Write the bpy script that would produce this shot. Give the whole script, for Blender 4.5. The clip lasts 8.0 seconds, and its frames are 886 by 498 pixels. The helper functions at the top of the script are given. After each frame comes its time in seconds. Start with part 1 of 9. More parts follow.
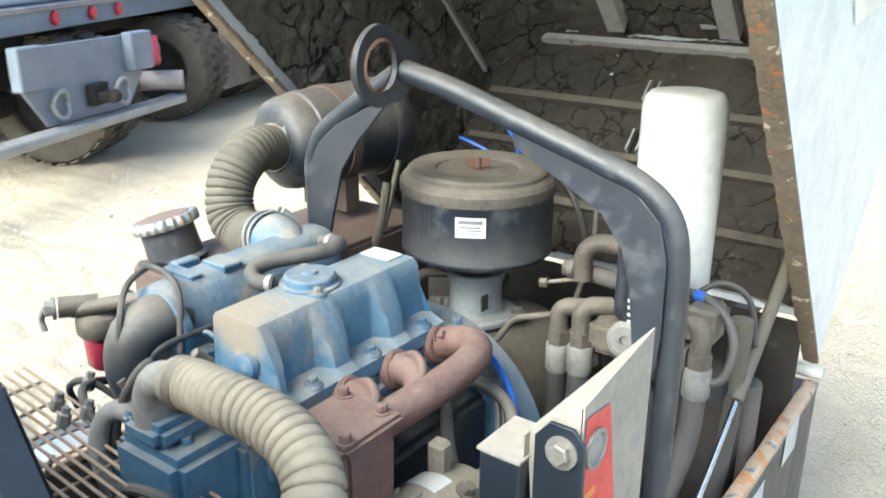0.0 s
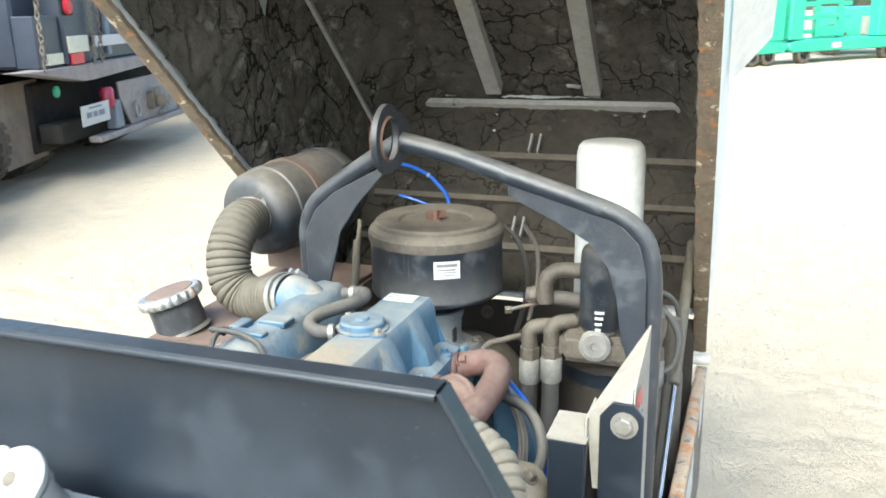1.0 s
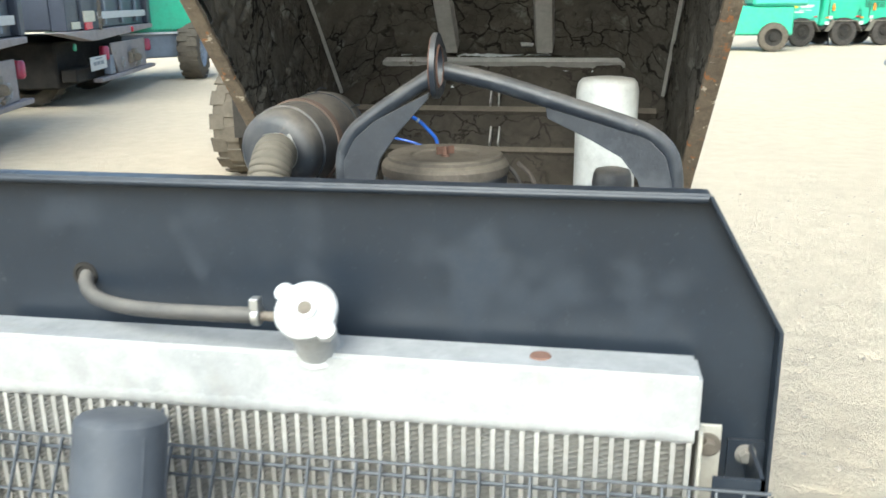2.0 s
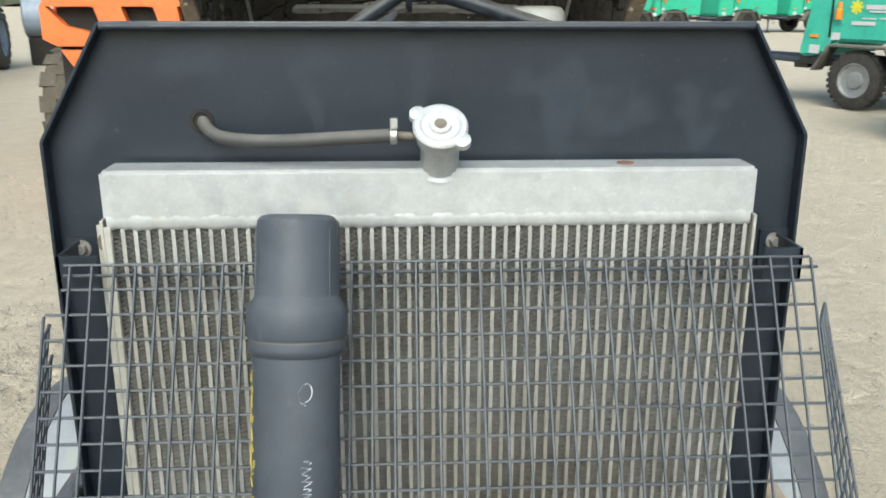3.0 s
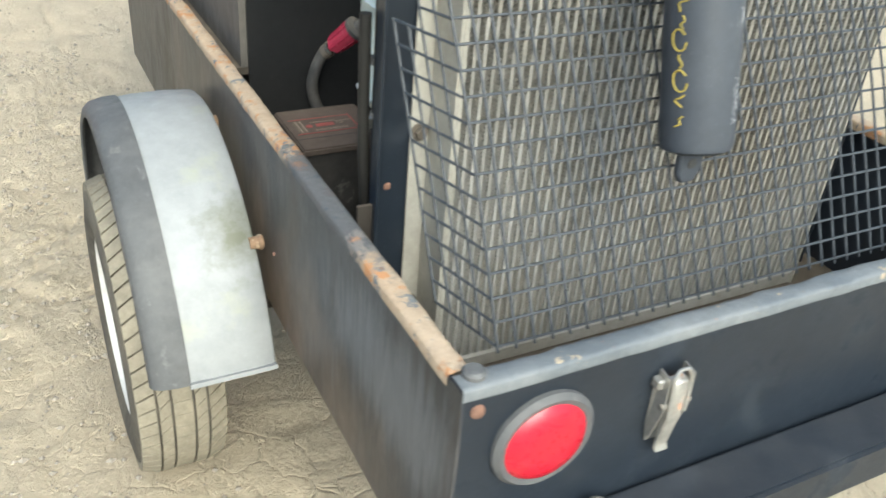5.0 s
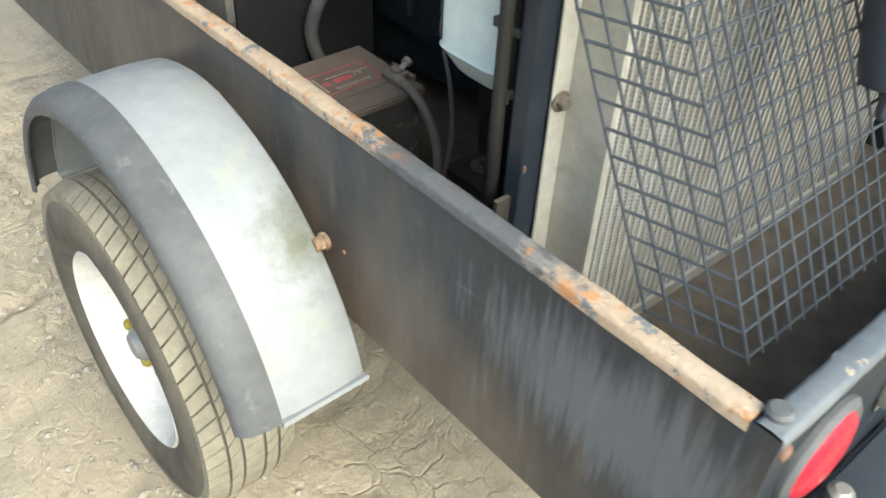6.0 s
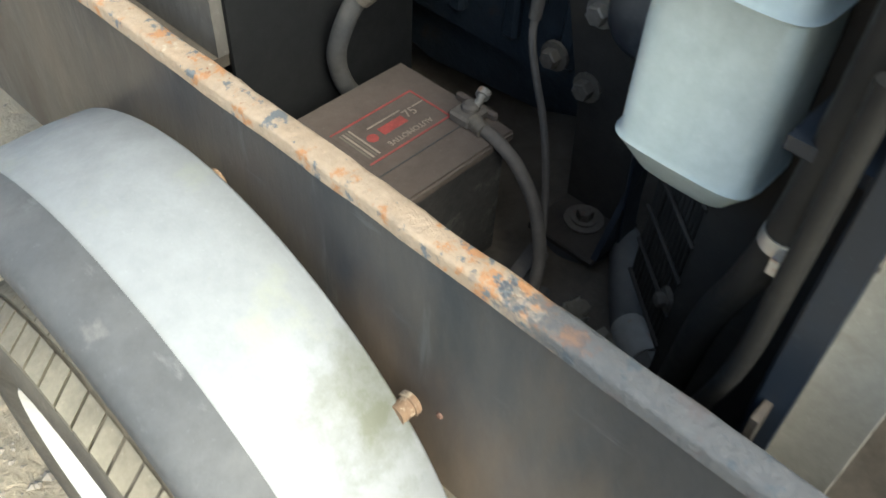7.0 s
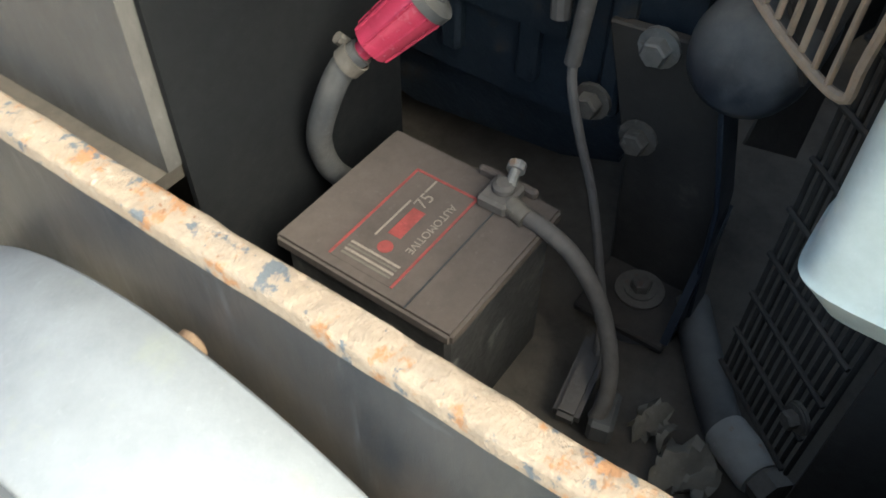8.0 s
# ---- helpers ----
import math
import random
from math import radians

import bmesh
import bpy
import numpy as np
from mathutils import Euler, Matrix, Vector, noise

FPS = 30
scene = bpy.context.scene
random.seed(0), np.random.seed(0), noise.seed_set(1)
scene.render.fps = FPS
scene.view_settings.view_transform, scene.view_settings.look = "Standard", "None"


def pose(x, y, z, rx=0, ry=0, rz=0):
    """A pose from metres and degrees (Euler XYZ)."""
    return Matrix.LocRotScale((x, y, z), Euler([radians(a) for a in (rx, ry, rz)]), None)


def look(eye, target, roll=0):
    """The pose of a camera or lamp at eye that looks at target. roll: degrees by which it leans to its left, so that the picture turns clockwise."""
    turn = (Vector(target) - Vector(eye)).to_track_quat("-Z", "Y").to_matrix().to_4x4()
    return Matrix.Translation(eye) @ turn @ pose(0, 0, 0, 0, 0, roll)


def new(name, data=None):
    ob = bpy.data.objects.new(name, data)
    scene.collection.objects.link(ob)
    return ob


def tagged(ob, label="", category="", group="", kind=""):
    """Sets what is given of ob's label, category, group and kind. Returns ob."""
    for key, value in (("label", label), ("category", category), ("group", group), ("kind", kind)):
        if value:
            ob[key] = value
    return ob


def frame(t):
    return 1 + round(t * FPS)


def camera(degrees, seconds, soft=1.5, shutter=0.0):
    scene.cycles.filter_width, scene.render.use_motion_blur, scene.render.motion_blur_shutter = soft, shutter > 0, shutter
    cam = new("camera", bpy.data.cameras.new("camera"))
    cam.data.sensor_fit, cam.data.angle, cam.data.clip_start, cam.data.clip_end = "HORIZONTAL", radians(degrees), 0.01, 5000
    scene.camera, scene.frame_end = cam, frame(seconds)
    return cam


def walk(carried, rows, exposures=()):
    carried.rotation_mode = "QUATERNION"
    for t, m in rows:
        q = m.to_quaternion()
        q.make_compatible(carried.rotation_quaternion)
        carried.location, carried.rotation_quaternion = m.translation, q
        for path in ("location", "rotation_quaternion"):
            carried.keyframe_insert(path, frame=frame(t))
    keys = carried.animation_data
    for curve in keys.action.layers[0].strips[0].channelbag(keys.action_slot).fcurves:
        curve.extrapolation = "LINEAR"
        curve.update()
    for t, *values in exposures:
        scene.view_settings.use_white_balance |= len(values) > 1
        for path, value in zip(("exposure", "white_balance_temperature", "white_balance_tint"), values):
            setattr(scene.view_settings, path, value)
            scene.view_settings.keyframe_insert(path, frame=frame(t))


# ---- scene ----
cam = camera(55.0, 8.0, soft=1.6, shutter=0.25)
PATH = [
    (0, (0.821, -0.165, 1.738), (-0.291, 1.355, 1.062), 0.4),
    (0.5, (0.714, -0.311, 1.769), (-0.191, 1.38, 1.202), -1.5),
    (1, (0.601, -0.548, 1.795), (-0.081, 1.247, 1.238), -1.3),
    (1.2, (0.553, -0.599, 1.78), (-0.048, 1.22, 1.205), -1.2),
    (2.3, (0.171, -0.914, 1.647), (-0.045, 0.999, 1.105), -0.5),
    (2.5, (0.118, -0.986, 1.617), (-0.017, 0.94, 1.092), -0.7),
    (3, (-0.035, -1.021, 1.543), (0.055, 0.892, 0.967), 0.1),
    (3.5, (-0.193, -1.031, 1.52), (0.114, 0.836, 0.872), 1.3),
    (4, (-0.422, -1.117, 1.473), (0.13, 0.664, 0.749), 3.3),
    (4.5, (-0.671, -1.124, 1.447), (0.09, 0.488, 0.541), 4.0),
    (5, (-0.886, -0.93, 1.415), (-0.049, 0.549, 0.361), 5.2),
    (5.2, (-0.948, -0.861, 1.426), (-0.085, 0.562, 0.318), 5.3),
    (6.3, (-1.065, -0.355, 1.403), (0.009, 0.678, 0.069), 1.7),
    (6.5, (-1.006, -0.24, 1.383), (0.072, 0.751, 0.02), 1.2),
    (7, (-0.878, -0.033, 1.333), (0.153, 0.872, -0.122), 3.4),
    (7.5, (-0.804, 0.127, 1.3), (0.225, 0.955, -0.202), 2.9),
    (8, (-0.745, 0.198, 1.269), (0.331, 0.956, -0.236), 0.7),
]
EXPOSURE = [(0.0, 2.05, 5850, -2), (1.2, 2.0, 5850, -2), (2.5, 1.2, 5950, -2), (4.0, 0.7, 6000, -2), (5.0, 1.33, 6200, -2), (6.3, 1.55, 6300, -2), (7.4, 1.68, 6330, -2), (8.0, 1.95, 6350, -2)]
walk(cam, [(t, look(eye, target, roll)) for t, eye, target, roll in PATH], EXPOSURE)

# ---- light ----
world = bpy.data.worlds.new("world")
scene.world = world
world.use_nodes = True
wn = world.node_tree
sky = wn.nodes.new("ShaderNodeTexSky")
sky.sky_type, sky.sun_disc = "NISHITA", False
sky.sun_elevation, sky.sun_rotation = radians(42), radians(188)
sky.air_density, sky.dust_density, sky.ozone_density = 0.9, 4.0, 1.2
bg = wn.nodes["Background"]
bg.inputs["Strength"].default_value = 0.14
wn.links.new(sky.outputs[0], bg.inputs["Color"])
sun = new("sun", bpy.data.lights.new("sun", "SUN"))
sun.data.energy, sun.data.angle, sun.data.color = 1.75, radians(48), (1.0, 0.975, 0.94)
sun.matrix_world = look((5 * math.sin(radians(188)), 5 * math.cos(radians(188)), 5 * math.tan(radians(42))), (0, 0, 0))

# ---- building tools ----
V = Vector


class G:
    """Gathers faces for one mesh."""

    def __init__(self):
        self.v, self.f = [], []

    def add(self, vs, fs):
        n = len(self.v)
        self.v += [tuple(p) for p in vs]
        self.f += [tuple(i + n for i in f) for f in fs]
        return self

    def box(self, x0, y0, z0, x1, y1, z1, m=None):
        vs = [V((x, y, z)) for z in (z0, z1) for y in (y0, y1) for x in (x0, x1)]
        if m is not None:
            vs = [m @ p for p in vs]
        return self.add(vs, [(0, 2, 3, 1), (4, 5, 7, 6), (0, 1, 5, 4), (1, 3, 7, 5), (3, 2, 6, 7), (2, 0, 4, 6)])

    def prism(self, poly, d, axis="y", at=0.0):
        """A plate of the outline poly (two coordinates each), from at to at + d along the axis."""
        put = {"x": lambda a, b, c: (c, a, b), "y": lambda a, b, c: (a, c, b), "z": lambda a, b, c: (a, b, c)}[axis]
        n = len(poly)
        vs = [put(a, b, at) for a, b in poly] + [put(a, b, at + d) for a, b in poly]
        fs = [tuple(range(n - 1, -1, -1)), tuple(range(n, 2 * n))]
        fs += [(i, (i + 1) % n, n + (i + 1) % n, n + i) for i in range(n)]
        return self.add(vs, fs)

    def ring(self, centre, axis, profile, seg=24, cap=True, arc=None):
        """A lathed body: profile of (along, radius) about the axis through centre."""
        a = V(axis).normalized()
        s = a.orthogonal().normalized() if abs(a.z) < 0.9 else (V((1, 0, 0)) - a * a.x).normalized()
        t = a.cross(s)
        c = V(centre)
        vs, fs = [], []
        for h, r in profile:
            for k in range(seg):
                w = 2 * math.pi * k / seg
                vs.append(c + a * h + (s * math.cos(w) + t * math.sin(w)) * r)
        m = len(profile)
        for i in range(m - 1):
            for k in range(seg):
                j = (k + 1) % seg
                fs.append((i * seg + k, i * seg + j, (i + 1) * seg + j, (i + 1) * seg + k))
        if cap:
            fs.append(tuple(range(seg - 1, -1, -1)))
            fs.append(tuple((m - 1) * seg + k for k in range(seg)))
        return self.add(vs, fs)

    def rod(self, a, b, r, seg=12, r2=None):
        a, b = V(a), V(b)
        return self.ring(a, b - a, [(0, r), ((b - a).length, r if r2 is None else r2)], seg)

    def tube(self, pts, r, seg=12, step=None, rad=None, smooth=True):
        """A round hose or pipe along points; rad(s) may vary the radius with the length s."""
        line = curve(pts, step or max(r * 0.8, 0.006)) if smooth else [V(p) for p in pts]
        vs, fs, run = [], [], 0.0
        side = None
        for i, p in enumerate(line):
            d = (line[min(i + 1, len(line) - 1)] - line[max(i - 1, 0)]).normalized()
            side = d.orthogonal().normalized() if side is None else (side - d * side.dot(d)).normalized()
            up = d.cross(side)
            if i:
                run += (p - line[i - 1]).length
            q = rad(run) if rad else r
            for k in range(seg):
                w = 2 * math.pi * k / seg
                vs.append(p + (side * math.cos(w) + up * math.sin(w)) * q)
        n = len(line)
        for i in range(n - 1):
            for k in range(seg):
                j = (k + 1) % seg
                fs.append((i * seg + k, i * seg + j, (i + 1) * seg + j, (i + 1) * seg + k))
        fs.append(tuple(range(seg - 1, -1, -1)))
        fs.append(tuple((n - 1) * seg + k for k in range(seg)))
        return self.add(vs, fs)

    def hexbolt(self, at, axis, r, h, washer=True):
        a = V(axis).normalized()
        if washer:
            self.ring(at, a, [(-0.002, r * 1.55), (r * 0.25, r * 1.55)], 14)
        self.ring(V(at) + a * r * 0.25, a, [(0, r), (h * 0.85, r), (h, r * 0.86)], 6)
        return self

    def surf(self, rows):
        """A sheet through rows of points."""
        n, m = len(rows), len(rows[0])
        return self.add([p for row in rows for p in row], [(i * m + k, i * m + k + 1, (i + 1) * m + k + 1, (i + 1) * m + k) for i in range(n - 1) for k in range(m - 1)])

    def moved(self, m):
        self.v = [tuple(m @ V(p)) for p in self.v]
        return self


def curve(pts, step):
    """Points along a smooth line through pts."""
    p = [V(q) for q in pts]
    p = [2 * p[0] - p[1]] + p + [2 * p[-1] - p[-2]]
    out = []
    for i in range(1, len(p) - 2):
        a, b, c, d = p[i - 1 : i + 3]
        n = max(2, int((c - b).length / step))
        for k in range(n):
            t = k / n
            out.append(0.5 * (2 * b + (c - a) * t + (2 * a - 5 * b + 4 * c - d) * t * t + (3 * b - a - 3 * c + d) * t**3))
    return out + [p[-2]]


def thing(name, at, label, category, group="", kind=""):
    ob = new(name)
    ob.location = at
    ob.empty_display_size = 0.05
    return tagged(ob, label, category, group, kind)


def part(name, g, material, parent=None, label="", bevel=0.0, smooth=35, seg=1):
    me = bpy.data.meshes.new(name)
    me.from_pydata(g.v, [], g.f)
    if bevel:
        bm = bmesh.new()
        bm.from_mesh(me)
        bmesh.ops.recalc_face_normals(bm, faces=bm.faces)
        sharp = [e for e in bm.edges if len(e.link_faces) == 2 and e.calc_face_angle(0) > radians(28)]
        bmesh.ops.bevel(bm, geom=sharp, offset=bevel, segments=seg, affect="EDGES", clamp_overlap=True)
        bm.to_mesh(me)
        bm.free()
    if smooth:
        me.polygons.foreach_set("use_smooth", [True] * len(me.polygons))
        me.set_sharp_from_angle(angle=radians(smooth))
    me.materials.append(material)
    ob = new(name, me)
    if parent is not None:
        ob.parent = parent
        ob.matrix_parent_inverse = Matrix.Translation(-parent.location)
    return tagged(ob, label)


def solo(name, g, material, label, category, kind="", group="", **kw):
    return tagged(part(name, g, material, None, label, **kw), "", category, group, kind)


def twin(ob, name, m):
    """Another piece on the same mesh, moved by m."""
    o = new(name, ob.data)
    o.parent, o.matrix_parent_inverse = ob.parent, ob.matrix_parent_inverse.copy()
    o.matrix_basis = m
    return o


# ---- materials ----
def M(name, c1, c2=None, scale=6.0, rough=0.5, metal=0.0, bump=0.0, bscale=60.0, patch=None, pscale=10.0, pthr=0.6, pedge=0.05, prough=None,
      dust=0.0, dcol=(0.30, 0.25, 0.19), drough=0.9, stretch=(1, 1, 1), piece=0.0, grime=0.3, spec=0.5):
    m = bpy.data.materials.new(name)
    m.use_nodes = True
    nt = m.node_tree
    N, L = nt.nodes, nt.links
    b = N["Principled BSDF"]
    tc = N.new("ShaderNodeTexCoord")
    mp = N.new("ShaderNodeMapping")
    mp.inputs["Scale"].default_value = stretch
    L.new(tc.outputs["Object"], mp.inputs["Vector"])

    def noise_(sc, det=6.0, ro=0.6):
        n = N.new("ShaderNodeTexNoise")
        n.inputs["Scale"].default_value, n.inputs["Detail"].default_value, n.inputs["Roughness"].default_value = sc, det, ro
        L.new(mp.outputs[0], n.inputs["Vector"])
        return n.outputs["Fac"]

    def ramp(src, lo, hi):
        r = N.new("ShaderNodeMapRange")
        r.inputs["From Min"].default_value, r.inputs["From Max"].default_value = lo, hi
        L.new(src, r.inputs["Value"])
        return r.outputs["Result"]

    def mix(fac, a, c):
        x = N.new("ShaderNodeMix")
        x.data_type = "RGBA"
        L.new(fac, x.inputs["Factor"])
        for sock, val in ((x.inputs["A"], a), (x.inputs["B"], c)):
            if isinstance(val, tuple):
                sock.default_value = (*val, 1)
            else:
                L.new(val, sock)
        return x.outputs["Result"]

    def mixv(fac, a, c):
        x = N.new("ShaderNodeMix")
        L.new(fac, x.inputs["Factor"])
        for sock, val in ((x.inputs["A"], a), (x.inputs["B"], c)):
            if isinstance(val, float):
                sock.default_value = val
            else:
                L.new(val, sock)
        return x.outputs["Result"]

    def mul(a, c):
        x = N.new("ShaderNodeMath")
        x.operation = "MULTIPLY"
        for sock, val in zip(x.inputs, (a, c)):
            if isinstance(val, float):
                sock.default_value = val
            else:
                L.new(val, sock)
        return x.outputs[0]

    c2 = c2 or tuple(v * 0.75 for v in c1)
    col = mix(ramp(noise_(scale), 0.32, 0.68), c1, c2)
    fine = ramp(noise_(scale * 9, 8.0, 0.7), 0.25, 0.75)
    col = mix(mul(fine, 0.4), col, tuple(v * 0.5 for v in c2))
    if grime:
        gr = ramp(noise_(scale * 2.3, 12.0, 0.72), 0.48, 0.70)
        col = mix(mul(gr, grime), col, tuple(v * 0.28 + 0.004 for v in c2))
        sp = ramp(noise_(150.0, 3.0, 0.6), 0.64, 0.70)
        col = mix(mul(sp, grime * 0.5), col, tuple(min(v * 1.5 + 0.05, 0.8) for v in c1))
    if piece:
        oi = N.new("ShaderNodeObjectInfo")
        col = mix(mul(oi.outputs["Random"], piece), col, tuple(v * 0.45 for v in c2))
    ro = mixv(fine, rough * 0.85, min(rough * 1.2, 1.0))
    me_ = None
    if patch:
        for i, (pc, th) in enumerate(patch):
            f = ramp(noise_(pscale * (1 + 0.37 * i), 9.0, 0.65), th, th + pedge)
            col = mix(f, col, pc)
            ro = mixv(f, ro, prough if prough is not None else 0.85)
            if metal:
                me_ = mixv(f, me_ if me_ is not None else metal, 0.0)
    if dust:
        ge = N.new("ShaderNodeNewGeometry")
        sx = N.new("ShaderNodeSeparateXYZ")
        L.new(ge.outputs["Normal"], sx.inputs[0])
        up = ramp(sx.outputs["Z"], -0.1, 0.95)
        f = mul(mul(up, dust), ramp(noise_(14.0, 8.0, 0.7), 0.2, 0.7))
        col = mix(f, col, dcol)
        ro = mixv(f, ro, drough)
        if metal:
            me_ = mixv(f, me_ if me_ is not None else metal, 0.0)
    L.new(col, b.inputs["Base Color"])
    b.inputs["Specular IOR Level"].default_value = spec
    L.new(ro, b.inputs["Roughness"])
    if me_ is not None:
        L.new(me_, b.inputs["Metallic"])
    else:
        b.inputs["Metallic"].default_value = metal
    if bump:
        bp = N.new("ShaderNodeBump")
        bp.inputs["Strength"].default_value, bp.inputs["Distance"].default_value = min(bump, 1.0), 0.004
        L.new(noise_(bscale, 9.0, 0.65), bp.inputs["Height"])
        L.new(bp.outputs[0], b.inputs["Normal"])
    return m


RUST = (0.30, 0.12, 0.05)
TAN = (0.42, 0.30, 0.19)
m_black = M("black_paint", (0.010, 0.0145, 0.022), (0.017, 0.023, 0.032), 5, 0.34, bump=0.06, bscale=120, patch=[((0.018, 0.024, 0.033), 0.54), ((0.055, 0.063, 0.072), 0.73)], pscale=9, pedge=0.16, dust=0.15, dcol=(0.16, 0.15, 0.14), spec=0.38)
m_tub = M("tub_paint", (0.018, 0.025, 0.036), (0.032, 0.037, 0.044), 3.5, 0.38, bump=0.15, bscale=90, patch=[((0.085, 0.066, 0.050), 0.57), ((0.13, 0.13, 0.13), 0.70)], pscale=3.2, pedge=0.25, prough=0.7, stretch=(1, 1.6, 0.55), spec=0.38)
m_rim = M("chipped_rim", (0.40, 0.29, 0.19), (0.46, 0.36, 0.26), 14, 0.75, bump=1.0, bscale=95, patch=[((0.40, 0.20, 0.09), 0.545), ((0.45, 0.37, 0.27), 0.60), ((0.14, 0.15, 0.155), 0.57), ((0.24, 0.10, 0.045), 0.64)], pscale=24, pedge=0.05)
m_rear_rim = M("worn_rim", (0.10, 0.115, 0.13), (0.19, 0.20, 0.205), 12, 0.55, bump=0.4, bscale=70, patch=[((0.34, 0.28, 0.20), 0.63), ((0.36, 0.15, 0.07), 0.67)], pscale=22, pedge=0.03)
m_inner = M("oily_black", (0.022, 0.020, 0.018), (0.048, 0.041, 0.034), 7, 0.6, bump=0.5, bscale=50, patch=[((0.085, 0.072, 0.058), 0.64)], pscale=14, pedge=0.12, dust=0.6, dcol=(0.13, 0.105, 0.082), spec=0.20)
m_floor = M("oily_floor", (0.038, 0.032, 0.026), (0.075, 0.063, 0.050), 9, 0.75, bump=0.5, bscale=40, dust=0.6, dcol=(0.20, 0.165, 0.125), spec=0.20)
m_white = M("white_fibreglass", (0.285, 0.295, 0.30), (0.250, 0.258, 0.263), 3, 0.5, bump=0.15, bscale=120, grime=0.15, patch=[((0.28, 0.29, 0.22), 0.62), ((0.33, 0.27, 0.17), 0.75)], pscale=7, pedge=0.18, prough=0.6)
m_hoodw = M("white_hood_paint" , (0.75, 0.76, 0.75), (0.68, 0.69, 0.68), 3, 0.4, bump=0.05, patch=[((0.45, 0.25, 0.12), 0.74)], pscale=6)
m_rubber = M("grey_rubber", (0.075, 0.078, 0.082), (0.12, 0.12, 0.12), 6, 0.62, bump=0.25, bscale=60, patch=[((0.20, 0.19, 0.18), 0.64)], pscale=9, pedge=0.15, spec=0.30)
m_tyre = M("tyre_rubber", (0.06, 0.055, 0.05), (0.14, 0.125, 0.10), 12, 0.85, bump=0.4, bscale=80, dust=0.5, dcol=(0.30, 0.26, 0.20), spec=0.20)
m_fartyre = M("black_tyre_rubber", (0.030, 0.028, 0.026), (0.065, 0.058, 0.050), 10, 0.85, bump=0.3, bscale=80, spec=0.2)
m_fartread = M("muddy_tread", (0.125, 0.108, 0.083), (0.085, 0.073, 0.057), 8, 0.9, bump=0.4, bscale=60, spec=0.15)
m_tread = M("dusty_tread", (0.30, 0.27, 0.205), (0.22, 0.195, 0.15), 14, 0.9, bump=0.4, bscale=80, spec=0.15)
m_rimw = M("white_wheel_paint", (0.70, 0.69, 0.66), (0.6, 0.58, 0.54), 8, 0.45, patch=[(RUST, 0.68), ((0.45, 0.40, 0.30), 0.62)], pscale=9)
m_alu = M("cast_aluminium", (0.50, 0.505, 0.50), (0.41, 0.415, 0.41), 5, 0.40, metal=0.38, bump=0.15, bscale=70, patch=[((0.37, 0.36, 0.32), 0.60), ((0.28, 0.255, 0.205), 0.70)], pscale=9, pedge=0.16, prough=0.7)
m_side = M("grimy_aluminium", (0.46, 0.44, 0.385), (0.37, 0.35, 0.30), 6, 0.5, metal=0.2, bump=0.2, bscale=60, grime=0.25, patch=[((0.27, 0.24, 0.185), 0.60), ((0.10, 0.085, 0.065), 0.72)], pscale=10, pedge=0.15, prough=0.8)
m_weld = M("weld_bead", (0.56, 0.56, 0.55), (0.44, 0.44, 0.425), 20, 0.5, metal=0.3, bump=0.5, bscale=90, patch=[((0.36, 0.34, 0.29), 0.60)], pscale=24, pedge=0.15)
m_flat = M("radiator_tube", (0.44, 0.435, 0.415), (0.32, 0.305, 0.275), 7, 0.6, metal=0.15, patch=[((0.22, 0.19, 0.145), 0.50)], pscale=3, pedge=0.3, piece=0.45)
m_fin = M("radiator_fin", (0.36, 0.352, 0.33), (0.25, 0.236, 0.205), 7, 0.7, metal=0.1, patch=[((0.15, 0.128, 0.096), 0.50)], pscale=3, pedge=0.3)
m_wire = M("coated_wire", (0.026, 0.032, 0.040), (0.048, 0.054, 0.062), 14, 0.5, patch=[((0.12, 0.105, 0.09), 0.66)], pscale=20)
m_rwire = M("rusty_wire", (0.32, 0.235, 0.165), (0.40, 0.28, 0.18), 20, 0.8, bump=0.3, bscale=200)
m_plas = M("grey_plastic", (0.040, 0.047, 0.060), (0.058, 0.067, 0.082), 5, 0.5, bump=0.06, bscale=150, patch=[((0.10, 0.105, 0.115), 0.60)], pscale=7, pedge=0.25, dust=0.3, dcol=(0.2, 0.19, 0.17), spec=0.30)
m_chalk = M("chalk_mark", (0.75, 0.76, 0.78), None, 20, 0.9)
m_ymark = M("yellow_mark", (0.38, 0.30, 0.06), None, 20, 0.9)
m_blue = M("blue_engine_paint", (0.032, 0.105, 0.190), (0.060, 0.148, 0.235), 14, 0.48, bump=0.7, bscale=85, grime=0.55, patch=[((0.27, 0.22, 0.16), 0.57), ((0.012, 0.018, 0.024), 0.62)], pscale=13, pedge=0.14, dust=0.85, dcol=(0.30, 0.265, 0.205), spec=0.34)
m_cover = M("dusty_blue_cover", (0.040, 0.120, 0.205), (0.075, 0.160, 0.240), 10, 0.55, bump=0.5, bscale=85, grime=0.3, patch=[((0.26, 0.215, 0.16), 0.56)], pscale=10, pedge=0.16, dust=0.85, dcol=(0.30, 0.265, 0.205), spec=0.3)
m_corr = M("dust_caked_rubber", (0.245, 0.212, 0.160), (0.175, 0.150, 0.114), 12, 0.9, bump=0.4, bscale=120, grime=0.4, dust=0.6, dcol=(0.33, 0.285, 0.215), spec=0.15)
m_valve = M("pale_grey_casting", (0.33, 0.35, 0.355), (0.26, 0.275, 0.28), 12, 0.65, bump=0.5, bscale=80, grime=0.4, dust=0.6, dcol=(0.36, 0.32, 0.26))
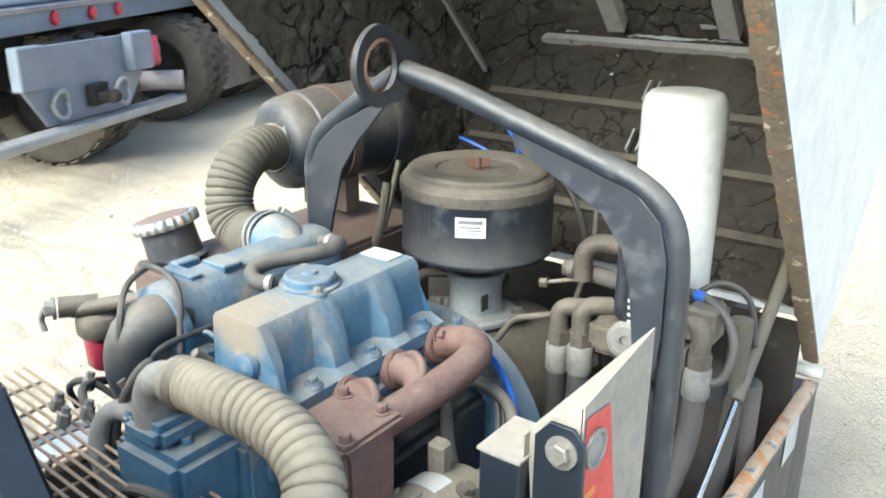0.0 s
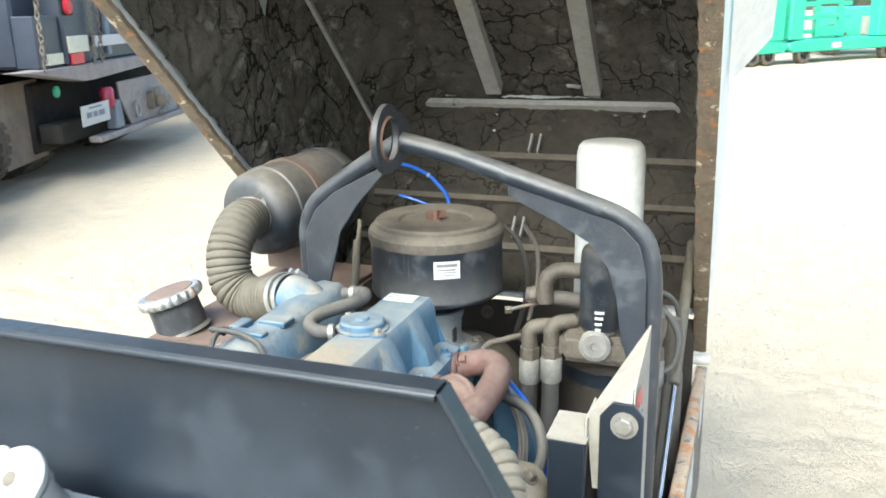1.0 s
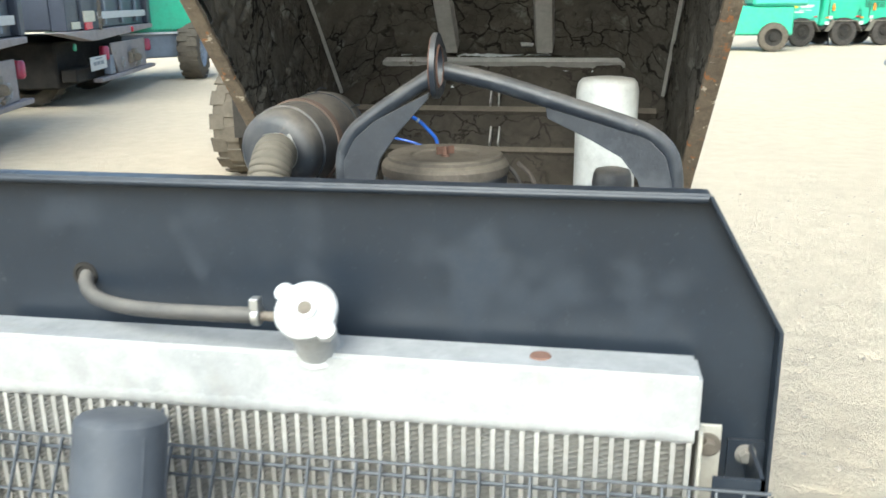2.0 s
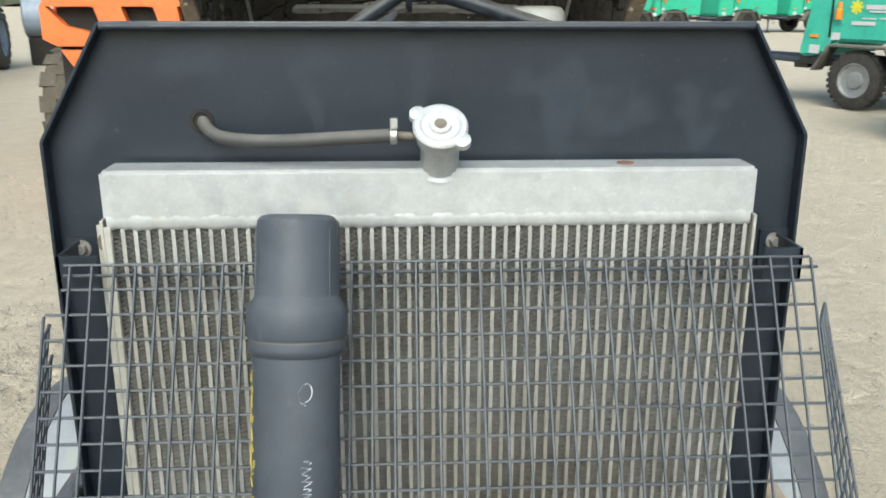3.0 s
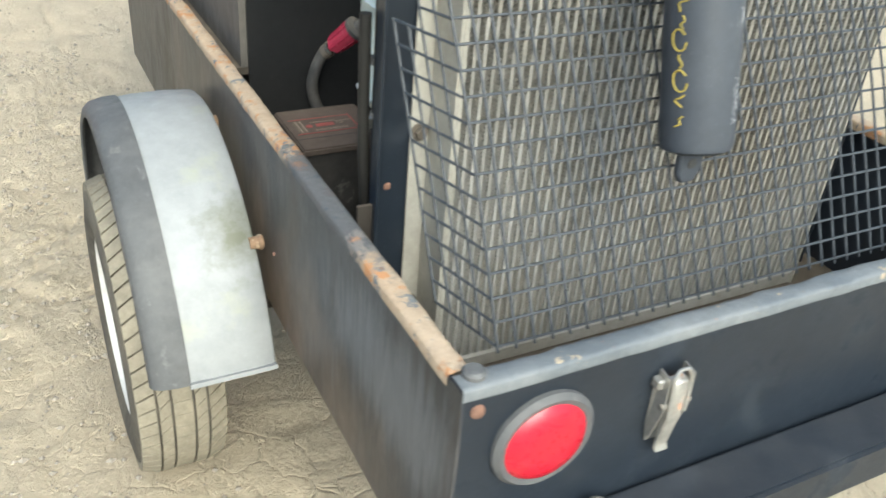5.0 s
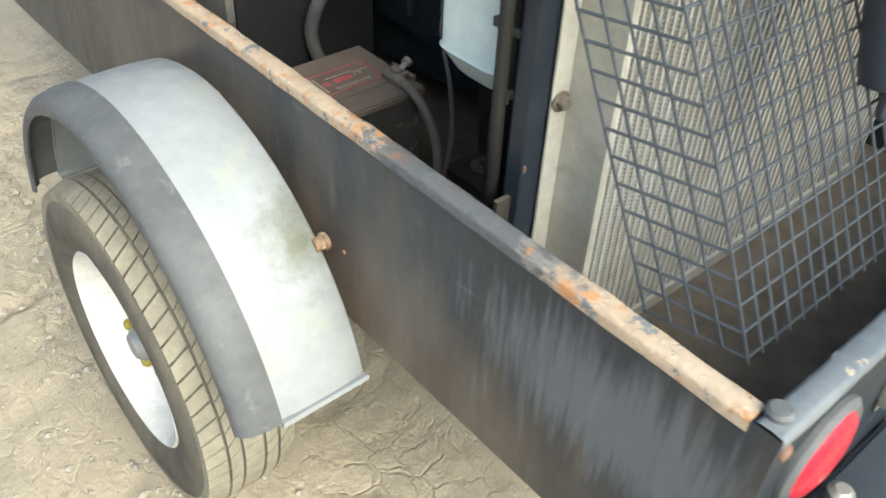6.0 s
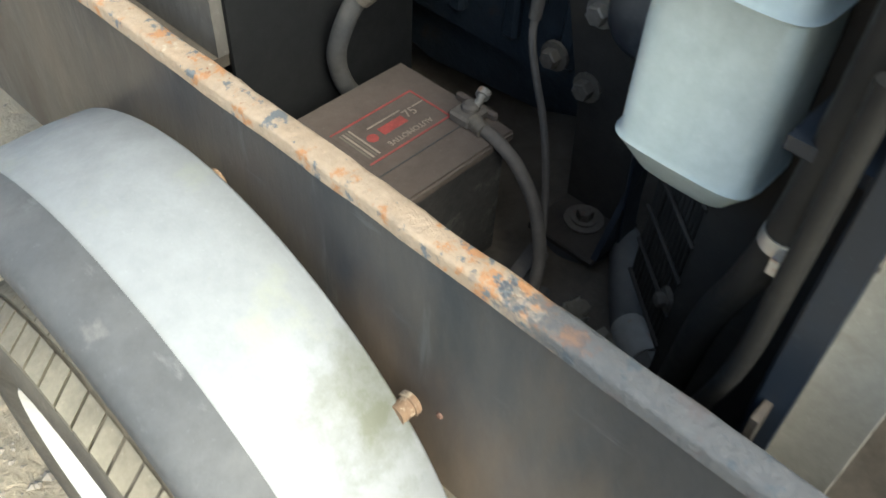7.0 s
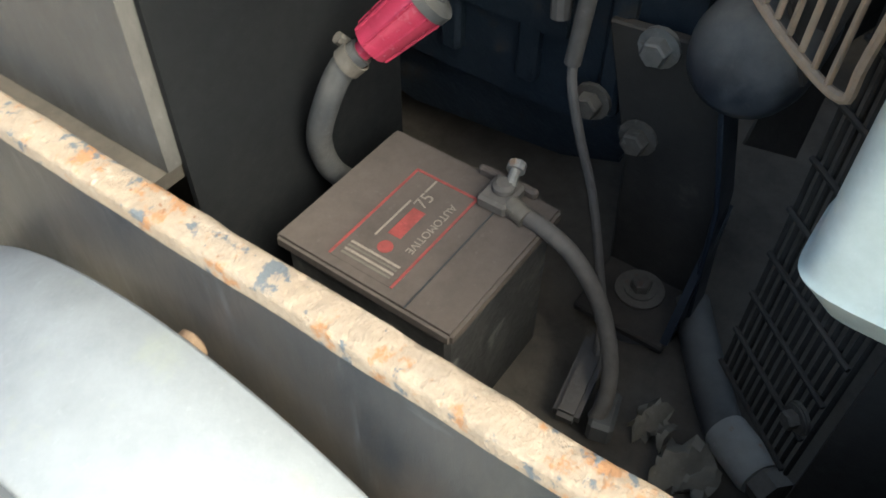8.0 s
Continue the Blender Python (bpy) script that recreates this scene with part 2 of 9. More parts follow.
m_line = M("grimy_line", (0.050, 0.052, 0.055), (0.085, 0.080, 0.074), 14, 0.65, bump=0.3, bscale=110, grime=0.5, dust=0.5, dcol=(0.22, 0.19, 0.15), spec=0.25)
# far darker than the head's blue, with brown dirt patches and dust on top
m_bluedark = M("near_black_blue_paint", (0.007, 0.012, 0.018), (0.014, 0.022, 0.031), 7, 0.42, bump=0.9, bscale=38, patch=[((0.042, 0.036, 0.030), 0.58), ((0.085, 0.08, 0.072), 0.69)], pscale=22, pedge=0.12, dust=0.5, dcol=(0.10, 0.085, 0.07), spec=0.35)
m_manif = M("oxidised_cast_iron", (0.115, 0.060, 0.052), (0.165, 0.096, 0.082), 12, 0.8, bump=0.8, bscale=110, grime=0.5, dust=0.5, dcol=(0.30, 0.235, 0.19), spec=0.20)
m_hose = M("dusty_hose", (0.150, 0.130, 0.100), (0.100, 0.086, 0.067), 12, 0.85, bump=0.5, bscale=120, grime=0.6, dust=0.5, dcol=(0.24, 0.205, 0.158), spec=0.20)
m_hosed = M("dark_dusty_hose", (0.09, 0.080, 0.064), (0.13, 0.115, 0.09), 12, 0.8, bump=0.3, bscale=90, grime=0.4, dust=0.5, dcol=(0.25, 0.22, 0.17), spec=0.20)
m_hosek = M("black_rubber_hose", (0.010, 0.010, 0.010), (0.022, 0.021, 0.019), 9, 0.55, bump=0.15, bscale=70, patch=[((0.06, 0.048, 0.036), 0.66)], pscale=12, pedge=0.1, spec=0.22)
m_hoseb = M("black_hose", (0.035, 0.035, 0.035), (0.07, 0.065, 0.06), 9, 0.6, bump=0.1, dust=0.6, dcol=(0.2, 0.18, 0.15))
m_can = M("black_canister", (0.012, 0.016, 0.023), (0.026, 0.032, 0.041), 6, 0.40, bump=0.2, bscale=50, patch=[((0.075, 0.078, 0.082), 0.55), ((0.15, 0.12, 0.09), 0.64)], pscale=16, pedge=0.14, dust=0.8, dcol=(0.27, 0.23, 0.18))
m_canlid = M("dusty_lid", (0.15, 0.13, 0.105), (0.11, 0.095, 0.08), 10, 0.85, bump=0.4, bscale=70, grime=0.5, dust=0.7, dcol=(0.25, 0.215, 0.165), spec=0.15)
m_bar = M("painted_lift_bar", (0.012, 0.016, 0.024), (0.030, 0.036, 0.046), 9, 0.36, bump=0.3, bscale=80, patch=[((0.045, 0.050, 0.058), 0.55), ((0.17, 0.155, 0.135), 0.67), ((0.16, 0.08, 0.05), 0.70)], pscale=20, pedge=0.09, dust=0.45, dcol=(0.30, 0.26, 0.21))
m_rustring = M("rusty_edge", (0.20, 0.105, 0.070), (0.14, 0.080, 0.058), 14, 0.85, bump=0.5, bscale=90)
m_steel = M("dull_steel", (0.40, 0.39, 0.37), (0.27, 0.25, 0.22), 12, 0.45, metal=0.7, patch=[((0.25, 0.15, 0.09), 0.63)], pscale=20, dust=0.4)
m_zinc = M("zinc_latch", (0.58, 0.57, 0.54), (0.42, 0.41, 0.38), 14, 0.38, metal=0.75, patch=[((0.38, 0.19, 0.10), 0.60)], pscale=22)
m_chrome = M("polished_rod", (0.7, 0.71, 0.72), None, 10, 0.15, metal=1.0)
m_filter = M("white_filter_paint", (0.66, 0.67, 0.65), (0.58, 0.59, 0.56), 6, 0.4, bump=0.04, dust=0.55, dcol=(0.42, 0.35, 0.26))
m_greycast = M("grey_casting", (0.24, 0.232, 0.215), (0.17, 0.162, 0.148), 12, 0.65, bump=0.5, bscale=80, grime=0.6, dust=0.6, dcol=(0.30, 0.255, 0.20))
m_fbolt = M("tan_rusty_bolt", (0.30, 0.20, 0.12), (0.20, 0.12, 0.07), 20, 0.8, bump=0.5, bscale=120, patch=[((0.36, 0.28, 0.19), 0.58)], pscale=40)
m_brass = M("dusty_fitting", (0.155, 0.132, 0.105), (0.105, 0.088, 0.070), 16, 0.6, metal=0.3, bump=0.5, bscale=110, grime=0.6, patch=[((0.16, 0.08, 0.05), 0.64)], pscale=30, dust=0.6, dcol=(0.235, 0.20, 0.155))
m_skirt = M("grimy_steel_sheet", (0.075, 0.068, 0.060), (0.11, 0.10, 0.088), 5, 0.7, bump=0.4, bscale=45, grime=0.6, patch=[((0.15, 0.125, 0.10), 0.60)], pscale=7, pedge=0.2, stretch=(1, 1, 0.5))
m_tank = M("rusty_tank", (0.085, 0.06, 0.048), (0.14, 0.095, 0.07), 6, 0.7, bump=0.3, bscale=50, dust=0.6, dcol=(0.26, 0.18, 0.14))
m_foam = M("sooty_foam", (0.088, 0.080, 0.068), (0.150, 0.135, 0.112), 7, 0.95, bump=0.9, bscale=120, grime=0.3, patch=[((0.21, 0.20, 0.172), 0.58), ((0.32, 0.30, 0.255), 0.69)], pscale=13, pedge=0.10, spec=0.08)
m_foamf = M("dusty_foam", (0.056, 0.050, 0.041), (0.100, 0.086, 0.069), 7, 0.95, bump=0.8, bscale=110, patch=[((0.22, 0.19, 0.145), 0.63)], pscale=8, pedge=0.12, spec=0.08)
m_strip = M("grey_metal_strip", (0.60, 0.58, 0.54), (0.50, 0.48, 0.44), 8, 0.6, metal=0.25, bump=0.15, patch=[((0.22, 0.18, 0.14), 0.64)], pscale=12)
m_rust = M("flaking_rust_lip", (0.21, 0.165, 0.115), (0.15, 0.115, 0.08), 18, 0.9, bump=1.0, bscale=90, grime=0.5, patch=[((0.50, 0.43, 0.33), 0.60), ((0.30, 0.13, 0.05), 0.60)], pscale=26, pedge=0.03)
m_beige = M("beige_sheet", (0.37, 0.34, 0.295), (0.29, 0.265, 0.225), 8, 0.6, bump=0.15, patch=[((0.26, 0.11, 0.05), 0.66)], pscale=16, pedge=0.03, dust=0.5, dcol=(0.40, 0.35, 0.28))
m_red = M("red_sticker", (0.62, 0.05, 0.05), (0.55, 0.06, 0.06), 9, 0.4)
m_lens = M("red_lens", (0.56, 0.010, 0.032), (0.47, 0.010, 0.028), 9, 0.28)
m_redpl = M("red_translucent", (0.42, 0.035, 0.075), (0.28, 0.03, 0.055), 12, 0.25)
m_label = M("white_label", (0.55, 0.55, 0.53), (0.48, 0.48, 0.46), 20, 0.5)
m_ink = M("dark_ink", (0.05, 0.05, 0.05), None, 20, 0.6)
m_faded = M("faded_ink", (0.20, 0.20, 0.20), None, 20, 0.7)
m_jug = M("milky_plastic", (0.50, 0.57, 0.55), (0.42, 0.48, 0.45), 5, 0.38, bump=0.05, grime=0.15, patch=[((0.42, 0.42, 0.29), 0.58), ((0.24, 0.17, 0.09), 0.69)], pscale=9, pedge=0.15)
m_bat = M("dusty_battery", (0.068, 0.052, 0.042), (0.098, 0.075, 0.060), 9, 0.8, bump=0.25, bscale=80, grime=0.5, dust=0.4, dcol=(0.18, 0.138, 0.11))
m_batside = M("battery_case", (0.018, 0.018, 0.018), (0.06, 0.055, 0.05), 16, 0.55, bump=0.3, patch=[((0.12, 0.115, 0.10), 0.58)], pscale=26)
m_redln = M("faded_red_print", (0.42, 0.07, 0.06), (0.25, 0.06, 0.05), 30, 0.6)
m_tanln = M("faded_tan_print", (0.38, 0.31, 0.24), (0.25, 0.2, 0.16), 30, 0.6)
m_cable = M("dusty_cable", (0.115, 0.098, 0.085), (0.075, 0.065, 0.056), 9, 0.75, bump=0.2, bscale=90, dust=0.4, dcol=(0.19, 0.16, 0.13))
m_bluetube = M("blue_air_line", (0.03, 0.13, 0.60), None, 9, 0.35)
m_green = M("green_machine_paint", (0.045, 0.40, 0.23), (0.055, 0.35, 0.21), 3, 0.4)
m_orange = M("orange_machine_paint", (0.74, 0.155, 0.028), (0.66, 0.14, 0.03), 2, 0.45, patch=[((0.30, 0.13, 0.06), 0.72)], pscale=4)
m_navy = M("dark_truck_paint", (0.035, 0.045, 0.065), (0.06, 0.07, 0.09), 2, 0.4, patch=[((0.16, 0.13, 0.11), 0.66)], pscale=3, pedge=0.15)
m_greyp = M("grey_truck_paint", (0.13, 0.16, 0.20), (0.19, 0.21, 0.24), 2, 0.5, patch=[((0.24, 0.19, 0.15), 0.64)], pscale=3, pedge=0.15)
m_flap = M("muddy_flap", (0.25, 0.212, 0.172), (0.17, 0.142, 0.115), 3, 0.9, bump=0.3, bscale=30, grime=0.3, spec=0.10)
m_glass = M("dark_glass", (0.02, 0.022, 0.025), None, 2, 0.08)
m_dark = M("dark_underbody", (0.018, 0.017, 0.016), (0.04, 0.036, 0.03), 4, 0.8, spec=0.15)
# near-black that holds deep shade in its colour, with faint brown patches
m_pit = M("shade_black", (0.008, 0.009, 0.010), (0.015, 0.015, 0.015), 6, 0.6, bump=0.2, bscale=60, grime=0.15, patch=[((0.035, 0.030, 0.025), 0.66)], pscale=9, pedge=0.2, spec=0.2)
m_galv = M("galvanised_steel", (0.36, 0.36, 0.35), (0.28, 0.28, 0.27), 4, 0.5, metal=0.5)
m_amber = M("amber_lens", (0.8, 0.25, 0.02), None, 9, 0.3)
m_far = M("far_trees", (0.05, 0.065, 0.04), (0.09, 0.10, 0.07), 0.3, 0.95)



def stain(m, at, size, colour, amount=1.0, scale=9.0, soft=0.5, stretch=(1, 1, 1)):
    # a patch of dirt or surviving paint with a ragged edge, at one spot of the thing
    N, L = m.node_tree.nodes, m.node_tree.links
    base = N["Principled BSDF"].inputs["Base Color"]
    src = base.links[0].from_socket
    ge, mp, ln = N.new("ShaderNodeNewGeometry"), N.new("ShaderNodeMapping"), N.new("ShaderNodeVectorMath")
    mp.inputs["Location"].default_value = [-a / s for a, s in zip(at, size)]
    mp.inputs["Scale"].default_value = [1 / s for s in size]
    ln.operation = "LENGTH"
    L.new(ge.outputs["Position"], mp.inputs["Vector"])
    L.new(mp.outputs[0], ln.inputs[0])
    st = N.new("ShaderNodeMapping")
    st.inputs["Scale"].default_value = stretch
    L.new(ge.outputs["Position"], st.inputs["Vector"])
    nz = N.new("ShaderNodeTexNoise")
    nz.inputs["Scale"].default_value, nz.inputs["Detail"].default_value, nz.inputs["Roughness"].default_value = scale, 9.0, 0.68
    L.new(st.outputs[0], nz.inputs["Vector"])
    ad = N.new("ShaderNodeMath")
    ad.operation = "MULTIPLY_ADD"
    L.new(nz.outputs["Fac"], ad.inputs[0])
    ad.inputs[1].default_value = 1.9
    L.new(ln.outputs["Value"], ad.inputs[2])
    mr = N.new("ShaderNodeMapRange")
    for k, v in (("From Min", 1.85), ("From Max", 1.85 - soft), ("To Min", 0.0), ("To Max", amount)):
        mr.inputs[k].default_value = v
    L.new(ad.outputs[0], mr.inputs["Value"])
    mx = N.new("ShaderNodeMix")
    mx.data_type = "RGBA"
    L.new(mr.outputs[0], mx.inputs["Factor"])
    L.new(src, mx.inputs["A"])
    mx.inputs["B"].default_value = (*colour, 1)
    L.new(mx.outputs["Result"], base)


stain(m_rim, (-0.53, 0.02, 0.85), (0.3, 0.21, 0.3), (0.085, 0.100, 0.118), 0.75, 48, 0.35)
stain(m_rim, (-0.53, 0.05, 0.85), (0.3, 0.16, 0.3), (0.035, 0.045, 0.058), 0.6, 75, 0.1, (1, 0.5, 1))
stain(m_cover, (0.02, 0.50, 1.27), (0.09, 0.13, 0.06), (0.27, 0.22, 0.16), 0.9, 16, 0.6)
stain(m_white, (-0.585, 0.300, 0.650), (0.085, 0.10, 0.10), (0.105, 0.108, 0.070), 0.85, 30, 0.8)
stain(m_fin, (0.12, -0.03, 0.88), (0.34, 0.5, 0.27), (0.085, 0.070, 0.050), 0.8, 7, 0.8, (1, 1, 0.4))
stain(m_flat, (0.12, -0.03, 0.88), (0.34, 0.5, 0.27), (0.19, 0.160, 0.118), 0.7, 7, 0.8, (1, 1, 0.4))
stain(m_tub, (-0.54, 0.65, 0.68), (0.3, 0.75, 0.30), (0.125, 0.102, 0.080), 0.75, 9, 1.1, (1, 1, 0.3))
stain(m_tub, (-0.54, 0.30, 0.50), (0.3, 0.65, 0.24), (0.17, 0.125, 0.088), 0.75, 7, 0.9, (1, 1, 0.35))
stain(m_tub, (-0.54, -0.22, 0.72), (0.3, 0.26, 0.12), (0.16, 0.175, 0.195), 0.5, 40, 0.5, (1, 2, 0.15))

def scratches(m, stretch, colour, lo, hi, amount, scale=30.0):
    # fine scuffs drawn out along one direction
    N, L = m.node_tree.nodes, m.node_tree.links
    base = N["Principled BSDF"].inputs["Base Color"]
    src = base.links[0].from_socket
    ge, st, nz, mr, mx = (N.new(k) for k in ("ShaderNodeNewGeometry", "ShaderNodeMapping", "ShaderNodeTexNoise", "ShaderNodeMapRange", "ShaderNodeMix"))
    st.inputs["Scale"].default_value = stretch
    st.inputs["Rotation"].default_value = (radians(24), radians(8), radians(13))
    L.new(ge.outputs["Position"], st.inputs["Vector"])
    nz.inputs["Scale"].default_value, nz.inputs["Detail"].default_value, nz.inputs["Roughness"].default_value = scale, 7.0, 0.66
    L.new(st.outputs[0], nz.inputs["Vector"])
    for k, v in (("From Min", lo), ("From Max", hi), ("To Min", 0.0), ("To Max", amount)):
        mr.inputs[k].default_value = v
    L.new(nz.outputs["Fac"], mr.inputs["Value"])
    mx.data_type = "RGBA"
    L.new(mr.outputs[0], mx.inputs["Factor"])
    L.new(src, mx.inputs["A"])
    mx.inputs["B"].default_value = (*colour, 1)
    L.new(mx.outputs["Result"], base)


scratches(m_tub, (1, 1.0, 0.12), (0.15, 0.155, 0.16), 0.60, 0.74, 0.6, 26)
scratches(m_tub, (1, 0.16, 1.0), (0.12, 0.125, 0.135), 0.64, 0.74, 0.5, 42)
scratches(m_black, (1, 1, 1), (0.075, 0.08, 0.085), 0.67, 0.72, 0.35, 60)
scratches(m_rubber, (1, 0.4, 1), (0.22, 0.22, 0.22), 0.60, 0.74, 0.5, 30)
scratches(m_can, (1, 1, 0.15), (0.13, 0.12, 0.105), 0.62, 0.72, 0.5, 40)
scratches(m_plas, (1, 1, 0.5), (0.12, 0.13, 0.145), 0.63, 0.74, 0.4, 45)
scratches(m_alu, (1, 1, 0.5), (0.36, 0.345, 0.30), 0.58, 0.70, 0.5, 22)
scratches(m_white, (1, 1, 1), (0.22, 0.225, 0.20), 0.66, 0.71, 0.45, 70)


def crackle(m, scale, colour, width, amount):
    # open cracks between dried-out flakes
    N, L = m.node_tree.nodes, m.node_tree.links
    base = N["Principled BSDF"].inputs["Base Color"]
    src = base.links[0].from_socket
    ge, nz, wob, vo, mr, ar, am, mu, mx = (N.new(k) for k in ("ShaderNodeNewGeometry", "ShaderNodeTexNoise", "ShaderNodeVectorMath", "ShaderNodeTexVoronoi", "ShaderNodeMapRange", "ShaderNodeTexNoise", "ShaderNodeMapRange", "ShaderNodeMath", "ShaderNodeMix"))
    nz.inputs["Scale"].default_value, nz.inputs["Detail"].default_value = 14.0, 6.0
    L.new(ge.outputs["Position"], nz.inputs["Vector"])
    wob.operation = "MULTIPLY_ADD"
    wob.inputs[1].default_value = (0.09, 0.09, 0.09)
    L.new(nz.outputs["Color"], wob.inputs[0])
    L.new(ge.outputs["Position"], wob.inputs[2])
    vo.feature = "DISTANCE_TO_EDGE"
    vo.inputs["Scale"].default_value = scale
    L.new(wob.outputs[0], vo.inputs["Vector"])
    for k, v in (("From Min", width * 0.4), ("From Max", width), ("To Min", amount), ("To Max", 0.0)):
        mr.inputs[k].default_value = v
    L.new(vo.outputs["Distance"], mr.inputs["Value"])
    ar.inputs["Scale"].default_value = 5.0
    L.new(ge.outputs["Position"], ar.inputs["Vector"])
    am.inputs["From Min"].default_value, am.inputs["From Max"].default_value = 0.38, 0.52
    L.new(ar.outputs["Fac"], am.inputs["Value"])
    mu.operation = "MULTIPLY"
    L.new(mr.outputs[0], mu.inputs[0])
    L.new(am.outputs[0], mu.inputs[1])
    mx.data_type = "RGBA"
    L.new(mu.outputs[0], mx.inputs["Factor"])
    L.new(src, mx.inputs["A"])
    mx.inputs["B"].default_value = (*colour, 1)
    L.new(mx.outputs["Result"], base)


crackle(m_foam, 10.0, (0.012, 0.011, 0.010), 0.040, 0.9)
crackle(m_foam, 23.0, (0.024, 0.022, 0.019), 0.045, 0.45)
crackle(m_foamf, 12.0, (0.015, 0.013, 0.011), 0.040, 0.8)


def ground_material():
    m = bpy.data.materials.new("dry_dirt")
    m.use_nodes = True
    N, L = m.node_tree.nodes, m.node_tree.links
    b = N["Principled BSDF"]
    tc = N.new("ShaderNodeTexCoord")

    def nz(sc, det, ro=0.6):
        n = N.new("ShaderNodeTexNoise")
        n.inputs["Scale"].default_value, n.inputs["Detail"].default_value, n.inputs["Roughness"].default_value = sc, det, ro
        L.new(tc.outputs["Object"], n.inputs["Vector"])
        r = N.new("ShaderNodeMapRange")
        r.inputs["From Min"].default_value, r.inputs["From Max"].default_value = 0.3, 0.7
        L.new(n.outputs["Fac"], r.inputs["Value"])
        return r.outputs[0], n.outputs["Fac"]

    def mx(f, a, c):
        x = N.new("ShaderNodeMix")
        x.data_type = "RGBA"
        L.new(f, x.inputs["Factor"])
        for s, v in ((x.inputs["A"], a), (x.inputs["B"], c)):
            if isinstance(v, tuple):
                s.default_value = (*v, 1)
            else:
                L.new(v, s)
        return x.outputs["Result"]

    big, mid, fine = nz(0.45, 5), nz(5.0, 7), nz(70.0, 8, 0.75)
    c = mx(big[0], (0.545, 0.463, 0.338), (0.475, 0.398, 0.287))
    d = mx(mid[0], (0.585, 0.502, 0.375), (0.425, 0.358, 0.263))
    h = N.new("ShaderNodeMix")
    h.data_type = "RGBA"
    h.inputs["Factor"].default_value = 0.5
    L.new(c, h.inputs["A"])
    L.new(d, h.inputs["B"])
    e = N.new("ShaderNodeMath")
    e.operation = "MULTIPLY"
    L.new(fine[0], e.inputs[0])
    e.inputs[1].default_value = 0.45
    # dried crust: narrow cracks between small cakes
    wob = N.new("ShaderNodeVectorMath")
    wob.operation = "MULTIPLY_ADD"
    wn_ = N.new("ShaderNodeTexNoise")
    wn_.inputs["Scale"].default_value, wn_.inputs["Detail"].default_value = 11.0, 4.0
    L.new(tc.outputs["Object"], wn_.inputs["Vector"])
    L.new(wn_.outputs["Color"], wob.inputs[0])
    wob.inputs[1].default_value = (0.16, 0.16, 0.0)
    L.new(tc.outputs["Object"], wob.inputs[2])
    crk = N.new("ShaderNodeTexVoronoi")
    crk.feature = "DISTANCE_TO_EDGE"
    crk.inputs["Scale"].default_value = 13.0
    L.new(wob.outputs[0], crk.inputs["Vector"])
    edge = N.new("ShaderNodeMapRange")
    edge.inputs["From Min"].default_value, edge.inputs["From Max"].default_value = 0.0, 0.075
    edge.inputs["To Min"].default_value, edge.inputs["To Max"].default_value = 0.45, 0.0
    L.new(crk.outputs["Distance"], edge.inputs["Value"])
    area = nz(1.9, 5, 0.7)
    crack = N.new("ShaderNodeMath")
    crack.operation = "MULTIPLY"
    L.new(edge.outputs[0], crack.inputs[0])
    L.new(area[0], crack.inputs[1])
    faint = N.new("ShaderNodeMath")
    faint.operation = "MULTIPLY"
    L.new(crack.outputs[0], faint.inputs[0])
    faint.inputs[1].default_value = 0.28
    L.new(mx(faint.outputs[0], mx(e.outputs[0], h.outputs["Result"], (0.33, 0.285, 0.21)), (0.25, 0.21, 0.155)), b.inputs["Base Color"])
    b.inputs["Roughness"].default_value = 0.95
    b.inputs["Specular IOR Level"].default_value = 0.1
    add = N.new("ShaderNodeMath")
    add.operation = "ADD"
    L.new(mid[1], add.inputs[0])
    L.new(fine[1], add.inputs[1])
    dip = N.new("ShaderNodeMath")
    dip.operation = "SUBTRACT"
    L.new(add.outputs[0], dip.inputs[0])
    L.new(crack.outputs[0], dip.inputs[1])
    bp = N.new("ShaderNodeBump")
    bp.inputs["Strength"].default_value, bp.inputs["Distance"].default_value = 0.8, 0.022
    L.new(dip.outputs[0], bp.inputs["Height"])
    L.new(bp.outputs[0], b.inputs["Normal"])
    return m


m_ground = ground_material()

# ---- ground ----
def cracks(a, b, seed):
    """0 on a crack line, 1 on the face of a flake."""
    best, second = 9.0, 9.0
    ia, ib = math.floor(a), math.floor(b)
    for i in (-1, 0, 1):
        for j in (-1, 0, 1):
            h = noise.cell_vector(V((ia + i + 0.5, ib + j + 0.5, seed + 0.5)))
            d = math.hypot(ia + i + 0.5 + 0.9 * (h.x - 0.5) - a, ib + j + 0.5 + 0.9 * (h.y - 0.5) - b)
            if d < best:
                best, second = d, best
            elif d < second:
                second = d
    return second - best


def flake(a, b, seed):
    """Distance to the crack round a flake, and a number of the flake's own."""
    best, second, own = 9.0, 9.0, 0.0
    ia, ib = math.floor(a), math.floor(b)
    for i in (-1, 0, 1):
        for j in (-1, 0, 1):
            h = noise.cell_vector(V((ia + i + 0.5, ib + j + 0.5, seed + 0.5)))
            d = math.hypot(ia + i + 0.5 + 0.9 * (h.x - 0.5) - a, ib + j + 0.5 + 0.9 * (h.y - 0.5) - b)
            if d < best:
                best, second, own = d, best, h.z
            elif d < second:
                second = d
    return second - best, own


